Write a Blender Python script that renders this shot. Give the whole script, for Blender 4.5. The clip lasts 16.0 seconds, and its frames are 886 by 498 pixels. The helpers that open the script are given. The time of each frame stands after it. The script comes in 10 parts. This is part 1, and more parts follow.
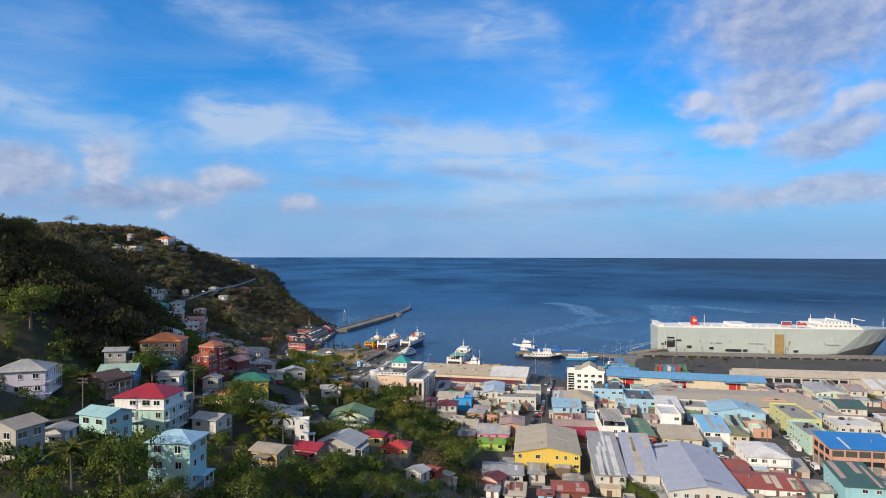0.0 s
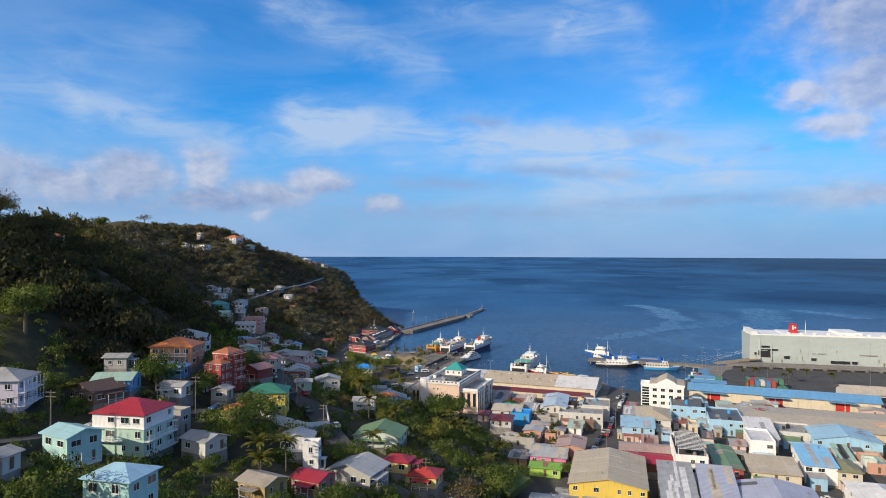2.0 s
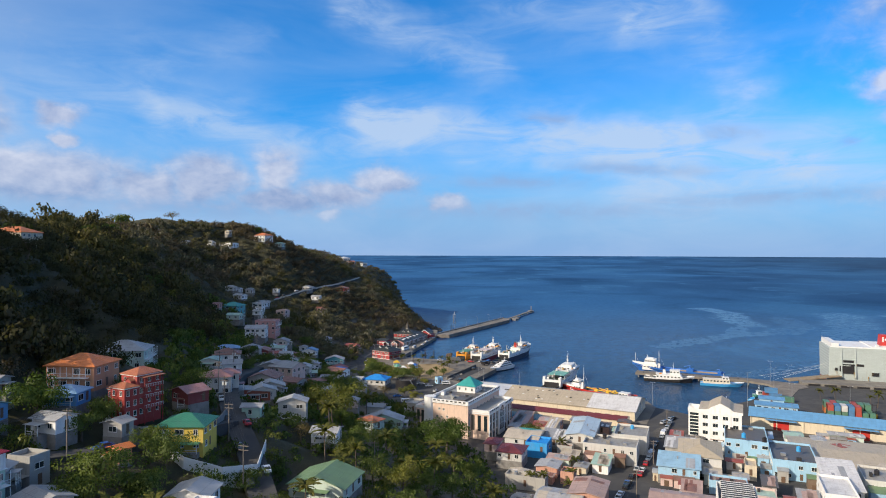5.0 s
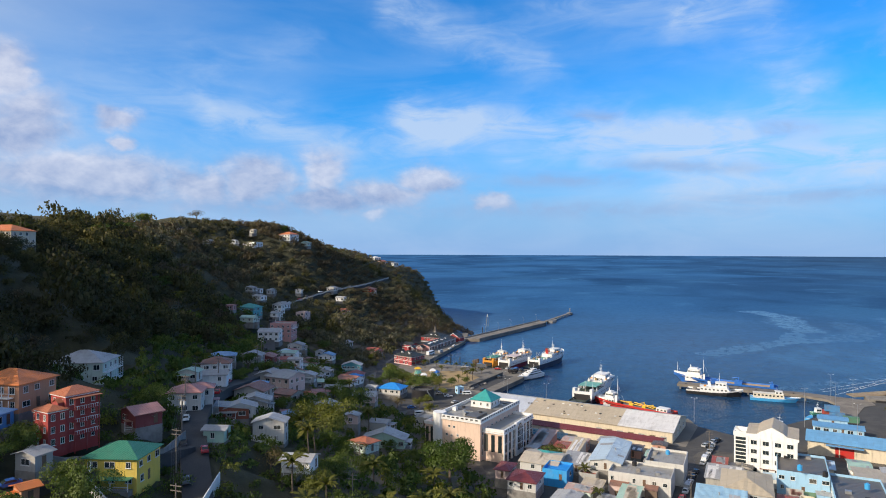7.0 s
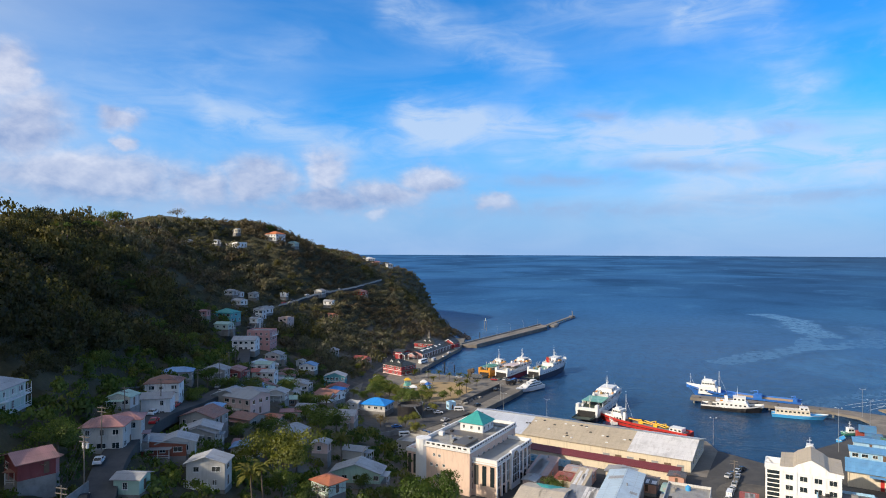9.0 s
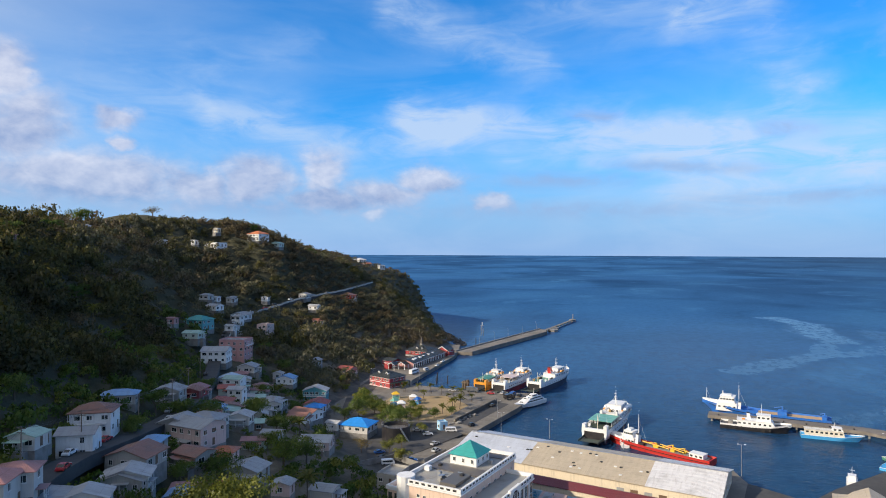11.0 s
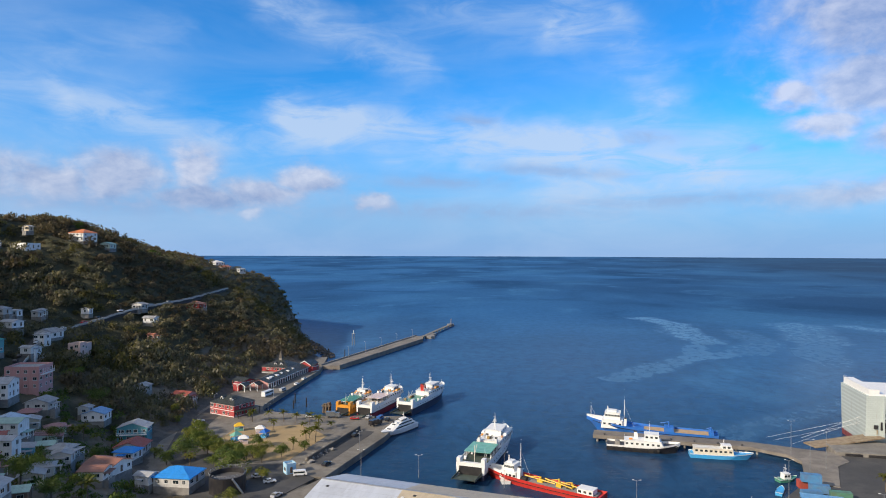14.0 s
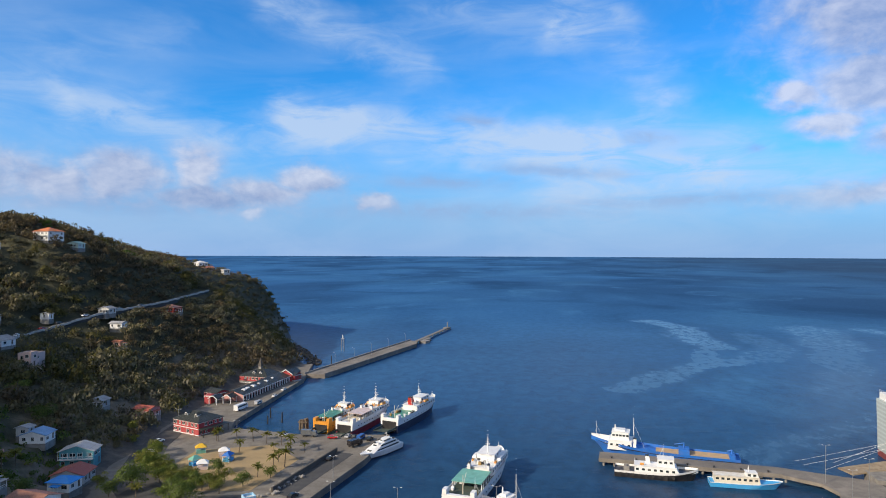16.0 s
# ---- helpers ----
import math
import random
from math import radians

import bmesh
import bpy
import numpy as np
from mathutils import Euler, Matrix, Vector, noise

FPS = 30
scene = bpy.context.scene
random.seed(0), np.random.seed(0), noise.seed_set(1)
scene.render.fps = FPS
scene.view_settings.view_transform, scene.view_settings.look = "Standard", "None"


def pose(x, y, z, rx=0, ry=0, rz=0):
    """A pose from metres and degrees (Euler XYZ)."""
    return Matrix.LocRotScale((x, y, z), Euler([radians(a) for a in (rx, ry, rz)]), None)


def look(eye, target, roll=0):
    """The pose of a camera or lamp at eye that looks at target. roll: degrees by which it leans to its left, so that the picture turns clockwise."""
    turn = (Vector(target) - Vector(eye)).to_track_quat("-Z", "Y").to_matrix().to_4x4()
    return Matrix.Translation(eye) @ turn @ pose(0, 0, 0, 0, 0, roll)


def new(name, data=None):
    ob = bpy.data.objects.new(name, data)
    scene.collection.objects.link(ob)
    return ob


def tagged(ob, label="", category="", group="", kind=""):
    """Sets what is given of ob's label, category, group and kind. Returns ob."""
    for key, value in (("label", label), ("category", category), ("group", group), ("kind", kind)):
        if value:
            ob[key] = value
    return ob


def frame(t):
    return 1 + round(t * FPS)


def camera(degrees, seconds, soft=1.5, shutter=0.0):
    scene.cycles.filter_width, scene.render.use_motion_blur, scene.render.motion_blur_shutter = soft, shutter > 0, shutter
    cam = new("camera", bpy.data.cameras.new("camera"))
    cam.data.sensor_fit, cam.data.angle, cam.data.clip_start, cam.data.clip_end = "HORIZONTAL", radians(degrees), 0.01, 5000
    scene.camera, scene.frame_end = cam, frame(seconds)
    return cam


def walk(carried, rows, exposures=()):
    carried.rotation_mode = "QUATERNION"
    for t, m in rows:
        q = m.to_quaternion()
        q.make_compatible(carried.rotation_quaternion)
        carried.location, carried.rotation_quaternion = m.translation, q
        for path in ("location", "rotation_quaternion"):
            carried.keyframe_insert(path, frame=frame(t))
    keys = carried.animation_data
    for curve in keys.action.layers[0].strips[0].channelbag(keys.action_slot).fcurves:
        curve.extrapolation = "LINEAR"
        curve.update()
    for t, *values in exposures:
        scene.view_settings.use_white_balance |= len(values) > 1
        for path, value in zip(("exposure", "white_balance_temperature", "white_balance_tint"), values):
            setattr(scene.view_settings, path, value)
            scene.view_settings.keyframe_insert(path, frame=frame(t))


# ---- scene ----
cam = camera(69.18, 16.0, 1.0)
walk(cam, [
    (0, pose(0.00, 0.00, 80.00, 90.441, -0.086, 0.025)),
    (0.5, pose(3.05, 7.11, 79.82, 90.428, -0.100, 0.087)),
    (1, pose(6.37, 14.79, 79.56, 90.414, -0.103, 0.686)),
    (1.5, pose(9.33, 22.02, 79.36, 90.405, -0.138, 3.919)),
    (2, pose(12.45, 29.60, 79.38, 90.392, -0.134, 7.359)),
    (2.5, pose(15.24, 37.30, 79.33, 90.385, -0.160, 7.336)),
    (3, pose(18.18, 45.48, 79.27, 90.360, -0.161, 9.182)),
    (3.5, pose(21.53, 53.02, 79.27, 90.350, -0.161, 10.190)),
    (4, pose(24.38, 60.77, 79.18, 90.330, -0.173, 10.544)),
    (4.5, pose(27.54, 69.43, 79.06, 90.307, -0.152, 11.690)),
    (7, pose(36.90, 107.30, 79.38, 90.201, -0.181, 17.124)),
    (7.5, pose(36.97, 115.42, 79.47, 90.204, -0.176, 17.183)),
    (8, pose(36.25, 123.19, 79.74, 90.201, -0.197, 17.259)),
    (8.5, pose(34.70, 131.48, 79.86, 90.202, -0.186, 17.285)),
    (11, pose(26.14, 172.76, 80.64, 90.215, -0.188, 17.082)),
    (11.5, pose(24.89, 180.89, 80.86, 90.236, -0.187, 14.380)),
    (12, pose(24.34, 188.62, 81.16, 90.256, -0.186, 12.474)),
    (12.5, pose(23.78, 196.35, 81.42, 90.277, -0.183, 12.165)),
    (13, pose(23.61, 203.73, 81.64, 90.286, -0.179, 10.593)),
    (13.5, pose(24.10, 211.59, 81.76, 90.289, -0.168, 7.999)),
    (14, pose(24.08, 219.33, 81.85, 90.288, -0.184, 6.568)),
    (14.5, pose(24.12, 227.23, 81.79, 90.293, -0.193, 6.499)),
    (15, pose(24.90, 235.10, 81.78, 90.295, -0.187, 6.566)),
    (15.5, pose(25.50, 243.09, 81.71, 90.300, -0.194, 6.626)),
    (16, pose(26.11, 251.11, 81.85, 90.296, -0.194, 6.693)),
], exposures=[(0, -0.05), (2, -0.03), (4.5, 0.05), (7, 0.13), (11, 0.17), (12.5, 0.15), (14, 0.10), (16, 0.09)])

# ---- sky, sun and exposure ----
scene.view_settings.exposure = 0.0
SUN_AZ, SUN_EL = radians(-132.0), radians(27.5)      # from +y, to the right; height over the horizon


class Nodes:
    """Short hand for building a node tree."""

    def __init__(self, tree):
        self.tree = tree
        tree.nodes.clear()

    def add(self, kind, **settings):
        node = self.tree.nodes.new(kind)
        for key, value in settings.items():
            setattr(node, key, value)
        return node

    def put(self, socket, value):
        if isinstance(value, bpy.types.NodeSocket):
            self.tree.links.new(value, socket)
        else:
            socket.default_value = value

    def math(self, op, a, b=0.0, c=0.0, clamp=False):
        node = self.add("ShaderNodeMath", operation=op, use_clamp=clamp)
        for socket, value in zip(node.inputs, (a, b, c)):
            self.put(socket, value)
        return node.outputs[0]

    def vmath(self, op, a, b=(0, 0, 0)):
        node = self.add("ShaderNodeVectorMath", operation=op)
        self.put(node.inputs[0], a)
        if op == "SCALE":
            self.put(node.inputs["Scale"], b)
        else:
            self.put(node.inputs[1], b)
        return node.outputs["Value" if op in ("LENGTH", "DOT_PRODUCT", "DISTANCE") else "Vector"]

    def ramp(self, value, lo, hi, a=0.0, b=1.0, smooth=True):
        node = self.add("ShaderNodeMapRange", interpolation_type="SMOOTHSTEP" if smooth else "LINEAR")
        for socket, v in zip(node.inputs[:5], (value, lo, hi, a, b)):
            self.put(socket, v)
        return node.outputs[0]

    def noise(self, vector, scale, detail=4.0, rough=0.55, distort=0.0, dims="3D"):
        node = self.add("ShaderNodeTexNoise", noise_dimensions=dims)
        self.put(node.inputs["Vector"], vector)
        for key, v in (("Scale", scale), ("Detail", detail), ("Roughness", rough), ("Distortion", distort)):
            self.put(node.inputs[key], v)
        return node.outputs["Fac"]

    def mix(self, fac, a, b, blend="MIX"):
        node = self.add("ShaderNodeMix", data_type="RGBA", blend_type=blend)
        self.put(node.inputs[0], fac)
        for socket, v in ((node.inputs[6], a), (node.inputs[7], b)):
            self.put(socket, (*v, 1.0) if isinstance(v, tuple) and len(v) == 3 else v)
        return node.outputs[2]

    def xyz(self, x, y, z):
        node = self.add("ShaderNodeCombineXYZ")
        for socket, v in zip(node.inputs, (x, y, z)):
            self.put(socket, v)
        return node.outputs[0]

    def bump(self, height, strength=0.4, distance=0.05):
        node = self.add("ShaderNodeBump")
        self.put(node.inputs["Height"], height)
        self.put(node.inputs["Strength"], strength)
        self.put(node.inputs["Distance"], distance)
        return node.outputs[0]


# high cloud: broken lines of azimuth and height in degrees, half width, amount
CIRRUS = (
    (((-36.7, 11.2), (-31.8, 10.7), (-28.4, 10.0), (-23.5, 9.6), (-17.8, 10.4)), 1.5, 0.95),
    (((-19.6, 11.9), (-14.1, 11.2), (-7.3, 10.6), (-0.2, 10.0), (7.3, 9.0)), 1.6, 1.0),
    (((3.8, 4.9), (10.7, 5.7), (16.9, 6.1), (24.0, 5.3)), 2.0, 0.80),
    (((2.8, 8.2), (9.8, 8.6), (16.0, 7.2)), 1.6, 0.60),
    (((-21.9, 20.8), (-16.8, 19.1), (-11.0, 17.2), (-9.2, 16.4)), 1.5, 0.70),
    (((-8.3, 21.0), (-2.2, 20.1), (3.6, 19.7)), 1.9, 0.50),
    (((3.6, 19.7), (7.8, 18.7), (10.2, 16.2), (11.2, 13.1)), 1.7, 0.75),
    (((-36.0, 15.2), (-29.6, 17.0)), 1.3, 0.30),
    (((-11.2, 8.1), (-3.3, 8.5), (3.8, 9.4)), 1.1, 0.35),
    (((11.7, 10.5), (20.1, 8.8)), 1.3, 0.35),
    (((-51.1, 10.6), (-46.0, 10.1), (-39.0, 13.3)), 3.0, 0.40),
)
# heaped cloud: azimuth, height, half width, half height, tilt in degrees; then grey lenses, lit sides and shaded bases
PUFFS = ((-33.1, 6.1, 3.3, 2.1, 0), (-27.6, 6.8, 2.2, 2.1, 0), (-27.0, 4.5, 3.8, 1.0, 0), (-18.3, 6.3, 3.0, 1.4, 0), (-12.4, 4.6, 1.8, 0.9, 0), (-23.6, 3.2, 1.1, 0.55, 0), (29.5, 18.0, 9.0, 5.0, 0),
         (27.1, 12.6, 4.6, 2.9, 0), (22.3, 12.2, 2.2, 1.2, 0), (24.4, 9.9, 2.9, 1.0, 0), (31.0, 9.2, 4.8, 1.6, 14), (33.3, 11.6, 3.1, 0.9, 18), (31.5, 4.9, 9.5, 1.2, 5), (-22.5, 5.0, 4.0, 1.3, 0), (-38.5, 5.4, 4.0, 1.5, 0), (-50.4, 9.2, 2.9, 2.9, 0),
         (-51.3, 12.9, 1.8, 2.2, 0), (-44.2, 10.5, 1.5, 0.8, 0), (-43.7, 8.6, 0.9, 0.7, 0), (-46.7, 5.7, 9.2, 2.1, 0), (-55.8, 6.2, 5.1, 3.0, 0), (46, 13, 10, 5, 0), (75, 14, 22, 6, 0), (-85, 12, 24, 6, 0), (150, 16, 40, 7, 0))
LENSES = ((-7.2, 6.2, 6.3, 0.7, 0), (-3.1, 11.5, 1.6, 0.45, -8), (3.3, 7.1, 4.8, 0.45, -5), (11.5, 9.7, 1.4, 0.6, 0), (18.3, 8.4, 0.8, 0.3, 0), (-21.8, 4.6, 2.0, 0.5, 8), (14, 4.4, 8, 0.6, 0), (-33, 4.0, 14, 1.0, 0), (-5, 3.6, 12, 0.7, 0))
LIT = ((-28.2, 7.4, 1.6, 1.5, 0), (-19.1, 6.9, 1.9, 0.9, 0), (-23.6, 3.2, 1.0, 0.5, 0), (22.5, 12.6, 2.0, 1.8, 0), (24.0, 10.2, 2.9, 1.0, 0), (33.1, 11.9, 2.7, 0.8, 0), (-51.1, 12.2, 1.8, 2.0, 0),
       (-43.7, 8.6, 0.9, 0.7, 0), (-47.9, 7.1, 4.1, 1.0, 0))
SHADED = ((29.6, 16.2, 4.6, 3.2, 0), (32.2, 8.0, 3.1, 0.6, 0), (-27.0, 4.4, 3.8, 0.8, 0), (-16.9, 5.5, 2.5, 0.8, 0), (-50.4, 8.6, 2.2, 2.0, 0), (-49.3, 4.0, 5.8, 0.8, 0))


def make_sky():
    world = bpy.data.worlds.new("sky")
    scene.world = world
    world.use_nodes = True
    n = Nodes(world.node_tree)
    sky = n.add("ShaderNodeTexSky", sky_type="NISHITA", sun_disc=False, sun_elevation=SUN_EL, sun_rotation=SUN_AZ,
                altitude=60.0, air_density=1.0, dust_density=0.35, ozone_density=2.5)
    way = n.add("ShaderNodeTexCoord").outputs["Generated"]
    parts = n.add("ShaderNodeSeparateXYZ")
    n.put(parts.inputs[0], way)
    x, y, z = parts.outputs
    az = n.math("MULTIPLY", n.math("ARCTAN2", x, y), 57.2958)
    el = n.math("MULTIPLY", n.math("ARCSINE", z), 57.2958)

    def field(sa, se, off, detail=6.0, rough=0.55, distort=0.2, da=0.0, de=0.0):
        """Noise over the sky; sa, se: how quickly it changes with azimuth and height."""
        return n.noise(n.xyz(n.math("MULTIPLY", n.math("ADD", az, da), sa), n.math("MULTIPLY", n.math("ADD", el, de), se), off), 1.0, detail, rough, distort)

    # ragged outlines: places are shifted by noise before a cloud's shape is read
    def shifted(amount_a, amount_e, sa, se, off):
        return (n.math("ADD", az, n.math("MULTIPLY", n.math("SUBTRACT", field(sa, se, off), 0.5), amount_a)),
                n.math("ADD", el, n.math("MULTIPLY", n.math("SUBTRACT", field(sa, se, off + 5.7), 0.5), amount_e)))

    soft_az, soft_el = shifted(9.0, 3.6, 0.16, 0.30, 1.7)
    puff_az, puff_el = shifted(3.6, 2.4, 0.30, 0.48, 21.3)

    def bank(place, a, e):
        a0, e0, wa, we, tilt = place
        da, de = n.math("SUBTRACT", a, a0), n.math("SUBTRACT", e, e0)
        c, s = math.cos(radians(tilt)), math.sin(radians(tilt))
        if tilt:
            da, de = n.math("ADD", n.math("MULTIPLY", da, c), n.math("MULTIPLY", de, s)), n.math("SUBTRACT", n.math("MULTIPLY", de, c), n.math("MULTIPLY", da, s))
        u, v = n.math("DIVIDE", da, wa), n.math("DIVIDE", de, we)
        r2 = n.math("ADD", n.math("MULTIPLY", u, u), n.math("MULTIPLY", v, v))
        return n.math("EXPONENT", n.math("MULTIPLY", r2, -0.8))

    def line(pts, width, amount):
        near = None
        for (a0, e0), (a1, e1) in zip(pts, pts[1:]):
            dx, dy = a1 - a0, e1 - e0
            ux, uy = n.math("SUBTRACT", soft_az, a0), n.math("SUBTRACT", soft_el, e0)
            k = n.math("DIVIDE", n.math("ADD", n.math("MULTIPLY", ux, dx), n.math("MULTIPLY", uy, dy)), dx * dx + dy * dy, clamp=True)
            ex, ey = n.math("SUBTRACT", ux, n.math("MULTIPLY", k, dx)), n.math("SUBTRACT", uy, n.math("MULTIPLY", k, dy))
            r = n.math("ADD", n.math("MULTIPLY", ex, ex), n.math("MULTIPLY", ey, ey))
            near = r if near is None else n.math("MINIMUM", near, r)
        return n.math("MULTIPLY", n.math("EXPONENT", n.math("MULTIPLY", near, -0.7 / (width * width))), amount)

    def merged(items, op="MAXIMUM"):
        out = items[0]
        for item in items[1:]:
            out = n.math(op, out, item)
        return out

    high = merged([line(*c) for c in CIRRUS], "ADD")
    streaks = field(0.16, 0.62, 4.4, 7.0, 0.60, 0.8)
    thin = field(0.07, 0.22, 9.1, 5.0, 0.55, 0.6)
    veil = n.math("ADD", n.math("MULTIPLY", high, n.ramp(streaks, 0.30, 0.68, 0.20, 0.80)), n.math("MULTIPLY", n.math("SUBTRACT", thin, 0.40), n.ramp(el, 3.0, 20.0, 1.1, 0.55)), clamp=True)
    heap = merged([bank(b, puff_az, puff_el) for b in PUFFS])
    billow = field(0.42, 0.62, 3.1, 7.0, 0.58, 0.3)
    cloud = n.ramp(n.math("ADD", heap, n.math("MULTIPLY", n.math("SUBTRACT", billow, 0.5), 0.62)), 0.10, 0.86)
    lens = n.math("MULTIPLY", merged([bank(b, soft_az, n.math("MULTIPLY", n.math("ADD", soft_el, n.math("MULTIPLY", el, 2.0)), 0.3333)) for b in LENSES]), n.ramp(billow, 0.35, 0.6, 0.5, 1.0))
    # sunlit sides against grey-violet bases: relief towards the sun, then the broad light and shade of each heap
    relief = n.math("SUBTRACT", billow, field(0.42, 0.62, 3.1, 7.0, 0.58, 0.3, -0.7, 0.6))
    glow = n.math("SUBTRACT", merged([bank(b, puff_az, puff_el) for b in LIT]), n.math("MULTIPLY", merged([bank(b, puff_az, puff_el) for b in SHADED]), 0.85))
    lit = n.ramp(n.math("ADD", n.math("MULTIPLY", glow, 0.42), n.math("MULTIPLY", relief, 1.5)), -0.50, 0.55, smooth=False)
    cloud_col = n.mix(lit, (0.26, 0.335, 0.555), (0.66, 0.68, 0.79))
    low = n.ramp(el, -0.5, 13.0, 0.96, 0.0)
    # towards the sun the air is white with haze and high cloud; away from it deep blue
    to_sun = (math.sin(SUN_AZ) * math.cos(SUN_EL), math.cos(SUN_AZ) * math.cos(SUN_EL), math.sin(SUN_EL))
    white = n.ramp(n.vmath("DOT_PRODUCT", way, to_sun), -0.05, 0.85)
    blue = n.mix(1.0, sky.outputs[0], n.mix(white, (0.22, 1.05, 1.78), (0.95, 0.98, 1.05)), "MULTIPLY")
    haze = n.mix(low, n.vmath("SCALE", blue, 0.102), (0.262, 0.430, 0.735))
    a = n.mix(n.math("MULTIPLY", veil, 0.84), haze, (0.50, 0.63, 0.83))
    a = n.mix(n.math("MULTIPLY", white, 0.70), a, (0.80, 0.80, 0.78))
    a = n.mix(n.math("MULTIPLY", lens, 0.62), a, (0.29, 0.40, 0.64))
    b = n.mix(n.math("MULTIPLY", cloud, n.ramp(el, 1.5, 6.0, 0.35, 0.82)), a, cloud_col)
    out = n.add("ShaderNodeBackground")
    n.put(out.inputs[0], b)
    out.inputs[1].default_value = 1.0
    n.put(n.add("ShaderNodeOutputWorld").inputs[0], out.outputs[0])


make_sky()
sun_data = bpy.data.lights.new("sun", "SUN")
sun_data.energy, sun_data.angle, sun_data.color = 5.0, radians(0.6), (1.0, 0.86, 0.68)
sun = new("sun", sun_data)
sun.matrix_world = look((0, 0, 0), (-math.sin(SUN_AZ) * math.cos(SUN_EL), -math.cos(SUN_AZ) * math.cos(SUN_EL), -math.sin(SUN_EL)))
sun.location = (-300, -300, 400)

# ---- materials ----
def shader(name, rough=0.7, metal=0.0):
    mat = bpy.data.materials.new(name)
    mat.use_nodes = True
    n = Nodes(mat.node_tree)
    bsdf = n.add("ShaderNodeBsdfPrincipled")
    bsdf.inputs["Roughness"].default_value, bsdf.inputs["Metallic"].default_value = rough, metal
    n.put(n.add("ShaderNodeOutputMaterial").inputs[0], bsdf.outputs[0])
    n.bsdf = bsdf
    n.where = n.add("ShaderNodeTexCoord").outputs["Object"]
    n.world = n.add("ShaderNodeNewGeometry").outputs["Position"]
    return mat, n


def tone(c, k):
    return tuple(min(1.0, v * k) for v in c)


def plain_material(name, colour, rough=0.6, metal=0.0, stain=0.25, scale=0.8, grain=12.0, relief=0.15, dirt=(0.10, 0.085, 0.07)):
    """Paint, metal, plaster or stone with stains at one scale and grain at another."""
    mat, n = shader(name, rough, metal)
    big = n.noise(n.world, scale, 4.0, 0.6)
    fine = n.noise(n.world, grain, 3.0, 0.6)
    col = n.mix(n.ramp(big, 0.35, 0.75, 0.0, stain), colour, dirt)
    col = n.mix(n.ramp(fine, 0.3, 0.7, 0.0, 0.5), col, n.mix(1.0, col, (0.82, 0.82, 0.82), "MULTIPLY"))
    n.put(n.bsdf.inputs["Base Color"], col)
    n.put(n.bsdf.inputs["Roughness"], n.ramp(big, 0.3, 0.7, max(0.05, rough - 0.12), min(1.0, rough + 0.12)))
    n.put(n.bsdf.inputs["Normal"], n.bump(fine, relief, 0.03))
    return mat


def wall_material(name, colour, stain=0.5):
    """Painted render: rain streaks, patches and grain."""
    mat, n = shader(name, 0.82)
    streak = n.noise(n.vmath("MULTIPLY", n.world, (1.6, 1.6, 0.22)), 1.0, 4.0, 0.6)
    patch = n.noise(n.world, 0.35, 5.0, 0.6)
    fine = n.noise(n.world, 7.0, 3.0, 0.6)
    col = n.mix(n.ramp(streak, 0.48, 0.80, 0.0, stain), colour, tone(colour, 0.45))
    col = n.mix(n.ramp(patch, 0.45, 0.75, 0.0, stain * 0.7), col, n.mix(0.5, col, (0.30, 0.28, 0.25)))
    col = n.mix(n.ramp(fine, 0.35, 0.7, 0.0, 0.35), col, n.mix(1.0, col, (0.8, 0.8, 0.8), "MULTIPLY"))
    n.put(n.bsdf.inputs["Base Color"], col)
    n.put(n.bsdf.inputs["Normal"], n.bump(fine, 0.25, 0.03))
    return mat


def hull_material(name, colour, amount=0.35):
    """Ship's side: faint plating, dull patches and rust running down."""
    mat, n = shader(name, 0.5)
    p = n.where
    runs = n.noise(n.vmath("MULTIPLY", p, (0.9, 0.9, 0.05)), 1.0, 5.0, 0.65)
    dull = n.noise(n.vmath("MULTIPLY", p, (0.05, 0.05, 0.10)), 1.0, 4.0, 0.6)
    plate = n.add("ShaderNodeTexBrick", offset=0.5)
    n.put(plate.inputs["Vector"], n.vmath("MULTIPLY", n.xyz(n.vmath("DOT_PRODUCT", p, (1, 0, 0)), n.vmath("DOT_PRODUCT", p, (0, 0, 1)), 0.0), (0.1, 0.1, 0.1)))
    plate.inputs["Color1"].default_value, plate.inputs["Color2"].default_value, plate.inputs["Mortar"].default_value = (1, 1, 1, 1), (0.94, 0.94, 0.94, 1), (0.80, 0.80, 0.80, 1)
    plate.inputs["Scale"].default_value, plate.inputs["Mortar Size"].default_value = 3.0, 0.012
    col = n.mix(1.0, colour, plate.outputs[0], "MULTIPLY")
    col = n.mix(n.ramp(dull, 0.4, 0.7, 0.0, 0.35), col, tone(colour, 0.72))
    col = n.mix(n.ramp(runs, 0.58, 0.80, 0.0, amount), col, (0.22, 0.12, 0.05))
    n.put(n.bsdf.inputs["Base Color"], col)
    return mat


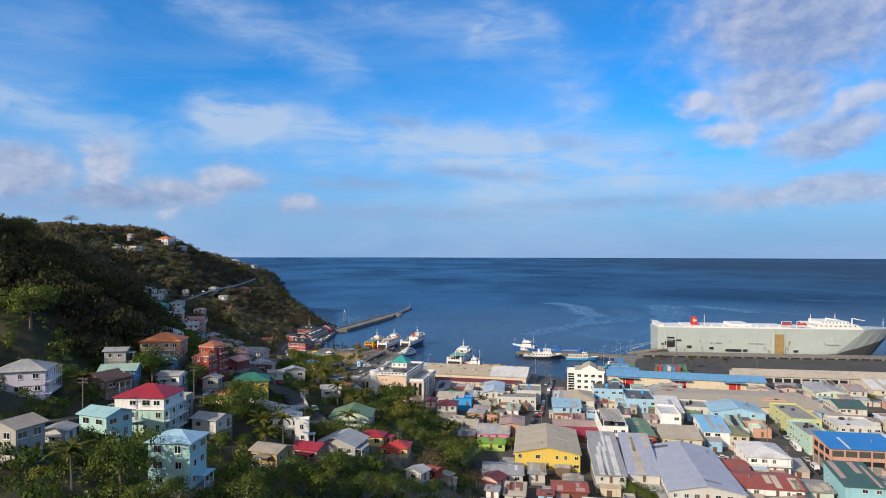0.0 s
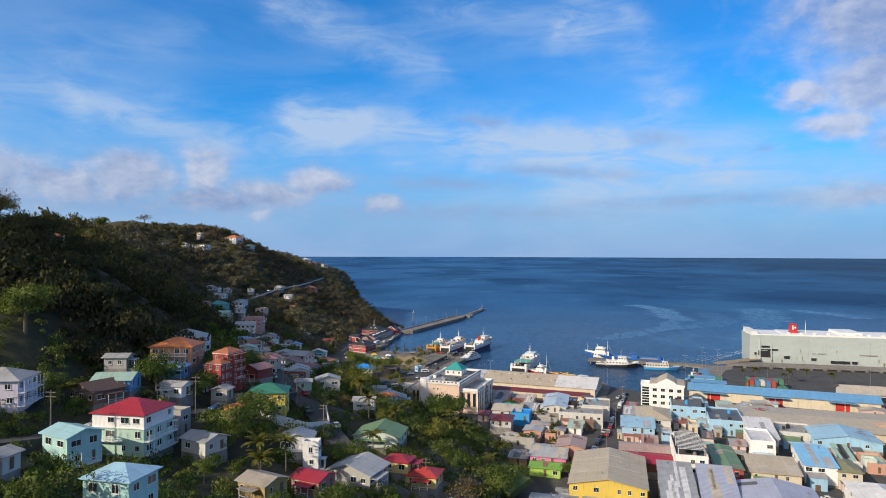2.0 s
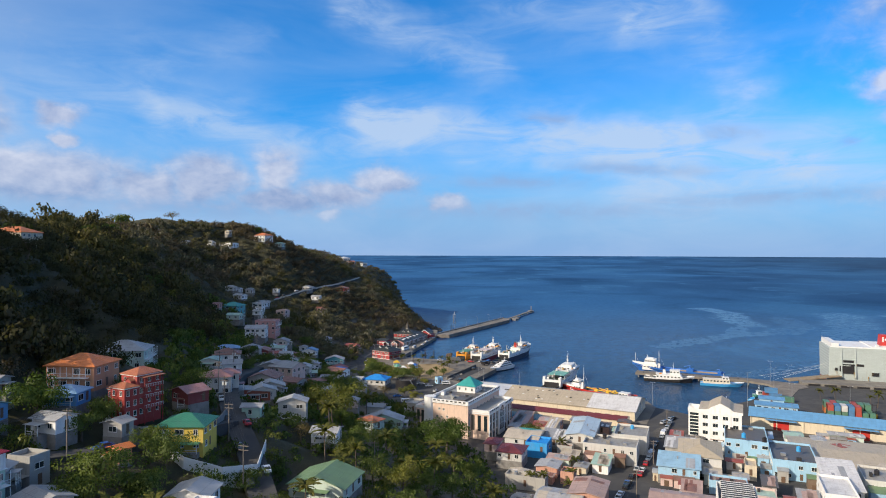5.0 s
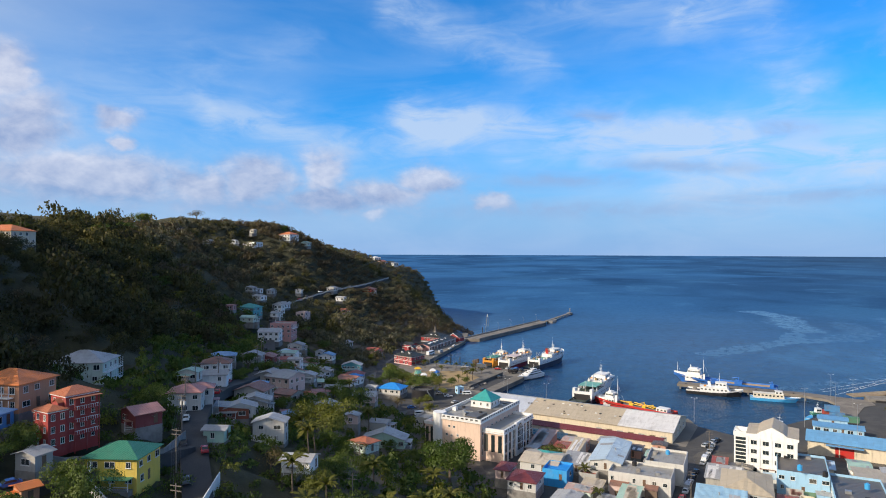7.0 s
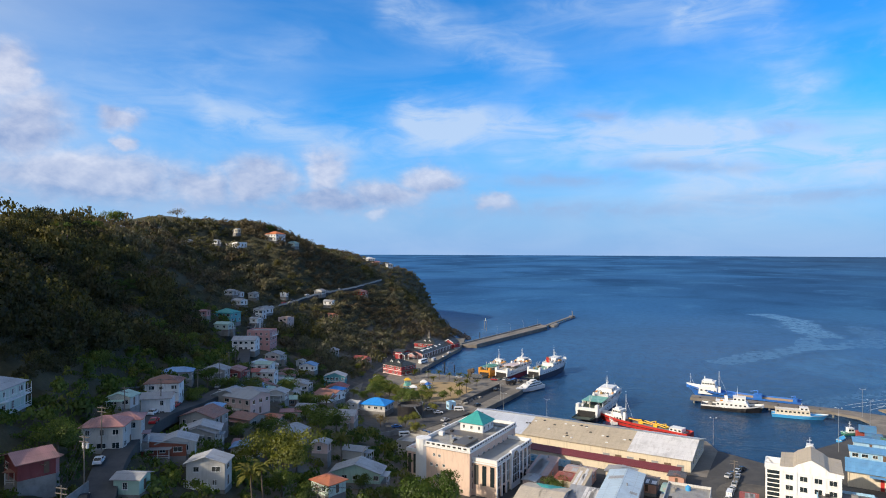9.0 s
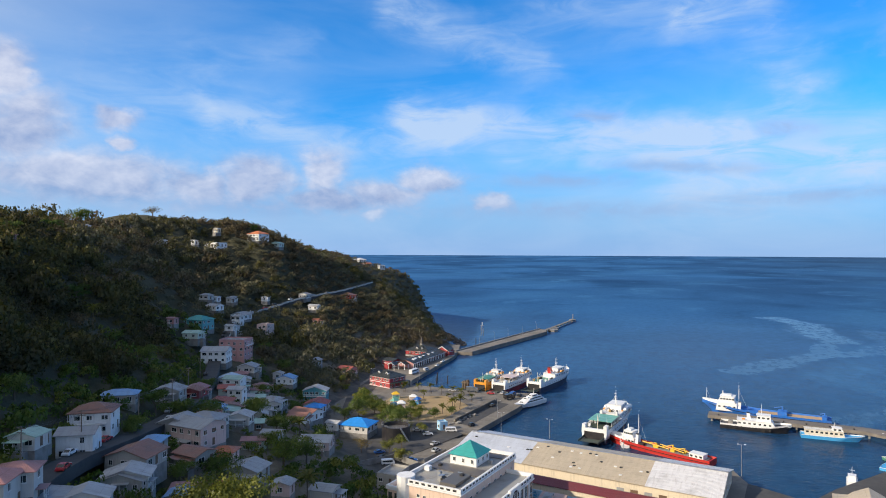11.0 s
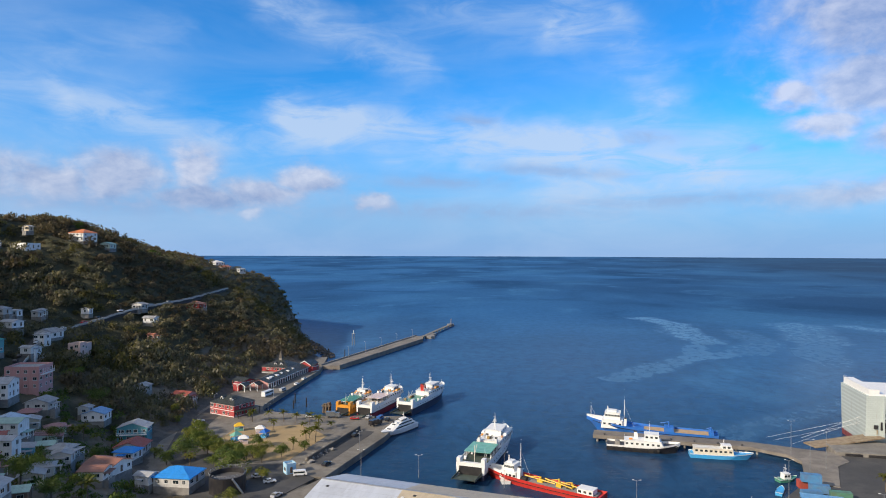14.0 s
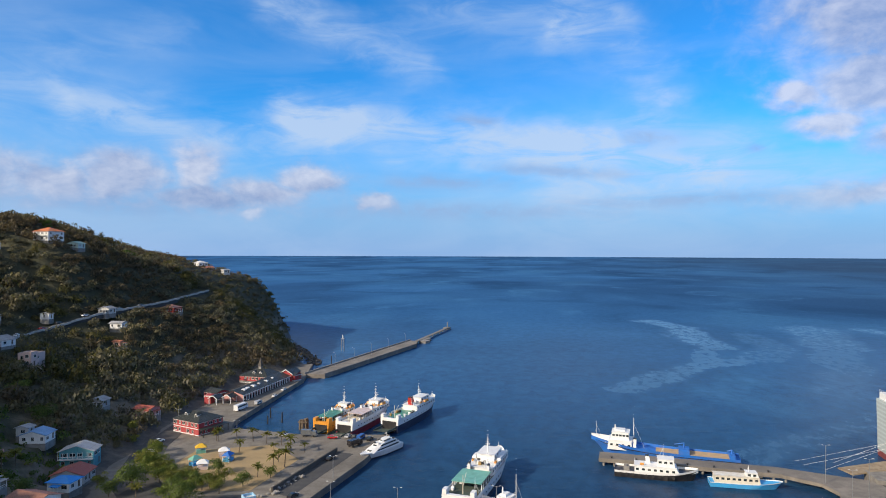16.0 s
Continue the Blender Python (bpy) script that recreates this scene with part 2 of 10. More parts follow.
def roof_material(name, colour, rust=0.22, rough=0.5, rib=0.30):
    """Corrugated sheets: ribs up the slope, sheets of slightly different age, rust and grime."""
    mat, n = shader(name, rough, 0.0)
    uv = n.add("ShaderNodeUVMap").outputs[0]
    parts = n.add("ShaderNodeSeparateXYZ")
    n.put(parts.inputs[0], uv)
    u, v = parts.outputs[0], parts.outputs[1]
    rid = n.add("ShaderNodeObjectInfo").outputs["Random"]
    sheet = n.add("ShaderNodeTexWhiteNoise", noise_dimensions="3D")
    n.put(sheet.inputs["Vector"], n.xyz(n.math("FLOOR", n.math("DIVIDE", u, 0.95)), n.math("FLOOR", n.math("DIVIDE", v, 3.4)), n.math("MULTIPLY", rid, 91.0)))
    run = n.noise(n.xyz(n.math("MULTIPLY", u, 1.3), n.math("MULTIPLY", v, 0.25), n.math("MULTIPLY", rid, 50.0)), 1.0, 5.0, 0.62)
    patch = n.noise(n.world, 0.16, 5.0, 0.6)
    col = n.mix(n.ramp(sheet.outputs[0], 0.0, 1.0, 0.0, 0.30, smooth=False), colour, tone(colour, 0.62))
    col = n.mix(n.ramp(run, 0.50, 0.78, 0.0, rust * 1.6), col, (0.16, 0.085, 0.045))
    col = n.mix(n.ramp(patch, 0.48, 0.72, 0.0, rust * 1.3), col, (0.12, 0.105, 0.09))
    lap = n.math("LESS_THAN", n.math("MODULO", n.math("ADD", v, 100.0), 3.4), 0.09)
    col = n.mix(n.math("MULTIPLY", lap, 0.45), col, tone(colour, 0.3))
    n.put(n.bsdf.inputs["Base Color"], col)
    wave = n.math("SINE", n.math("MULTIPLY", u, 2 * math.pi / rib))
    n.put(n.bsdf.inputs["Normal"], n.bump(wave, 0.55, 0.05))
    return mat


def glass_material(name, colour=(0.02, 0.03, 0.035)):
    mat, n = shader(name, 0.12)
    rid = n.add("ShaderNodeObjectInfo").outputs["Random"]
    n.put(n.bsdf.inputs["Base Color"], n.mix(n.ramp(rid, 0.72, 1.0, 0.0, 0.6), colour, tone((0.16, 0.15, 0.13), 1.0)))
    return mat


def leaf_material(name, dark, light, dry=(0.16, 0.10, 0.045), dry_amount=0.25, scale=0.07, speck=0.7):
    """Foliage: leaf by leaf and tree by tree variation, some light through the leaves."""
    mat = bpy.data.materials.new(name)
    mat.use_nodes = True
    n = Nodes(mat.node_tree)
    geo = n.add("ShaderNodeNewGeometry")
    leaf = geo.outputs["Random Per Island"]
    rid = n.add("ShaderNodeObjectInfo").outputs["Random"]
    tree = n.noise(n.vmath("ADD", geo.outputs["Position"], n.xyz(n.math("MULTIPLY", rid, 60.0), 0.0, 0.0)), scale, 3.0, 0.6)
    clump = n.ramp(n.noise(geo.outputs["Position"], 0.17, 2.0, 0.6), 0.32, 0.68)
    col = n.mix(n.math("ADD", n.math("MULTIPLY", leaf, speck), n.math("MULTIPLY", clump, 1.0 - speck)), dark, light)
    col = n.mix(n.ramp(tree, 0.38, 0.66), col, n.mix(1.0, col, (1.28, 1.17, 0.92), "MULTIPLY"))
    col = n.mix(n.ramp(n.noise(geo.outputs["Position"], scale * 0.6, 4.0, 0.6), 0.52, 0.72, 0.0, dry_amount), col, dry)
    diff, trans, gloss = n.add("ShaderNodeBsdfDiffuse"), n.add("ShaderNodeBsdfTranslucent"), n.add("ShaderNodeBsdfGlossy")
    n.put(diff.inputs[0], col)
    n.put(trans.inputs[0], n.mix(1.0, col, (1.15, 1.22, 0.72), "MULTIPLY"))
    gloss.inputs["Roughness"].default_value = 0.45
    gloss.inputs["Color"].default_value = (0.5, 0.5, 0.5, 1)
    m1, m2 = n.add("ShaderNodeMixShader"), n.add("ShaderNodeMixShader")
    m1.inputs[0].default_value, m2.inputs[0].default_value = 0.36, 0.02
    n.put(m1.inputs[1], diff.outputs[0]), n.put(m1.inputs[2], trans.outputs[0])
    n.put(m2.inputs[1], m1.outputs[0]), n.put(m2.inputs[2], gloss.outputs[0])
    n.put(n.add("ShaderNodeOutputMaterial").inputs[0], m2.outputs[0])
    return mat


def sea_material():
    mat, n = shader("sea_water", 0.16)
    p = n.world
    swell = n.noise(n.vmath("MULTIPLY", p, (0.030, 0.055, 0.0)), 1.0, 4.0, 0.6)
    chop = n.noise(n.vmath("MULTIPLY", p, (0.22, 0.34, 0.0)), 1.0, 5.0, 0.62)
    ripple = n.noise(n.vmath("MULTIPLY", p, (0.9, 1.5, 0.0)), 1.0, 4.0, 0.6)
    broad = n.noise(n.vmath("MULTIPLY", p, (0.0016, 0.0012, 0.0)), 1.0, 4.0, 0.5, 0.5)
    # wind-brushed patches of pale, ruffled water off the quay
    wob = n.noise(n.vmath("MULTIPLY", p, (0.030, 0.016, 0.0)), 1.0, 6.0, 0.62, 0.6)
    lace = n.noise(n.vmath("MULTIPLY", p, (0.16, 0.10, 0.0)), 1.0, 5.0, 0.70, 0.5)
    parts = n.add("ShaderNodeSeparateXYZ")
    n.put(parts.inputs[0], p)
    px, py, _ = parts.outputs

    def band(way, width, amount):
        """A soft band round a broken line across the water."""
        near = None
        for (xa, ya), (xb, yb) in zip(way, way[1:]):
            dx, dy = xb - xa, yb - ya
            ux, uy = n.math("SUBTRACT", px, xa), n.math("SUBTRACT", py, ya)
            k = n.math("DIVIDE", n.math("ADD", n.math("MULTIPLY", ux, dx), n.math("MULTIPLY", uy, dy)), dx * dx + dy * dy, clamp=True)
            ex, ey = n.math("SUBTRACT", ux, n.math("MULTIPLY", k, dx)), n.math("SUBTRACT", uy, n.math("MULTIPLY", k, dy))
            r = n.math("SQRT", n.math("ADD", n.math("MULTIPLY", ex, ex), n.math("MULTIPLY", ey, ey)))
            near = r if near is None else n.math("MINIMUM", near, r)
        inside = n.math("ADD", n.ramp(near, 0.0, 2.0 * width, 0.5, -0.5, smooth=False), n.math("MULTIPLY", n.math("SUBTRACT", wob, 0.5), 1.1))
        return n.math("MULTIPLY", n.ramp(inside, -0.10, 0.24), amount)

    ways = ((((182, 1045), (203, 985), (196, 915), (196, 840)), 20, 0.8), (((90, 648), (122, 692), (158, 738), (190, 760)), 14, 0.8), (((158, 738), (178, 792), (192, 845)), 11, 0.6),
            (((252, 925), (250, 834), (212, 775)), 18, 0.30), (((338, 985), (302, 858)), 32, 0.5), (((302, 858), (258, 738), (214, 652)), 20, 0.45), (((398, 985), (425, 895)), 18, 0.55),
            (((215, 600), (158, 556), (112, 514)), 12, 0.5), (((215, 652), (190, 560)), 16, 0.25))
    ruffled = None
    for way in ways:
        b = band(*way)
        ruffled = b if ruffled is None else n.math("MAXIMUM", ruffled, b)
    ruffled = n.math("MULTIPLY", ruffled, n.ramp(lace, 0.34, 0.64, 0.15, 1.0))
    gust = n.noise(n.vmath("MULTIPLY", p, (0.0042, 0.0030, 0.0)), 1.0, 4.0, 0.52, 0.6)
    streaky = n.noise(n.vmath("MULTIPLY", p, (0.0075, 0.0050, 0.0)), 1.0, 5.0, 0.60, 0.9)
    col = n.mix(n.ramp(broad, 0.36, 0.64), (0.008, 0.030, 0.080), (0.013, 0.049, 0.124))
    col = n.mix(n.ramp(gust, 0.48, 0.70, 0.0, 0.50), col, (0.018, 0.064, 0.144))
    col = n.mix(n.ramp(gust, 0.48, 0.30, 0.0, 0.6), col, (0.005, 0.020, 0.056))
    col = n.mix(n.ramp(streaky, 0.56, 0.72, 0.0, 0.55), col, (0.022, 0.074, 0.160))
    # cloud shade out to the right, put in as a greyer, darker water colour
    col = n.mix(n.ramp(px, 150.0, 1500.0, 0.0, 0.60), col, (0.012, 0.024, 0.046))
    # darker, duller water colour towards the quays
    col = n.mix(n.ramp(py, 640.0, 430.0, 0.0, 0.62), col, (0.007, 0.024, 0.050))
    fleck = n.noise(n.vmath("MULTIPLY", p, (0.13, 0.10, 0.0)), 1.0, 5.0, 0.72, 0.4)
    near = n.ramp(py, 450.0, 1300.0, 1.0, 0.35)
    col = n.mix(n.math("MULTIPLY", n.ramp(fleck, 0.42, 0.68, 0.0, 0.50), near), col, n.mix(1.0, col, (1.7, 1.6, 1.45), "MULTIPLY"))
    col = n.mix(n.math("MULTIPLY", n.ramp(fleck, 0.52, 0.34, 0.0, 0.45), near), col, n.mix(1.0, col, (0.6, 0.64, 0.68), "MULTIPLY"))
    col = n.mix(n.math("MULTIPLY", ruffled, 0.85), col, (0.058, 0.138, 0.250))
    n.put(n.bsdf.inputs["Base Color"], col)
    n.put(n.bsdf.inputs["Roughness"], n.math("ADD", n.ramp(broad, 0.3, 0.7, 0.14, 0.30), n.math("MULTIPLY", ruffled, 0.15)))
    n.bsdf.inputs["IOR"].default_value = 1.33
    n.bsdf.inputs["Specular IOR Level"].default_value = 0.16
    height = n.math("ADD", n.math("MULTIPLY", swell, 0.9), n.math("ADD", n.math("MULTIPLY", chop, 0.5), n.math("MULTIPLY", ripple, 0.16)))
    normal = n.bump(height, n.ramp(py, 400.0, 1500.0, 0.42, 0.16), 1.0)
    n.put(n.bsdf.inputs["Normal"], normal)
    # sheltered water mirrors the sky; farther out a brightened matt colour replaces the reflection
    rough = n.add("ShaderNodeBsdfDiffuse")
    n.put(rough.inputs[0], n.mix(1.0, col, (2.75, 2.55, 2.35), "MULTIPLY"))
    n.put(rough.inputs["Normal"], normal)
    both, out = n.add("ShaderNodeMixShader"), n.add("ShaderNodeOutputMaterial", is_active_output=True)
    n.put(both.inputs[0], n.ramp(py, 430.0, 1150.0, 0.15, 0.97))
    n.put(both.inputs[1], n.bsdf.outputs[0]), n.put(both.inputs[2], rough.outputs[0])
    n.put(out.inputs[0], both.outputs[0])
    return mat


def land_material():
    """Hillside soil with scrub and dry grass; packed, stained ground on the plain."""
    mat, n = shader("hillside_soil", 0.95)
    p = n.world
    big, mid, fine = n.noise(p, 0.03, 4.0, 0.6), n.noise(p, 0.22, 5.0, 0.65), n.noise(p, 2.2, 4.0, 0.65)
    green = n.mix(n.ramp(mid, 0.35, 0.65), (0.030, 0.034, 0.014), (0.062, 0.060, 0.028))
    col = n.mix(n.ramp(big, 0.54, 0.70, 0.0, 0.6), green, (0.11, 0.085, 0.045))
    col = n.mix(n.ramp(fine, 0.35, 0.7, 0.0, 0.55), col, (0.04, 0.035, 0.022))
    high = n.add("ShaderNodeSeparateXYZ")
    n.put(high.inputs[0], p)
    earth = n.mix(n.ramp(mid, 0.35, 0.7), (0.15, 0.122, 0.088), (0.24, 0.20, 0.152))
    col = n.mix(n.math("MULTIPLY", n.ramp(high.outputs[2], 26.0, 14.0, 0.0, 0.85), n.ramp(big, 0.36, 0.50)), col, earth)
    street = n.mix(n.ramp(mid, 0.35, 0.7), (0.060, 0.057, 0.053), (0.115, 0.106, 0.094))
    col = n.mix(n.ramp(high.outputs[2], 7.0, 3.6, 0.0, 0.9), col, street)
    n.put(n.bsdf.inputs["Base Color"], col)
    n.put(n.bsdf.inputs["Normal"], n.bump(n.math("ADD", mid, n.math("MULTIPLY", fine, 0.4)), 0.7, 0.5))
    return mat


def paving_material(name, a, b, scale=0.25, rough=0.92, patchy=0.55):
    mat, n = shader(name, rough)
    p = n.world
    big, mid, fine = n.noise(p, scale * 0.25, 4.0, 0.6), n.noise(p, scale, 5.0, 0.65), n.noise(p, 6.0, 3.0, 0.6)
    col = n.mix(n.ramp(mid, 0.35, 0.68), a, b)
    col = n.mix(n.ramp(big, 0.45, 0.7, 0.0, patchy), col, tone(a, 0.6))
    col = n.mix(n.ramp(fine, 0.4, 0.7, 0.0, 0.3), col, tone(b, 1.3))
    n.put(n.bsdf.inputs["Base Color"], col)
    n.put(n.bsdf.inputs["Normal"], n.bump(fine, 0.3, 0.03))
    return mat


M_SEA, M_LAND = sea_material(), land_material()
M_ASPHALT = paving_material("asphalt", (0.045, 0.045, 0.047), (0.075, 0.073, 0.07))
M_YARD = paving_material("yard_paving", (0.13, 0.115, 0.095), (0.22, 0.20, 0.17))
M_QUAY = paving_material("quay_concrete", (0.14, 0.13, 0.12), (0.24, 0.225, 0.20))
M_SAND = paving_material("dry_sand", (0.27, 0.195, 0.10), (0.36, 0.26, 0.13), 0.12)
M_GRASS = paving_material("lawn", (0.055, 0.085, 0.02), (0.10, 0.13, 0.03), 0.3)
M_PIER = paving_material("pier_concrete", (0.14, 0.125, 0.108), (0.23, 0.205, 0.175))
M_ROCK = plain_material("dark_rock", (0.09, 0.08, 0.07), 0.95, 0, 0.5, 0.4, 2.5, 0.8)
M_CONC = plain_material("bare_concrete", (0.27, 0.26, 0.245), 0.9, 0, 0.5, 0.5, 6.0, 0.4)
M_PARAPET = plain_material("pale_parapet", (0.50, 0.48, 0.44), 0.9, 0, 0.4, 0.8, 6.0, 0.3)
M_WHITE = plain_material("white_paint", (0.78, 0.78, 0.77), 0.5, 0, 0.12, 0.7, 9.0, 0.1, (0.30, 0.27, 0.23))
M_STEEL = plain_material("galvanised_steel", (0.42, 0.43, 0.44), 0.45, 0.6, 0.25)
M_DARK = plain_material("dark_rubber", (0.022, 0.022, 0.024), 0.75, 0, 0.2)
M_BLACK = plain_material("black_paint", (0.018, 0.018, 0.022), 0.45, 0, 0.25)
M_WOOD = plain_material("weathered_timber", (0.16, 0.12, 0.085), 0.85, 0, 0.4, 1.5, 14.0, 0.4)
M_POLE = plain_material("pole_timber", (0.21, 0.18, 0.15), 0.85, 0, 0.3, 1.5, 14.0, 0.4)
M_GLASS = glass_material("window_glass")
M_FRAME = plain_material("window_frame_white", (0.74, 0.74, 0.72), 0.5, 0, 0.15)
M_DOOR = plain_material("door_wood", (0.15, 0.09, 0.055), 0.6, 0, 0.3, 1.5, 10.0, 0.3)

ROOFS = {k: roof_material("roof_" + k, c, r) for k, c, r in (
    ("palemetal", (0.52, 0.555, 0.62), 0.10), ("zinc", (0.35, 0.355, 0.36), 0.28), ("zincpale", (0.42, 0.425, 0.43), 0.30), ("zinctan", (0.38, 0.33, 0.27), 0.3), ("tan", (0.50, 0.42, 0.30), 0.14),
    ("tanpale", (0.54, 0.47, 0.37), 0.2), ("cyanroof", (0.36, 0.60, 0.65), 0.10), ("skyroof", (0.34, 0.55, 0.70), 0.10), ("skypale", (0.46, 0.58, 0.68), 0.14),
    ("brightsky", (0.24, 0.52, 0.78), 0.06), ("brightblue", (0.02, 0.26, 0.72), 0.03), ("royal", (0.03, 0.22, 0.60), 0.05), ("blueroof", (0.20, 0.36, 0.58), 0.14),
    ("lavroof", (0.42, 0.44, 0.54), 0.10), ("crimson", (0.36, 0.022, 0.040), 0.10), ("redroof", (0.46, 0.050, 0.045), 0.08), ("redbrown", (0.34, 0.085, 0.055), 0.16),
    ("maroonroof", (0.17, 0.035, 0.035), 0.12), ("pinkroof", (0.36, 0.18, 0.17), 0.25), ("pinktan", (0.46, 0.32, 0.27), 0.2), ("orangeroof", (0.60, 0.18, 0.045), 0.08),
    ("terracotta", (0.45, 0.15, 0.07), 0.2), ("rustroof", (0.28, 0.13, 0.09), 0.5), ("brownroof", (0.10, 0.060, 0.045), 0.2), ("greenroof", (0.035, 0.20, 0.13), 0.08),
    ("greenroof2", (0.16, 0.26, 0.13), 0.14), ("mintroof", (0.36, 0.52, 0.44), 0.16), ("tealroof", (0.05, 0.32, 0.30), 0.1), ("darkgreen", (0.06, 0.13, 0.11), 0.15),
    ("limeroof", (0.20, 0.40, 0.06), 0.1), ("olive", (0.25, 0.24, 0.12), 0.35), ("white", (0.70, 0.69, 0.68), 0.22), ("greyflat", (0.33, 0.32, 0.29), 0.35),
    ("darkroof", (0.11, 0.105, 0.10), 0.25), ("bluequay", (0.14, 0.34, 0.58), 0.10), ("greenpyr", (0.04, 0.33, 0.31), 0.06), ("slate", (0.030, 0.036, 0.032), 0.2))}
WALLS = {k: wall_material("wall_" + k, tone(c, 0.92)) for k, c in (
    ("white", (0.90, 0.89, 0.87)), ("greywhite", (0.62, 0.61, 0.58)), ("concrete", (0.42, 0.41, 0.385)), ("lavender", (0.66, 0.62, 0.74)), ("aqua", (0.42, 0.68, 0.66)),
    ("mint", (0.46, 0.66, 0.56)), ("mintpale", (0.60, 0.70, 0.62)), ("peach", (0.60, 0.30, 0.17)), ("brickred", (0.38, 0.050, 0.042)), ("brickdark", (0.22, 0.075, 0.06)),
    ("maroon", (0.24, 0.055, 0.055)), ("maroonpale", (0.42, 0.20, 0.20)), ("yellow", (0.78, 0.56, 0.10)), ("yellowpale", (0.76, 0.60, 0.24)), ("blue", (0.13, 0.36, 0.66)),
    ("skywall", (0.36, 0.60, 0.80)), ("teal", (0.14, 0.42, 0.44)), ("tealwall", (0.10, 0.36, 0.42)), ("pink", (0.62, 0.33, 0.31)), ("pinkpale", (0.66, 0.50, 0.46)),
    ("magenta", (0.72, 0.20, 0.44)), ("lime", (0.40, 0.62, 0.12)), ("ochre", (0.42, 0.30, 0.12)), ("rust", (0.32, 0.10, 0.06)), ("woodwall", (0.20, 0.14, 0.10)),
    ("cream", (0.70, 0.61, 0.46)), ("salmon", (0.62, 0.34, 0.25)), ("yellowgreen", (0.62, 0.62, 0.28)), ("cyanw", (0.30, 0.58, 0.66)), ("brightblue", (0.03, 0.34, 0.76)),
    ("pinkcream", (0.78, 0.58, 0.46)), ("red", (0.42, 0.055, 0.060)))}

# ---- building helpers ----
class Shape:
    """Gathers vertices and faces of one part, with optional texture coordinates."""

    def __init__(self):
        self.v, self.f, self.uv = [], [], []

    def poly(self, pts, uv=None):
        k = len(self.v)
        self.v += [tuple(p) for p in pts]
        self.f.append(tuple(range(k, k + len(pts))))
        self.uv.append(uv or [(0.0, 0.0)] * len(pts))
        return self

    def box(self, x0, y0, z0, x1, y1, z1):
        return self.prism([(x0, y0), (x1, y0), (x1, y1), (x0, y1)], z0, z1)

    def prism(self, ring, z0, z1, top=None):
        """An upright prism over a ring that runs anticlockwise; top: a smaller or shifted ring above."""
        top = top or ring
        a, b = [(x, y, z0) for x, y in ring], [(x, y, z1) for x, y in top]
        k = len(ring)
        for i in range(k):
            j = (i + 1) % k
            self.poly([a[i], a[j], b[j], b[i]])
        self.poly(b)
        return self.poly(a[::-1])

    def beam(self, p, q, r=0.05, sides=6, r2=None):
        """A round bar from p to q."""
        p, q = Vector(p), Vector(q)
        turn = (q - p).to_track_quat("Z", "Y")
        r2 = r if r2 is None else r2
        ring = [Vector((math.cos(2 * math.pi * i / sides), math.sin(2 * math.pi * i / sides), 0)) for i in range(sides)]
        a, b = [p + turn @ (c * r) for c in ring], [q + turn @ (c * r2) for c in ring]
        for i in range(sides):
            j = (i + 1) % sides
            self.poly([a[i], a[j], b[j], b[i]])
        self.poly(b)
        return self.poly(a[::-1])

    def mesh(self, name, *mats):
        me = bpy.data.meshes.new(name)
        me.from_pydata(self.v, [], self.f)
        layer = me.uv_layers.new(name="UVMap")
        layer.data.foreach_set("uv", [c for face in self.uv for p in face for c in p])
        for m in mats:
            me.materials.append(m)
        me.update()
        return me


def part(name, shape, material, parent, label=""):
    """Links one mesh under a thing or under a part."""
    me = shape.mesh(name, material) if isinstance(shape, Shape) else shape
    ob = new(name, me)
    ob.parent = parent
    return tagged(ob, label) if label else ob


def thing(name, m, label, category, group=""):
    ob = new(name)
    ob.empty_display_size = 0.5
    ob.matrix_world = m
    return tagged(ob, label, category, group)


def solid(name, shape, material, label="", category="", group="", kind="", m=None):
    """A thing, or a piece of the setting, that is one mesh."""
    ob = new(name, shape.mesh(name, material))
    if m is not None:
        ob.matrix_world = m
    return tagged(ob, label, category, group, kind)


# ---- sea and land ----
def make_sea():
    """One sheet of water to the horizon; far out it follows the line of sight to the horizon."""
    radii = [0, 60, 130, 220, 330, 460, 620, 820, 1100, 1500, 2000, 2600, 3200, 3800, 4300, 4750]
    s = Shape()
    steps = 72
    cx, cy = 20.0, 120.0

    def at(r, i):
        lift = 53.0 * max(0.0, (r - 1500) / 3250.0) ** 1.5
        return (cx + r * math.cos(2 * math.pi * i / steps), cy + r * math.sin(2 * math.pi * i / steps), lift)

    for a, b in zip(radii, radii[1:]):
        for i in range(steps):
            if a == 0:
                s.poly([at(0, 0), at(b, i), at(b, i + 1)])
            else:
                s.poly([at(a, i), at(b, i), at(b, i + 1), at(a, i + 1)])
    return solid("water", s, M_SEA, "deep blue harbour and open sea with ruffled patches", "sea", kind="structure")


make_sea()

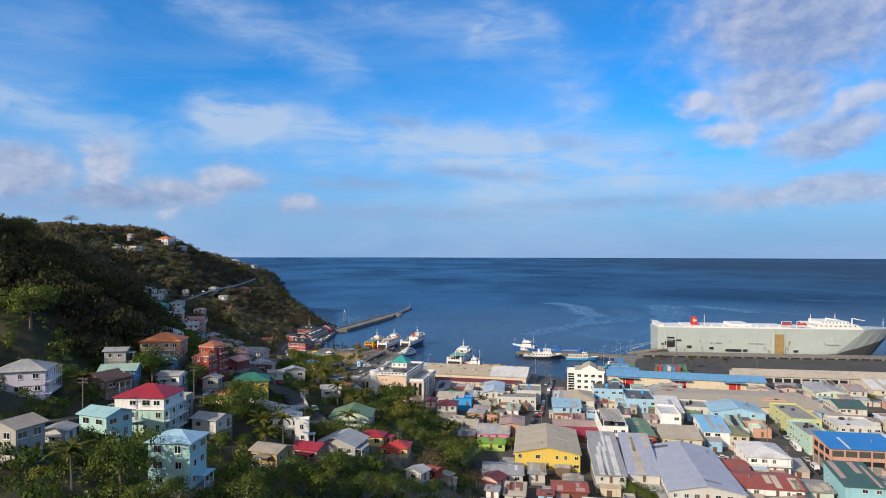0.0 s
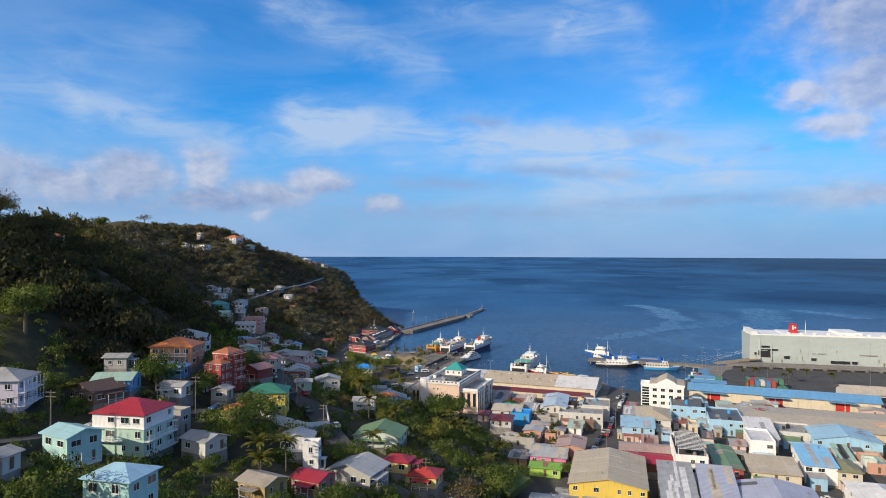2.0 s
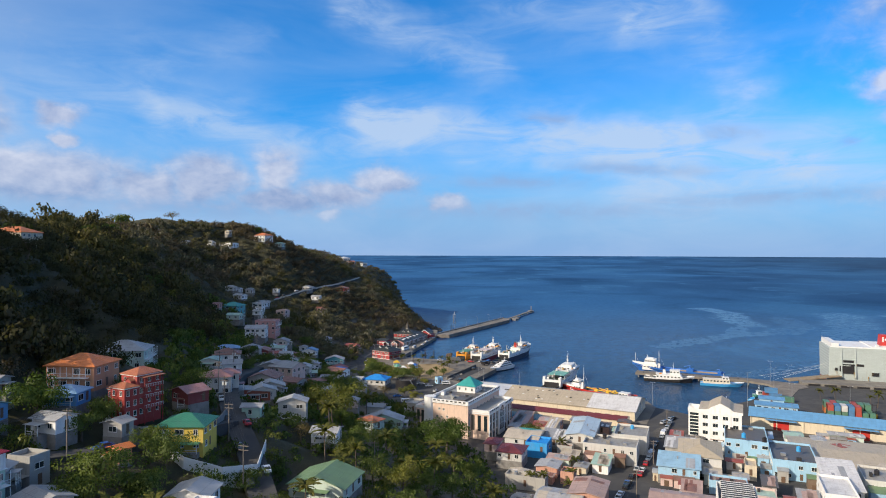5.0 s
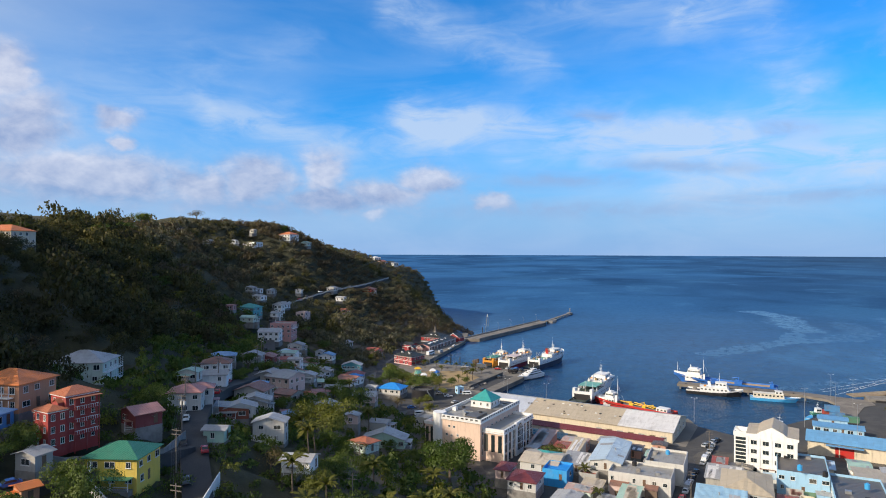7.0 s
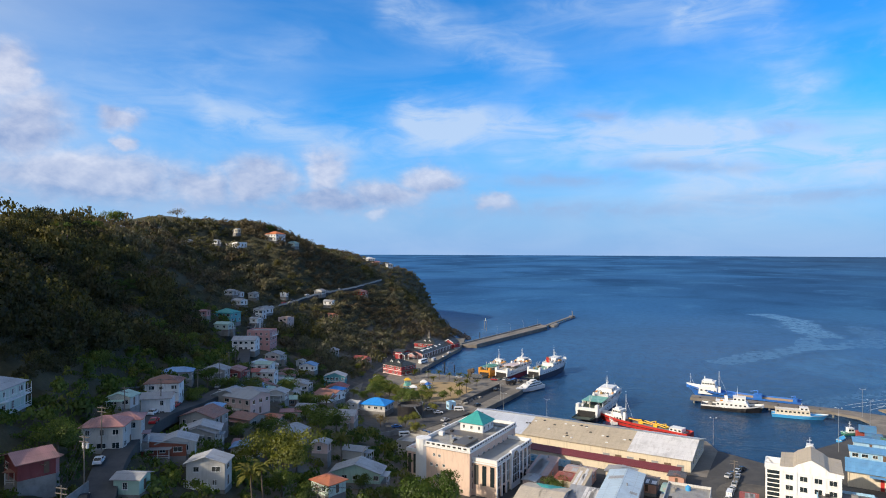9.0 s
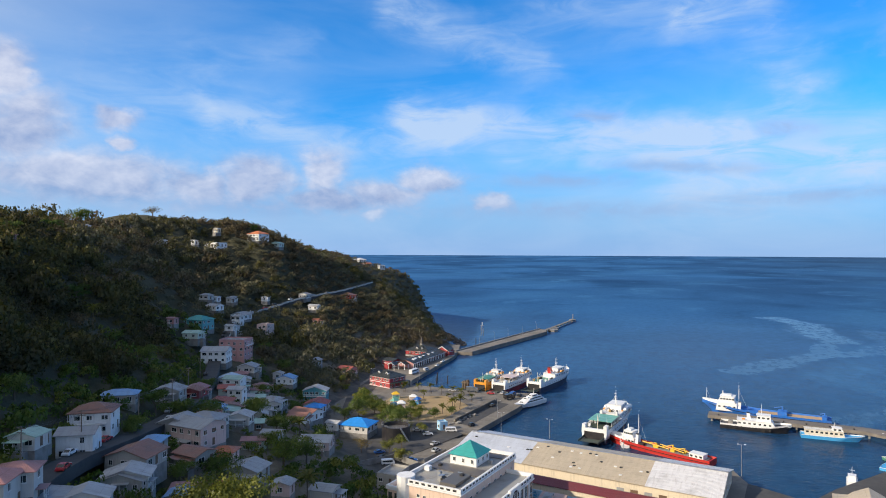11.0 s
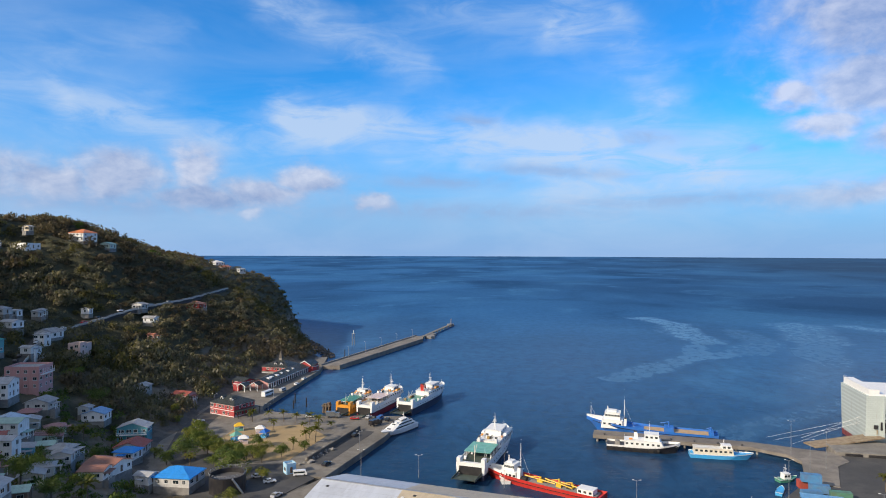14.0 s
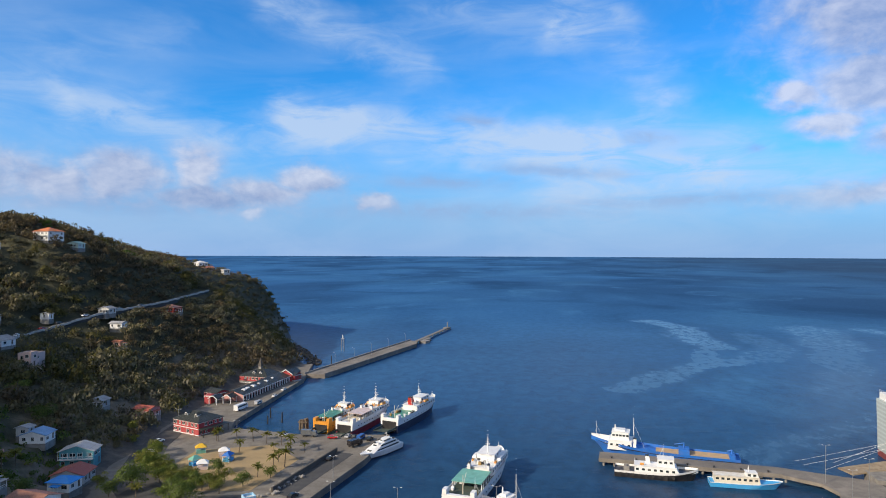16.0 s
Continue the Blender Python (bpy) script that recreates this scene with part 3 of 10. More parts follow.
# Landform: contour lines of the hill, the slope and the harbour plain (level, then points)
CONTOURS = (
    (3.0, (140, 110), (70, 120), (26, 150), (12, 190), (9, 228), (10, 262), (2, 300), (-22, 340), (-48, 372), (-75, 398), (-105, 435), (-122, 470), (-130, 520), (-140, 580), (-139, 640), (-126, 684)),
    (12.0, (40, 90), (12, 130), (1, 165), (-2, 200), (-4, 225), (-10, 252), (-30, 287), (-50, 308), (-86, 372), (-116, 405), (-142, 440), (-160, 520), (-164, 590), (-160, 650), (-142, 694)),
    (28.0, (-10, 80), (-20, 110), (-42, 165), (-46, 215), (-62, 262), (-94, 308), (-125, 360), (-152, 392), (-184, 460), (-196, 520), (-190, 600), (-180, 665), (-170, 722), (-194, 790), (-208, 856)),
    (43.0, (-70, 100), (-94, 162), (-84, 222), (-102, 262), (-142, 320), (-182, 375), (-204, 430), (-228, 490), (-234, 560), (-208, 636), (-204, 740), (-212, 800), (-214, 852)),
    (62.0, (-125, 90), (-122, 160), (-122, 222), (-162, 290), (-212, 352), (-226, 420), (-250, 490), (-274, 556), (-246, 600), (-228, 690), (-238, 780), (-250, 836), (-290, 872), (-370, 905)),
    (90.0, (-200, 40), (-200, 150), (-200, 250), (-240, 330), (-285, 440), (-316, 540), (-292, 600), (-268, 632)),
    (101.0, (-300, 100), (-330, 300), (-400, 450), (-410, 600), (-344, 612), (-316, 622), (-420, 720)),
    (-9.0, (-112, 704), (-130, 722), (-153, 768), (-176, 812), (-200, 866), (-226, 912), (-300, 1010), (-450, 1060)),
    (2.5, (60, 320), (140, 260), (220, 300), (60, 400), (160, 400), (280, 380), (0, 380), (-60, 450), (-90, 500), (330, 250), (240, 180)),
)
def landform():
    ctrl = np.array([(x, y, lev) for lev, *pts in CONTOURS for x, y in pts], float)
    p = ctrl[:, :2] / 100.0
    d2 = ((p[:, None] - p[None]) ** 2).sum(-1)
    k = np.where(d2 > 0, 0.5 * d2 * np.log(d2 + 1e-12), 0.0) + np.eye(len(p)) * 0.02
    a = np.block([[k, np.c_[np.ones(len(p)), p]], [np.r_[[np.ones(len(p))], p.T], np.zeros((3, 3))]])
    return p, np.linalg.solve(a, np.r_[ctrl[:, 2], 0, 0, 0])
LAND = landform()
def ground_z(x, y):
    """Height of the land at x, y (arrays or numbers)."""
    p, wgt = LAND
    q = np.stack(np.broadcast_arrays(np.asarray(x, float), np.asarray(y, float)), -1) / 100.0
    flat = q.reshape(-1, 2)
    out = np.empty(len(flat))
    for s in range(0, len(flat), 20000):
        f = flat[s:s + 20000]
        d2 = ((f[:, None] - p[None]) ** 2).sum(-1)
        out[s:s + 20000] = (0.5 * d2 * np.log(d2 + 1e-12)) @ wgt[:len(p)] + wgt[-3] + f @ wgt[-2:]
    out = out.reshape(q.shape[:-1])
    X, Y = np.asarray(x, float), np.asarray(y, float)
    # two shoulders added to the hill out of view, to cast shade on the slope below
    out = out + 80.0 * np.exp(-(((X + 325) / 88) ** 2 + ((Y - 132) / 66) ** 2))
    out = out + 30.0 * np.exp(-(((X + 245) / 45) ** 2 + ((Y - 150) / 60) ** 2))
    # a rise of the brow above the lane
    out = out + 5.5 * np.exp(-(((X + 180) / 42) ** 2 + ((Y - 258) / 40) ** 2))
    # the saddle between the hilltop and the headland
    out = out - 12.0 * np.exp(-(((X + 288) / 36) ** 2 + ((Y - 708) / 40) ** 2)) - 8.0 * np.exp(-(((X + 302) / 34) ** 2 + ((Y - 795) / 46) ** 2))
    out = out + 8.0 * np.exp(-(((X + 352) / 34) ** 2 + ((Y - 596) / 40) ** 2))
    # the plain is level
    plain = 2.4 + 0.0 * out
    low = np.clip((out - 2.5) / 3.0, 0, 1)
    flatland = (out < 5.5) & (Y < 690) & (X > -150)
    out = np.where(flatland, plain + (out - plain) * low * low, out)
    return np.clip(out, -12.0, 225.0)


SITES = []      # level platforms cut into the slope for the houses


def uneven(xs, ys, zs):
    """Bumps and hollows of the slope, added to the smooth landform."""
    n = [noise.noise((x * 0.035, y * 0.035, 0.3)) * 2.2 + noise.noise((x * 0.11, y * 0.11, 4.0)) * 0.9 for x, y in zip(np.ravel(xs), np.ravel(ys))]
    return np.reshape(n, np.shape(zs)) * np.clip((zs - 6) / 14.0, 0, 1)


def make_land():
    xs, ys = np.arange(-700, 421, 4.0), np.arange(-260, 1081, 4.0)
    gx, gy = np.meshgrid(xs, ys)
    gz = ground_z(gx, gy)
    gz = gz + uneven(gx, gy, gz)
    for cx, cy, turn, w, d, z in SITES:
        c, t = math.cos(turn), math.sin(turn)
        u, v = (gx - cx) * c + (gy - cy) * t, (gy - cy) * c - (gx - cx) * t
        gap = np.maximum(np.maximum(-u, u - w), np.maximum(-v, v - d))
        cut = z + 0.2 + np.clip(gap - 3.0, 0, None) * 1.1
        gz = np.minimum(gz, cut)
    # the plain ends under the quays
    wet = quay_side(gx, gy)
    gz = np.where(wet, -7.0, gz)
    verts = np.stack([gx, gy, gz], -1).reshape(-1, 3)
    w = len(xs)
    i = (np.arange(len(ys) - 1)[:, None] * w + np.arange(w - 1)[None]).ravel()
    faces = np.stack([i, i + 1, i + w + 1, i + w], -1)
    keep = (verts[faces][:, :, 2].max(1) > -6.5)
    me = bpy.data.meshes.new("ground")
    me.from_pydata(verts.tolist(), [], faces[keep].tolist())
    me.materials.append(M_LAND)
    me.shade_smooth()
    return tagged(new("ground", me), "steep scrubby hillside falling to the harbour plain", "hill", kind="structure")


def quay_side(x, y):
    """True where the plain gives way to the harbour (kept well inside the quay edge)."""
    order = [(-118, 688), (-112, 640), (-112, 535), (-69, 516), (-36, 516), (-46, 434), (54, 416), (70, 396), (82, 402), (122, 450), (150, 462), (430, 424)]
    inside = np.zeros(np.shape(x), bool)
    poly = order + [(430, 1200), (-60, 1200), (-118, 720)]
    for (x0, y0), (x1, y1) in zip(poly, poly[1:] + poly[:1]):
        hit = ((y0 > y) != (y1 > y)) & (x < (x1 - x0) * (y - y0) / (y1 - y0 + 1e-9) + x0)
        inside ^= hit
    return inside


def slab(name, ring, z0, z1, mat, label, category):
    s = Shape()
    s.prism(list(ring), z0, z1)
    return solid(name, s, mat, label, category, kind="structure")


slab("pavement", [(-130, 430), (-43, 440), (-32, 493), (-29, 526), (-69, 522), (-102, 528), (-106, 540), (-107, 640), (-118, 692), (-136, 690), (-136, 600), (-132, 500)],
     -7, 2.52, M_YARD, "worn grey paving of the ferry quay", "quay")
slab("pavement", [(-43, 440), (-60, 400), (54, 378), (61, 411), (58, 424), (-30, 441)], -7, 2.50, M_YARD, "worn grey paving round the warehouse", "quay")
slab("pavement", [(61, 411), (54, 378), (90, 372), (300, 330), (430, 330), (430, 462), (346, 474), (170, 498), (150, 491), (143, 474), (126, 458), (112, 441), (88, 414), (77, 399)],
     -7, 2.51, M_ASPHALT, "dark paving of the container quay", "quay")

# ---- houses ----
WINDOW_MESHES = {}
BUILDINGS = []


def window_mesh(w, h):
    key = (round(w, 1), round(h, 1))
    if key not in WINDOW_MESHES:
        f, p = Shape(), Shape()
        a, b, t, d = w / 2, h / 2, 0.07, 0.08
        f.box(-a, -d, -b, a, 0, -b + t).box(-a, -d, b - t, a, 0, b).box(-a, -d, -b + t, -a + t, 0, b - t).box(a - t, -d, -b + t, a, 0, b - t)
        f.box(-0.03, -d + 0.01, -b + t, 0.03, 0, b - t).box(-a - 0.08, -d - 0.1, -b - 0.08, a + 0.08, 0, -b)
        p.box(-a + t, -0.035, -b + t, a - t, -0.005, b - t)
        WINDOW_MESHES[key] = (f.mesh("window", M_FRAME), p.mesh("pane", M_GLASS))
    return WINDOW_MESHES[key]


def put_window(parent, m, w=1.2, h=1.3, name="window"):
    frame_me, pane_me = window_mesh(w, h)
    ob = part(name, frame_me, None, parent)
    ob.matrix_local = m
    part("pane", pane_me, None, ob)
    return ob


def face_pose(face, w, d, along, z, out=0.004):
    """A place on one of the four walls of a box 0..w by 0..d: outward is local -y."""
    if face == "front":
        return pose(along, -out, z, 0, 0, 0)
    if face == "left":
        return pose(-out, d - along, z, 0, 0, -90)
    if face == "back":
        return pose(w - along, d + out, z, 0, 0, 180)
    return pose(w + out, along, z, 0, 0, 90)


def roof_shape(kind, w, d, z, rise, over=0.55, thick=0.16):
    """Roof over a box 0..w by 0..d at height z; texture runs u along the eave, v up the slope, in metres."""
    s = Shape()
    x0, y0, x1, y1 = -over, -over, w + over, d + over

    def slope(pts):
        p = [Vector(q) for q in pts]
        u = (p[1] - p[0]).normalized()
        nrm = u.cross(p[-1] - p[0]).normalized()
        v = nrm.cross(u)
        s.poly(p, [((q - p[0]).dot(u), (q - p[0]).dot(v)) for q in p])
        low = [q - Vector((0, 0, thick)) for q in p]
        s.poly(low[::-1])
        for i in range(len(p)):
            j = (i + 1) % len(p)
            s.poly([p[i], low[i], low[j], p[j]])

    if kind == "hip":
        r = min(w, d) / 2 + over
        if w >= d:
            a, b = (x0 + r, (y0 + y1) / 2, z + rise), (x1 - r, (y0 + y1) / 2, z + rise)
            slope([(x0, y0, z), (x1, y0, z), b, a]), slope([(x1, y1, z), (x0, y1, z), a, b])
            slope([(x0, y1, z), (x0, y0, z), a]), slope([(x1, y0, z), (x1, y1, z), b])
        else:
            a, b = ((x0 + x1) / 2, y0 + r, z + rise), ((x0 + x1) / 2, y1 - r, z + rise)
            slope([(x1, y0, z), (x1, y1, z), b, a]), slope([(x0, y1, z), (x0, y0, z), a, b])
            slope([(x0, y0, z), (x1, y0, z), a]), slope([(x1, y1, z), (x0, y1, z), b])
    elif kind == "gableR":
        m = d / 2
        slope([(x0, y0, z), (x1, y0, z), (x1, m, z + rise), (x0, m, z + rise)])
        slope([(x1, y1, z), (x0, y1, z), (x0, m, z + rise), (x1, m, z + rise)])
    elif kind == "gableL":
        m = w / 2
        slope([(x1, y0, z), (x1, y1, z), (m, y1, z + rise), (m, y0, z + rise)])
        slope([(x0, y1, z), (x0, y0, z), (m, y0, z + rise), (m, y1, z + rise)])
    elif kind == "shed":
        slope([(x0, y0, z), (x1, y0, z), (x1, y1, z + rise), (x0, y1, z + rise)])
    else:
        s.poly([(0.2, 0.2, z), (w - 0.2, 0.2, z), (w - 0.2, d - 0.2, z), (0.2, d - 0.2, z)], [(0, 0), (w, 0), (w, d), (0, d)])
        s.poly([(0.2, d - 0.2, z - 0.1), (w - 0.2, d - 0.2, z - 0.1), (w - 0.2, 0.2, z - 0.1), (0.2, 0.2, z - 0.1)])
    return s


def wall_shape(kind, w, d, z0, z1, rise):
    s = Shape()
    if kind == "flat":
        t = 0.2
        s.prism([(0, 0), (w, 0), (w, d), (0, d)], z0, z1 - 0.02)
        for a in ((0, 0, w, t), (0, d - t, w, d), (0, t, t, d - t), (w - t, t, w, d - t)):
            s.box(a[0], a[1], z1 - 0.02, a[2], a[3], z1 + 0.75)
        return s
    s.prism([(0, 0), (w, 0), (w, d), (0, d)], z0, z1)
    k = 0.97
    if kind == "gableR":
        for x in (0.0, w - 0.15):
            s.poly([(x, 0, z1), (x, d, z1), (x, d / 2, z1 + rise * k)]), s.poly([(x + 0.15, 0, z1), (x + 0.15, d / 2, z1 + rise * k), (x + 0.15, d, z1)])
    elif kind == "gableL":
        for y in (0.0, d - 0.15):
            s.poly([(0, y, z1), (w / 2, y, z1 + rise * k), (w, y, z1)]), s.poly([(0, y + 0.15, z1), (w, y + 0.15, z1), (w / 2, y + 0.15, z1 + rise * k)])
    elif kind == "shed":
        s.box(0, d - 0.15, z1, w, d, z1 + rise * 0.9)
        s.poly([(0, 0, z1), (0, d, z1), (0, d, z1 + rise * 0.95)][::-1]), s.poly([(w, 0, z1), (w, d, z1), (w, d, z1 + rise * 0.95)])
    return s


def balcony(parent, face, w, d, a0, a1, z, deep=1.3, posts_to=None):
    """A slab with posts and rails along a wall, from a0 to a1 along it."""
    base = part("balcony", Shape().box(a0, -deep, -0.15, a1, 0, 0.0), M_WHITE, parent)
    base.matrix_local = face_pose(face, w, d, 0, z)
    rail = Shape()
    k = max(2, int((a1 - a0) / 1.6))
    for i in range(k + 1):
        x = a0 + 0.06 + (a1 - a0 - 0.12) * i / k
        rail.box(x - 0.05, -deep, 0, x + 0.05, -deep + 0.1, 1.0 if posts_to is None else posts_to)
    rail.box(a0, -deep + 0.01, 0.92, a1, -deep + 0.09, 1.02).box(a0, -deep + 0.02, 0.48, a1, -deep + 0.07, 0.54)
    part("railing", rail, M_WHITE, base)


def roof_repairs(parent, kind, w, d, z, rise, rng):
    """Replaced sheets, flashings and small vents on a metal roof."""
    def lift(x, y):
        if kind == "gableR":
            return z + rise * (1 - abs(y - d / 2) / (d / 2 + 0.55))
        if kind == "gableL":
            return z + rise * (1 - abs(x - w / 2) / (w / 2 + 0.55))
        return z + rise * (y + 0.55) / (d + 1.1)

    s = Shape()
    for _ in range(rng.randint(2, 5)):
        if kind == "gableL":
            half = rng.random() < 0.5
            x0, x1 = (0.0, w / 2 - 0.1) if half else (w / 2 + 0.1, w)
            y0 = rng.uniform(0, d - 1.2)
            y1, k = y0 + rng.choice((0.9, 0.9, 1.8, 2.7)), rng.uniform(0.35, 1.0)
            x0, x1 = (x1 - (x1 - x0) * k, x1) if rng.random() < 0.5 else (x0, x0 + (x1 - x0) * k)
            y1 = min(y1, d)
        else:
            ylo, yhi = (0.0, d / 2 - 0.1) if kind == "gableR" else (0.0, d)
            if kind == "gableR" and rng.random() < 0.35:
                ylo, yhi = d / 2 + 0.1, d
            x0 = rng.uniform(0, w - 1.2)
            x1, k = min(w, x0 + rng.choice((0.9, 0.9, 1.8, 2.7))), rng.uniform(0.35, 1.0)
            y0, y1 = (ylo, ylo + (yhi - ylo) * k) if rng.random() < 0.5 else (yhi - (yhi - ylo) * k, yhi)
        q = [(x0, y0), (x1, y0), (x1, y1), (x0, y1)]
        hi = [(a, b, lift(a, b) + 0.05) for a, b in q]
        lo = [(a, b, c - 0.045) for a, b, c in hi]
        s.poly(hi, [((a - x0), (b - y0)) if kind != "gableL" else ((b - y0), (a - x0)) for a, b in q])
        for i in range(4):
            j = (i + 1) % 4
            s.poly([lo[i], lo[j], hi[j], hi[i]])
    tagged(part("roof_patching", s, ROOFS[rng.choice(("rustroof", "zincpale", "zinc", "tanpale", "pinktan", "darkroof", "white"))], parent), "replaced sheets of another age on a metal roof", kind="stuff")
    if w > 6 and rng.random() < 0.5:
        vx, vy = rng.uniform(1, w - 1), rng.uniform(1, d - 1)
        part("roof_vent", Shape().beam((vx, vy, lift(vx, vy) - 0.1), (vx, vy, lift(vx, vy) + 0.7), 0.22, 8).beam((vx, vy, lift(vx, vy) + 0.7), (vx, vy, lift(vx, vy) + 0.85), 0.36, 8, 0.12), M_STEEL, parent)


def house(x, y, eave, turn, w, d, h, kind, roof, wall, floors, label, foot=None, name="house", category="house", pitch=None, balconies=(), group="", sides="fl", spacing=2.9, bands=False, upper=None):
    """A house whose nearest corner stands at x, y; w runs along its turn, d to the left of that. eave: its height."""
    z0 = foot if foot is not None else eave - h
    t = thing(name, pose(x, y, z0, 0, 0, turn), label, category, group)
    SITES.append((x, y, radians(turn), w, d, max(z0, min(eave - h, z0 + 1.5))))
    top = eave - z0
    slope = pitch if pitch is not None else {"hip": 0.46, "gableR": 0.36, "gableL": 0.36, "shed": 0.12, "flat": 0.0}[kind]
    span = {"hip": min(w, d), "gableR": d, "gableL": w, "shed": 2 * d, "flat": 0}[kind]
    rise = slope * span / 2
    body = part("wall", wall_shape(kind, w, d, -1.2, top, rise), WALLS[wall], t)
    part("roof", roof_shape(kind, w, d, top, rise), ROOFS[roof], t)
    if upper:
        # the top storey is painted another colour, with a ledge under it
        part("upper_wall", Shape().box(-0.03, -0.03, top - 2.95, w + 0.03, d + 0.03, top - 0.02), WALLS[upper], t)
        part("ledge", Shape().box(-0.25, -0.25, top - 3.1, w + 0.25, d + 0.25, top - 2.95), M_WHITE, t)
    rng = random.Random(int(x * 7 + y * 13))
    if bands:
        # glazed storeys between columns
        for face, length in (("front", w), ("left", d)):
            for fl in range(floors):
                zc = top - 1.9 - 3.4 * fl
                g = part("glass_band", Shape().box(0.4, -0.03, zc - 1.1, length - 0.4, -0.005, zc + 1.0), M_GLASS, body)
                g.matrix_local = face_pose(face, w, d, 0, 0) if face == "front" else pose(0, d, 0, 0, 0, -90)
            k = max(2, int(length / 4.2))
            for i in range(k + 1):
                a = min(length - 0.5, i * length / k)
                c = part("column", Shape().box(a, -0.3, 0, a + 0.5, -0.004, top), WALLS[wall], body)
                c.matrix_local = face_pose(face, w, d, 0, 0) if face == "front" else pose(0, d, 0, 0, 0, -90)
    for face in () if bands else ("front", "left", "back", "right"):
        length = w if face in ("front", "back") else d
        shown = face[0] in sides
        count = max(1, int(length / spacing)) if shown else (1 if length > 4 and face == "right" and x < 20 else 0)
        for fl in range(floors):
            zc = top - 1.35 - 2.95 * fl
            if zc < 0.6:
                break
            for i in range(count):
                along = length * (i + 0.5) / count
                if shown and fl == floors - 1 and i == count // 2 and face == "front" and floors < 3:
                    door = part("door", Shape().box(-0.45, -0.05, -1.0, 0.45, 0, 1.05), M_DOOR, t)
                    door.matrix_local = face_pose(face, w, d, along, max(zc - 0.25, 1.0))
                    continue
                if rng.random() < (0.30 if name == "building" else 0.12):
                    continue
                put_window(body, face_pose(face, w, d, along + rng.uniform(-0.35, 0.35), zc, 0.034 if upper else 0.004), rng.choice((1.0, 1.3, 1.6, 2.0)), rng.choice((1.2, 1.4)))
    if name == "building":
        BUILDINGS.append((x, y, turn, w, d, top, z0))
        if w > 9 and kind == "flat":
            for i in range(3):
                bx, by = rng.uniform(1, w - 2.5), rng.uniform(1, d - 2.5)
                part("roof_unit", Shape().box(bx, by, top, bx + rng.uniform(0.7, 1.8), by + rng.uniform(0.7, 1.8), top + rng.uniform(0.5, 1.3)), rng.choice((M_STEEL, M_CONC, M_DARK)), t)
    if name == "building" and kind in ("gableR", "gableL", "shed"):
        roof_repairs(t, kind, w, d, top, rise, rng)
    base = top - 2.95 * floors - 0.1
    if base > 0.9 and kind != "flat":
        part("foundation", Shape().box(-0.04, -0.04, -1.2, w + 0.04, d + 0.04, base), M_CONC, t)
    if name == "house" and not balconies and top > 3.0 and rng.random() < 0.7:
        face, length = ("left", d) if rng.random() < 0.6 else ("front", w)
        a0, a1 = sorted((rng.uniform(0.0, 0.35) * length, rng.uniform(0.6, 1.0) * length))
        floor_z = max(0.0, min(base, top - 2.95))
        deep = rng.uniform(1.4, 2.4)
        porch = part("porch_roof", Shape().prism([(a0 - 0.2, -deep - 0.3), (a1 + 0.2, -deep - 0.3), (a1 + 0.2, 0), (a0 - 0.2, 0)], floor_z + 2.25, floor_z + 2.37, [(a0 - 0.2, -deep - 0.3), (a1 + 0.2, -deep - 0.3), (a1 + 0.2, 0), (a0 - 0.2, 0)]), ROOFS[roof], t)
        porch.matrix_local = face_pose(face, w, d, 0, 0)
        deck = part("porch_deck", Shape().box(a0, -deep, -1.5, a1, -0.01, floor_z + 0.05), M_CONC, t)
        deck.matrix_local = face_pose(face, w, d, 0, 0)
        for i in range(3):
            px = a0 + 0.1 + (a1 - a0 - 0.2) * i / 2
            post = part("post", Shape().box(px - 0.07, -deep, floor_z, px + 0.07, -deep + 0.14, floor_z + 2.25), M_FRAME, t)
            post.matrix_local = face_pose(face, w, d, 0, 0)
        rail = part("railing", Shape().box(a0, -deep + 0.03, floor_z + 0.85, a1, -deep + 0.1, floor_z + 0.95).box(a0, -deep + 0.04, floor_z + 0.4, a1, -deep + 0.09, floor_z + 0.47), M_FRAME, t)
        rail.matrix_local = face_pose(face, w, d, 0, 0)
    for face, a0, a1, fl in balconies:
        length = w if face in ("front", "back") else d
        balcony(t, face, w, d, a0 * length, a1 * length, top - 2.7 - 2.95 * fl, posts_to=2.5)
    return t


house(-96.2, 155.5, 51.8, 107, 9.6, 11.1, 6.5, "hip", "zincpale", "lavender", 2, "pale lavender two-storey house with a grey hipped roof", foot=45.3, balconies=(('front', 0.0, 1.0, 0), ('front', 0.0, 1.0, 1)))
house(-76.0, 114.5, 48.7, 73, 5.9, 7.2, 6.0, "gableR", "zinctan", "concrete", 2, "grey concrete house on stilts with a tan gabled roof", foot=41.4)
house(-74.6, 142.6, 43.8, 68, 6.9, 8.4, 5.5, "gableL", "cyanroof", "aqua", 2, "aqua house with a pale cyan gabled roof and porch", foot=36.8, balconies=(('front', 0.0, 0.9, 1),))
house(-68.4, 157.7, 44.7, 87, 10.6, 12.4, 9.5, "hip", "crimson", "mint", 3, "three-storey mint and white house with a crimson hipped roof", foot=34.8, balconies=(('left', 0.05, 0.6, 1), ('front', 0.0, 1.0, 1), ('front', 0.0, 1.0, 2)), upper="white")
house(-47.5, 120.8, 44.5, 85, 6.9, 8.2, 10.5, "hip", "skyroof", "aqua", 3, "three-storey aqua apartment block with a pale blue roof", foot=32.8)
house(-58.1, 164.6, 37.3, 69, 6.3, 7.7, 5.0, "gableL", "zinc", "greywhite", 1, "light grey house with a grey gabled roof", foot=31.5)
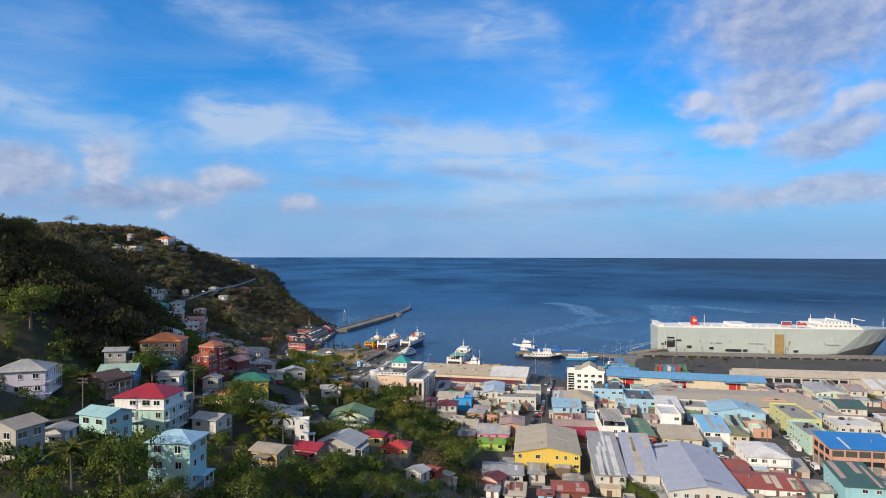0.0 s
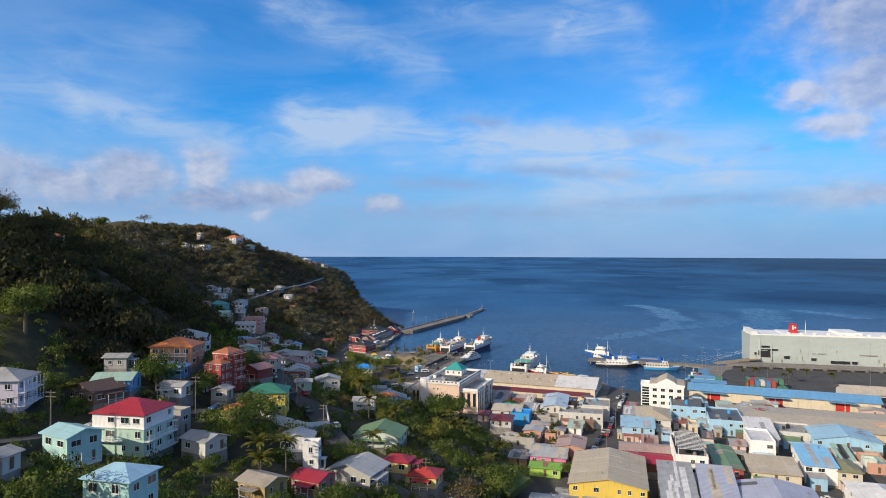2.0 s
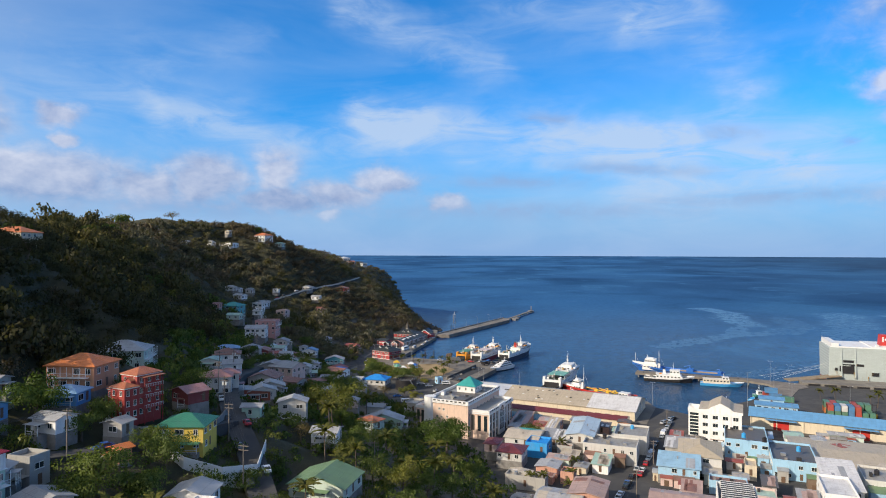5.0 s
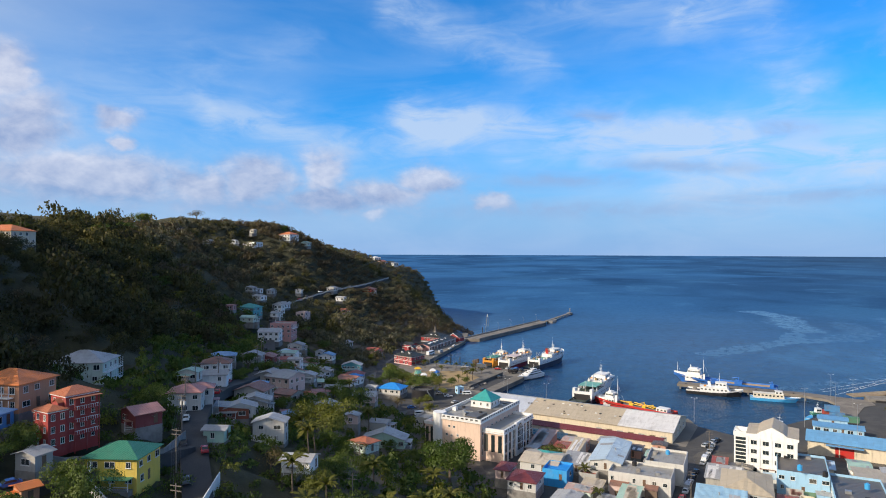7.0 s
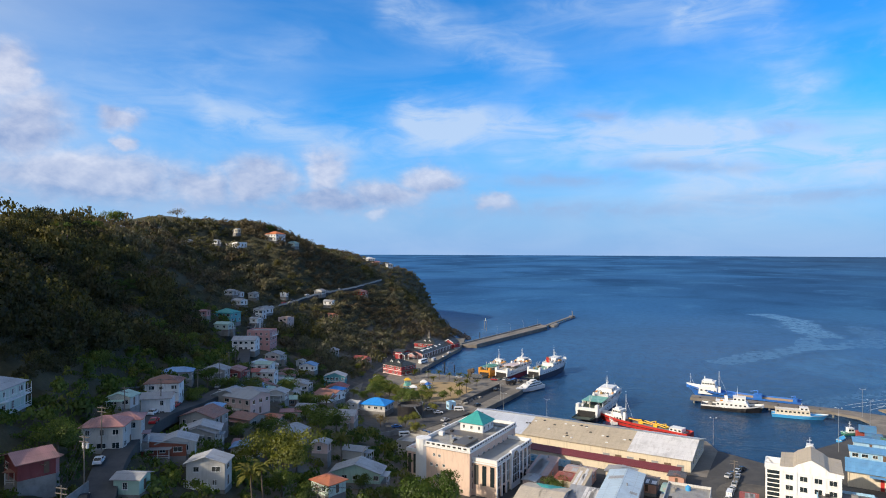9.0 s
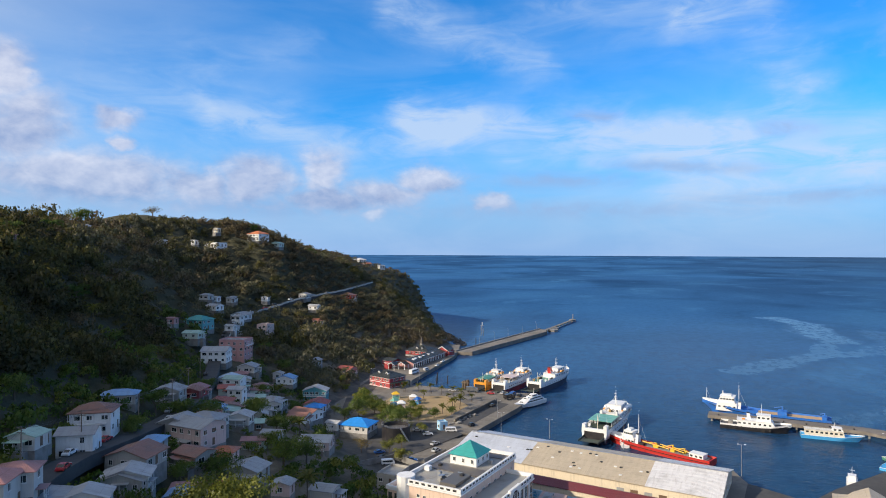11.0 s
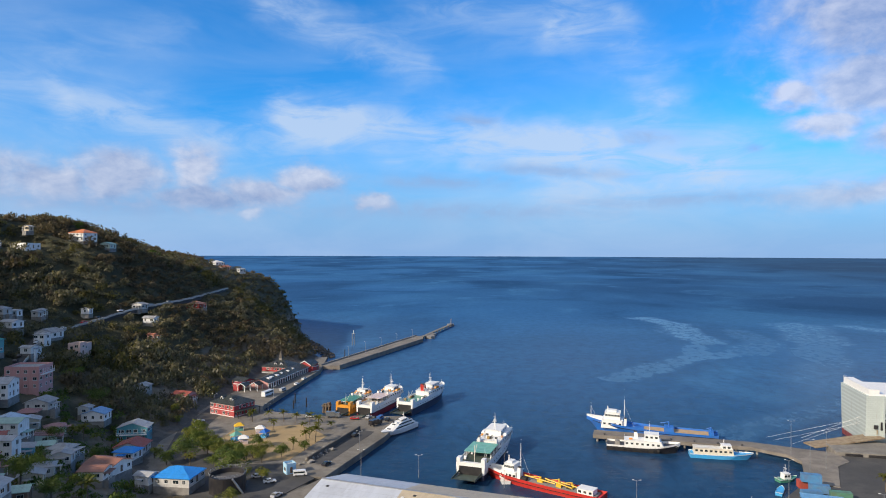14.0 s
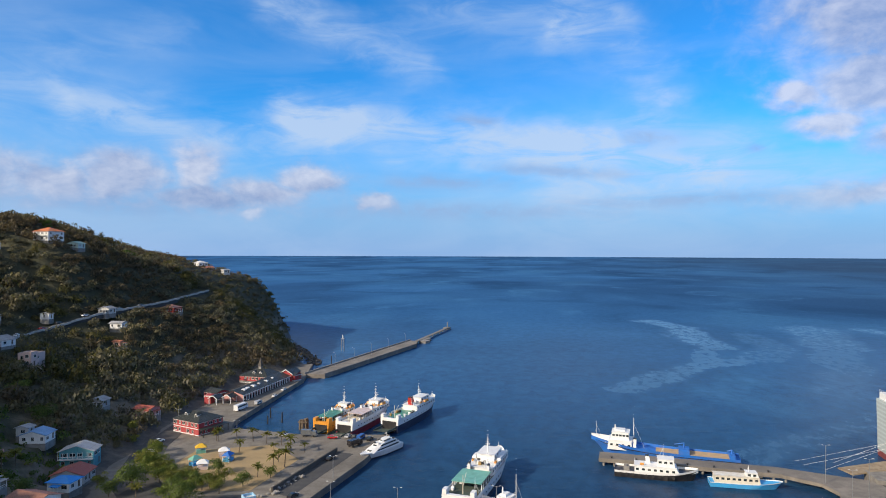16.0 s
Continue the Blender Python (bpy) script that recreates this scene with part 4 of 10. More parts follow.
house(-85.2, 207.9, 51.7, 98, 10.2, 12.1, 8.0, "hip", "orangeroof", "peach", 2, "peach house with balconies and an orange hipped roof", foot=43.7, balconies=(('left', 0.1, 0.9, 0), ('left', 0.1, 0.9, 1)))
house(-99.6, 243.8, 49.6, 115, 11.4, 13.6, 8.0, "hip", "zincpale", "mintpale", 2, "pale mint house with long balconies and a grey roof", foot=41.4, balconies=(('front', 0.0, 1.0, 0), ('front', 0.0, 1.0, 1)))
house(-72.3, 225.9, 42.1, 66, 6.1, 7.6, 4.5, "gableR", "pinkroof", "maroon", 1, "maroon house with a dusty pink metal roof beside the road", foot=36.0)
house(-57.1, 209.8, 38.7, 104, 9.2, 10.7, 6.5, "hip", "greenroof", "yellow", 2, "yellow house with a green hipped roof", foot=32.2)
house(-86.3, 180.1, 47.4, 104, 7.7, 9.1, 5.5, "gableL", "mintroof", "blue", 1, "blue wooden house with a pale green roof", foot=41.9, balconies=(('left', 0.0, 0.9, 0),))
house(-89.3, 170.5, 46.2, 69, 8.2, 10.0, 4.0, "gableR", "brownroof", "woodwall", 1, "weathered timber house with a dark brown roof", foot=41.7)
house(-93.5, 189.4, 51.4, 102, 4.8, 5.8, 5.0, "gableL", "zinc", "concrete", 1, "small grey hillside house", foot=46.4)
house(-77.5, 188.8, 44.2, 85, 5.3, 6.5, 5.0, "gableL", "zincpale", "white", 1, "white house with a pale twin-gabled roof", foot=39.2)
house(-83.4, 200.6, 47.0, 103, 6.0, 7.2, 4.5, "hip", "blueroof", "blue", 1, "blue house with a faded blue hipped roof", foot=42.5)
house(-56.5, 263.1, 32.3, 109, 5.2, 8.6, 6.5, "gableR", "zincpale", "greywhite", 2, "off-white two-storey house with a pale metal roof", foot=25.2, balconies=(('left', 0.0, 0.8, 1),))
house(-60.1, 241.4, 35.6, 104, 4.2, 5.2, 4.5, "gableL", "zinc", "mint", 1, "small mint cottage with a grey roof", foot=30.8)
house(-71.9, 269.2, 33.6, 116, 6.0, 10.2, 4.0, "shed", "zinc", "rust", 1, "rust-red shack with a patched metal roof", foot=29.2)
house(-76.8, 286.6, 30.8, 114, 6.0, 9.5, 4.0, "gableR", "zinc", "concrete", 1, "low grey house with a sheet metal roof", foot=26.2)
house(-78.3, 256.2, 40.6, 117, 7.4, 8.7, 5.5, "hip", "pinkroof", "greywhite", 2, "grey house with a dusty maroon roof", foot=34.8)
house(-120.9, 332.6, 36.8, 121, 5.8, 9.7, 4.5, "hip", "blueroof", "concrete", 1, "house with a faded blue roof on the slope", foot=32.3)
house(-105.6, 307.4, 38.6, 119, 8.4, 9.9, 6.0, "hip", "rustroof", "white", 2, "white two-storey house with a rusty roof", foot=32.4, balconies=(('left', 0.0, 0.9, 0),))
house(-96.2, 292.5, 37.7, 119, 6.7, 7.9, 5.0, "gableL", "zinc", "white", 2, "white house with a stepped porch", foot=32.5)
house(-98.5, 281.6, 40.5, 113, 3.4, 4.2, 4.0, "gableL", "mintroof", "concrete", 1, "small house with a pale green roof", foot=36.2)
house(-79.5, 263.0, 40.4, 124, 5.6, 6.6, 6.5, "hip", "pinkroof", "greywhite", 2, "off-white house with a dusty pink roof", foot=33.9)
house(-92.4, 326.2, 30.2, 81, 9.7, 11.9, 7.0, "gableL", "zinc", "pinkpale", 2, "grey-roofed house with white and pink walls", foot=20.7)
house(-76.7, 288.4, 31.3, 120, 6.2, 9.8, 5.0, "gableR", "zincpale", "greywhite", 1, "long grey-roofed bungalow of the town", foot=26.0)
house(-70.7, 271.0, 33.7, 123, 5.2, 8.6, 5.0, "gableR", "zincpale", "greywhite", 1, "pale-roofed bungalow beside the road", foot=28.6)
house(-173.8, 466.3, 32.9, 101, 11.3, 13.7, 11.0, "flat", "zincpale", "pink", 3, "four-square pink apartment house with white parapets", foot=21.5, balconies=(('front', 0.1, 0.9, 0),))
house(-169.6, 445.1, 30.9, 109, 10.3, 12.4, 8.0, "gableL", "zincpale", "white", 2, "white two-storey house stepping down the hill", foot=22.9)
house(-208.5, 477.5, 41.6, 89, 10.3, 12.6, 5.5, "hip", "tealroof", "teal", 2, "teal hillside house of the town", foot=34.2)
house(-192.6, 453.3, 37.9, 99, 6.9, 8.5, 5.0, "gableL", "mintroof", "mintpale", 1, "pale green hillside house", foot=32.3)
house(-206.5, 452.3, 45.2, 92, 3.6, 4.5, 4.5, "gableL", "pinkroof", "pink", 1, "small pink hillside house", foot=40.0)
house(-239.8, 523.5, 51.9, 89, 5.6, 7.0, 5.0, "hip", "zinc", "greywhite", 1, "small white hillside house with a grey roof", foot=46.1)
house(-238.6, 531.2, 50.3, 79, 3.3, 4.2, 5.0, "gableL", "zincpale", "white", 1, "small white hillside house", foot=44.7)
house(-227.1, 514.6, 46.1, 81, 6.6, 8.2, 5.0, "gableL", "zincpale", "white", 1, "white hillside house with a pale roof", foot=40.0)
house(-237.1, 544.3, 48.7, 81, 3.7, 4.6, 5.0, "gableL", "zinc", "greywhite", 1, "small grey hillside house", foot=43.4)
house(-211.9, 517.5, 39.9, 89, 4.7, 5.8, 6.0, "hip", "zincpale", "white", 2, "white house beside the hill road", foot=33.7)
house(-202.1, 496.6, 36.6, 90, 4.4, 5.4, 6.0, "gableL", "zincpale", "white", 1, "white house under the hill road", foot=30.4)
house(-194.5, 520.4, 35.0, 81, 3.6, 4.5, 8.0, "flat", "zincpale", "pinkpale", 2, "narrow pale pink house", foot=26.6)
house(-157.9, 451.7, 22.6, 103, 7.1, 8.7, 6.0, "gableR", "zinc", "greywhite", 1, "grey house with a metal roof", foot=16.4)
house(-144.2, 420.1, 23.3, 100, 6.5, 8.0, 6.0, "gableL", "mintroof", "white", 2, "white house with a pale green gabled roof", foot=16.1)
house(-129.9, 400.5, 23.7, 101, 5.1, 6.3, 6.0, "gableL", "zincpale", "white", 2, "white house with steep gables", foot=16.6)
house(-126.9, 369.9, 29.7, 110, 5.3, 6.4, 4.0, "gableR", "rustroof", "maroon", 1, "low maroon shop beside the road", foot=24.9)
house(-145.7, 468.0, 14.4, 102, 7.4, 9.0, 4.5, "gableR", "blueroof", "white", 1, "white cottage with a pale blue roof", foot=9.9)
house(-123.6, 416.9, 16.1, 95, 6.0, 7.4, 5.0, "hip", "zinc", "greywhite", 1, "grey-roofed cottage among trees", foot=9.8)
house(-126.7, 468.1, 9.5, 105, 6.9, 11.6, 6.5, "gableR", "zincpale", "tealwall", 2, "two-storey teal building with a pale roof", foot=3.0, balconies=(('left', 0.0, 1.0, 0),))
house(-105.6, 412.9, 12.2, 79, 8.9, 11.0, 5.0, "gableL", "rustroof", "white", 1, "patched red and white roofed house", foot=4.3)
house(-115.3, 440.1, 8.2, 90, 6.2, 7.6, 5.0, "hip", "brightblue", "white", 1, "house with a bright blue tarpaulin roof", foot=2.6)
house(-95.0, 416.7, 8.5, 83, 4.3, 5.3, 5.5, "gableL", "zincpale", "white", 1, "white gable-fronted building of the town", foot=2.5)
house(-81.7, 417.9, 7.9, 89, 10.2, 12.5, 5.5, "hip", "brightblue", "greywhite", 1, "low building under a bright blue roof", foot=2.4)
house(-78.5, 377.4, 13.3, 104, 8.7, 10.5, 5.0, "gableL", "zincpale", "pinkpale", 1, "bungalow with a grey gabled roof and veranda", foot=6.9)
house(-54.8, 332.9, 14.4, 91, 5.4, 6.7, 5.0, "gableL", "zinc", "greywhite", 1, "white gabled house behind a grey roof", foot=8.6)
house(-41.7, 317.4, 13.5, 100, 7.0, 15.2, 5.0, "gableR", "zincpale", "mint", 1, "mint house with a wide grey metal roof", foot=7.8)
house(-42.2, 285.6, 21.1, 67, 5.6, 7.0, 5.5, "hip", "terracotta", "mintpale", 1, "white house with a tall terracotta hipped roof", foot=13.7)
house(-61.8, 322.5, 19.1, 101, 4.2, 5.1, 6.0, "gableR", "zinc", "pinkpale", 1, "pinkish house with a grey roof", foot=12.6)
house(-24.3, 214.2, 25.5, 89, 11.5, 13.6, 4.8, "gableR", "greenroof2", "mintpale", 1, "bungalow with a moss green gabled roof", foot=20.0)
house(-39.2, 245.8, 28.6, 98, 5.9, 7.2, 5.5, "gableL", "zincpale", "white", 1, "white house with a grey gabled roof", foot=22.4)
house(-18.8, 198.8, 23.5, 80, 5.6, 6.9, 4.5, "hip", "crimson", "yellowpale", 1, "small yellow house with a red hipped roof", foot=18.5)
house(-11.0, 197.7, 20.3, 83, 6.9, 8.4, 4.5, "hip", "redroof", "yellowpale", 1, "small yellow house with a bright red roof", foot=15.3)
house(-24.7, 180.9, 25.8, 76, 10.1, 12.2, 4.2, "gableR", "zincpale", "concrete", 1, "long low house with a grey metal roof", foot=20.4)
house(-32.4, 165.7, 29.4, 71, 6.1, 7.5, 4.5, "gableL", "crimson", "maroonpale", 1, "low house with a crimson metal roof", foot=23.9)
house(-39.6, 153.5, 32.4, 67, 6.3, 7.7, 4.5, "gableL", "zinctan", "ochre", 1, "ochre bungalow with a tan metal roof", foot=26.8)
house(-38.2, 183.0, 32.2, 96, 3.2, 3.9, 6.0, "flat", "zincpale", "white", 2, "white concrete house among palms", foot=26.2)
house(13.8, 254.5, 5.6, -8, 10.5, 8.0, 3.2, "gableR", "limeroof", "lime", 1, "lime green bungalow of the town", foot=2.4, name="building", category="building", pitch=0.2)
house(25.6, 228.3, 9.9, -8, 22.6, 32.0, 7.5, "gableL", "tan", "yellow", 2, "large yellow building with a beige metal roof", foot=2.4, name="building", category="building", pitch=0.2)
house(67.8, 192.8, 9.4, -10, 21.6, 46.0, 7.0, "gableL", "lavroof", "greywhite", 1, "large shed with a pale blue-grey roof", foot=2.4, name="building", category="building", pitch=0.2)
house(60.8, 210.5, 8.4, -10, 9.7, 34.0, 6.0, "shed", "lavroof", "greywhite", 1, "shed with a lavender grey roof", foot=2.4, name="building", category="building")
house(49.8, 209.4, 8.4, -8, 9.5, 36.0, 6.0, "shed", "zinc", "greywhite", 1, "shed with a mottled grey roof", foot=2.4, name="building", category="building")
house(74.8, 250.1, 9.4, -8, 7.8, 26.0, 7.0, "gableL", "greenroof2", "brickred", 2, "narrow red building with a green roof", foot=2.4, name="building", category="building", pitch=0.2)
house(61.4, 249.2, 12.9, -8, 10.0, 26.0, 10.5, "flat", "darkroof", "white", 3, "white building with a slatted roof terrace", foot=2.4, name="building", category="building")
house(42.9, 258.4, 7.9, -8, 19.3, 12.0, 5.5, "gableR", "crimson", "brickdark", 1, "long red-roofed building of the town", foot=2.4, name="building", category="building", pitch=0.2)
house(46.5, 269.9, 8.4, -8, 20.1, 10.0, 6.0, "gableR", "pinktan", "greywhite", 1, "low building with a pinkish roof", foot=2.4, name="building", category="building", pitch=0.2)
house(59.7, 313.1, 9.4, -8, 13.6, 20.0, 7.0, "hip", "tan", "greywhite", 2, "building with a beige hipped roof", foot=2.4, name="building", category="building", pitch=0.34)
house(78.1, 332.7, 10.0, -10, 14.5, 22.0, 7.5, "flat", "darkroof", "skywall", 2, "light blue building with a flat dark roof", foot=2.5, name="building", category="building")
house(90.2, 316.2, 8.4, -10, 13.8, 24.0, 6.0, "flat", "darkroof", "skywall", 2, "pale blue building with a stained flat roof", foot=2.4, name="building", category="building")
house(99.4, 293.3, 8.4, -10, 9.8, 22.0, 6.0, "shed", "white", "greywhite", 1, "low building with a white roof", foot=2.4, name="building", category="building")
house(51.8, 302.8, 8.4, -8, 12.9, 12.0, 6.0, "shed", "skyroof", "skywall", 1, "building with a pale blue wall and zinc roof", foot=2.4, name="building", category="building")
house(85.6, 251.4, 8.4, -10, 14.8, 14.0, 6.0, "shed", "tan", "cream", 1, "cream building with a beige roof", foot=2.4, name="building", category="building")
house(104.4, 257.4, 9.4, -10, 9.8, 18.0, 7.0, "shed", "brightsky", "white", 2, "white building with a light blue roof", foot=2.4, name="building", category="building")
house(106.1, 223.6, 9.9, -10, 13.6, 18.0, 7.5, "hip", "white", "white", 2, "white building with a pale hipped roof and awnings", foot=2.4, balconies=(('front', 0.0, 1.0, 0),), name="building", category="building", pitch=0.34)
house(114.1, 255.4, 8.4, -10, 6.9, 14.0, 6.0, "hip", "olive", "cream", 2, "narrow cream building with a mossy roof", foot=2.4, name="building", category="building", pitch=0.34)
house(136.5, 226.9, 11.9, -10, 30.3, 15.2, 9.5, "shed", "royal", "salmon", 2, "salmon-coloured store with a bright blue roof", foot=2.4, bands=True, name="building", category="building")
house(92.8, 201.2, 7.4, -10, 18.7, 16.0, 5.0, "gableR", "redbrown", "white", 1, "low building with a red-brown roof", foot=2.4, name="building", category="building", pitch=0.2)
house(96.1, 216.4, 7.4, -10, 6.6, 14.0, 5.0, "gableR", "redbrown", "brickdark", 1, "small building with a red-brown roof", foot=2.4, name="building", category="building", pitch=0.2)
house(122.8, 293.9, 8.4, -12, 22.6, 18.0, 6.0, "gableL", "skyroof", "skywall", 1, "pale blue shed with twin gables", foot=2.4, name="building", category="building", pitch=0.2)
house(113.8, 304.4, 7.4, -12, 13.0, 16.0, 5.0, "flat", "greyflat", "greywhite", 1, "flat-roofed grey building of the town", foot=2.4, name="building", category="building")
house(95.7, 282.6, 9.4, -10, 8.5, 18.0, 7.0, "flat", "white", "white", 2, "white flat-roofed building of the town", foot=2.4, name="building", category="building")
house(141.5, 248.9, 9.4, -10, 9.2, 24.0, 7.0, "flat", "greyflat", "mint", 2, "street row with pale green fronts", foot=2.4, name="building", category="building")
house(148.6, 274.1, 9.5, -10, 11.7, 30.0, 7.0, "flat", "greyflat", "yellowgreen", 2, "street row with dull yellow fronts", foot=2.5, name="building", category="building")
house(193.6, 333.7, 8.7, -12, 14.5, 22.0, 6.0, "gableL", "zincpale", "mintpale", 1, "pale gabled shed of the town", foot=2.6, name="building", category="building", pitch=0.2)
house(184.8, 300.4, 8.5, -12, 11.8, 20.0, 6.0, "gableR", "darkgreen", "greywhite", 1, "shed with a dark green roof", foot=2.4, name="building", category="building", pitch=0.2)
house(164.9, 268.1, 8.4, -10, 16.0, 16.0, 6.0, "flat", "white", "greywhite", 1, "white flat-roofed store of the town", foot=2.4, name="building", category="building")
house(122.9, 196.8, 9.4, -12, 11.4, 18.0, 7.0, "shed", "darkgreen", "cyanw", 2, "cyan shed with a dark green roof", foot=2.4, name="building", category="building")
house(216.2, 341.7, 7.7, -12, 8.1, 12.0, 5.0, "shed", "pinktan", "greywhite", 1, "small shed with a pink roof", foot=2.6, name="building", category="building")
house(230.5, 344.6, 7.7, -12, 14.5, 30.0, 5.0, "gableR", "white", "cream", 1, "white shed at the end of the quay store", foot=2.5, name="building", category="building", pitch=0.2)
house(27.0, 320.4, 8.4, -8, 19.1, 13.0, 6.0, "flat", "greyflat", "greywhite", 1, "grey flat-roofed building of the town", foot=2.4, name="building", category="building")
house(23.7, 269.0, 8.9, -8, 9.8, 14.0, 6.5, "gableL", "pinktan", "salmon", 2, "salmon building with a pinkish roof", foot=2.4, name="building", category="building", pitch=0.2)
house(20.6, 329.0, 9.4, -6, 10.2, 26.0, 7.0, "gableL", "skypale", "greywhite", 1, "warehouse with a pale blue gabled roof", foot=2.4, name="building", category="building", pitch=0.2)
house(38.4, 333.5, 8.8, -8, 12.2, 16.0, 6.4, "flat", "greyflat", "greywhite", 1, "building with a grey flat roof", foot=2.4, name="building", category="building")
house(-8.4, 312.6, 8.6, -6, 4.8, 8.0, 6.0, "hip", "maroonroof", "pinkpale", 1, "small house with a maroon pyramid roof", foot=2.4, name="building", category="building", pitch=0.34)
house(-2.7, 304.8, 8.5, -6, 9.0, 10.0, 6.0, "hip", "maroonroof", "greywhite", 1, "house with a dark maroon hipped roof", foot=2.4, name="building", category="building", pitch=0.34)
house(-2.8, 327.0, 7.4, -8, 12.9, 14.0, 5.0, "gableR", "tanpale", "greywhite", 1, "low building with a pale roof", foot=2.4, name="building", category="building", pitch=0.2)
house(6.0, 319.6, 7.4, -8, 8.1, 9.0, 5.0, "flat", "brightblue", "brightblue", 1, "bright blue timber kiosk building", foot=2.4, name="building", category="building")
house(10.9, 332.8, 6.4, -8, 9.8, 10.0, 4.0, "shed", "zinc", "concrete", 1, "grey lean-to of the town", foot=2.4, name="building", category="building")
house(0.6, 333.0, 7.4, -8, 8.2, 8.0, 5.0, "hip", "tealroof", "greywhite", 1, "small building with a green hipped roof", foot=2.4, name="building", category="building", pitch=0.34)
house(-55.6, 366.2, 8.1, -8, 6.7, 10.0, 4.0, "flat", "greyflat", "concrete", 1, "low concrete building of the town", foot=2.4, name="building", category="building")
house(13.4, 214.7, 6.9, -6, 13.1, 12.0, 4.5, "gableR", "zinc", "greywhite", 1, "low grey-roofed house of the town", foot=2.4, name="building", category="building", pitch=0.2)
house(-123.8, 355.5, 32.9, 110, 7.4, 8.9, 4.5, "gableR", "zinc", "concrete", 1, "low grey house with a dull metal roof", foot=27.6)
house(-101.8, 363.5, 23.9, 105, 5.8, 7.0, 5.0, "gableR", "zincpale", "greywhite", 1, "grey-white house with a pale metal roof", foot=18.0)
house(-88.3, 360.3, 20.1, 100, 4.8, 5.9, 5.0, "gableL", "zinc", "concrete", 1, "weathered grey cottage with a rusty roof", foot=14.3)
house(-82.7, 327.6, 24.3, 104, 4.8, 5.9, 5.0, "hip", "terracotta", "pinkpale", 1, "pinkish cottage with a terracotta roof", foot=18.8)
house(-118.4, 411.4, 16.5, 112, 5.1, 6.2, 5.5, "gableR", "zinc", "greywhite", 1, "grey gabled house among the trees", foot=10.3)
house(-104.1, 406.6, 13.2, 99, 6.1, 7.4, 5.0, "gableL", "rustroof", "white", 1, "cottage with patched red and white roofing", foot=7.1)
house(-153.1, 468.8, 16.6, 97, 3.7, 4.6, 4.0, "gableR", "zinc", "greywhite", 1, "small grey cottage with a metal roof", foot=12.4)
house(-201.4, 498.6, 35.7, 102, 5.6, 6.9, 5.5, "gableR", "zincpale", "white", 2, "white hillside house with a pale roof", foot=30.2)
house(-215.7, 527.7, 39.5, 88, 8.4, 10.3, 4.5, "gableR", "zinc", "white", 1, "long white cottage below the hill road", foot=34.6)
house(-194.8, 523.7, 34.0, 96, 6.9, 8.4, 7.0, "flat", "zincpale", "pinkpale", 2, "pale pink flat-roofed hillside house", foot=26.9)
house(-157.6, 517.9, 15.2, 93, 5.7, 7.0, 4.0, "gableR", "zinc", "concrete", 1, "grey hut with a metal roof", foot=11.1)
house(-202.1, 599.3, 40.1, 92, 5.9, 7.2, 5.5, "gableL", "zincpale", "white", 1, "white cottage alone on the hillside", foot=34.6)
house(-193.5, 584.7, 31.7, 89, 3.5, 4.3, 4.0, "gableL", "terracotta", "salmon", 1, "small salmon hut on the hillside", foot=27.7)
house(-199.7, 651.6, 44.6, 81, 8.2, 10.1, 5.5, "hip", "rustroof", "brickred", 1, "red hillside house beside the road", foot=39.1)
house(-214.4, 605.9, 47.8, 85, 5.9, 7.3, 4.5, "gableR", "zinc", "greywhite", 1, "low grey house along the hill road", foot=43.3)
house(-227.9, 574.1, 47.6, 96, 4.0, 5.0, 4.5, "gableR", "zincpale", "white", 1, "small white house along the hill road", foot=43.1)
house(-238.7, 549.7, 49.0, 97, 3.5, 4.3, 4.5, "gableR", "zincpale", "white", 1, "small white cottage along the hill road", foot=44.5)
house(-141.1, 526.5, 9.4, 78, 7.2, 8.9, 4.0, "gableL", "redbrown", "pink", 1, "small pink kiosk near the terminal", foot=3.8)
house(-100.0, 342.9, 27.6, 99, 9.1, 11.0, 5.0, "hip", "zinc", "greywhite", 1, "grey bungalow with a wide metal roof", foot=21.3)
house(-316.4, 500.8, 96.7, 102, 6.3, 7.7, 5.0, "gableR", "zincpale", "white", 1, "white house on the ridge", foot=91.6)
house(-258.7, 404.1, 88.1, 114, 4.0, 5.0, 5.5, "hip", "terracotta", "pink", 1, "pink house on the ridge", foot=82.6)
house(-302.6, 556.7, 87.4, 91, 5.9, 7.3, 5.0, "gableR", "zinc", "greywhite", 1, "grey house on the upper slope", foot=82.4)
house(-295.2, 581.1, 88.2, 93, 3.5, 4.4, 4.5, "gableR", "zincpale", "white", 1, "small white house on the upper slope", foot=83.7)
house(-295.1, 608.0, 98.1, 79, 3.5, 4.4, 4.5, "gableR", "zincpale", "cream", 1, "cream house below the hilltop", foot=93.6)
house(-256.9, 636.5, 86.8, 86, 6.2, 7.8, 4.5, "gableR", "mintroof", "mintpale", 1, "pale green house below the hilltop villa", foot=82.3)
house(-283.7, 592.0, 86.2, 81, 10.5, 13.0, 4.0, "flat", "zincpale", "white", 1, "long white terrace house below the hilltop", foot=82.2)
house(-326.2, 549.7, 98.0, 93, 4.6, 5.7, 4.5, "gableR", "zincpale", "white", 1, "white house near the ridge", foot=93.5)
house(-83.6, 312.9, 27.3, 79, 6.8, 8.3, 4.5, "gableL", "rustroof", "concrete", 1, "house with a rusty gabled roof", foot=20.9)
house(-64.1, 191.1, 38.4, 70, 2.8, 3.5, 4.0, "gableR", "orangeroof", "peach", 1, "small house with an orange roof", foot=34.2)
house(-6.3, 184.8, 17.1, 57, 4.3, 5.4, 3.5, "gableR", "zincpale", "greywhite", 1, "low white-roofed shed of the town", foot=12.3)
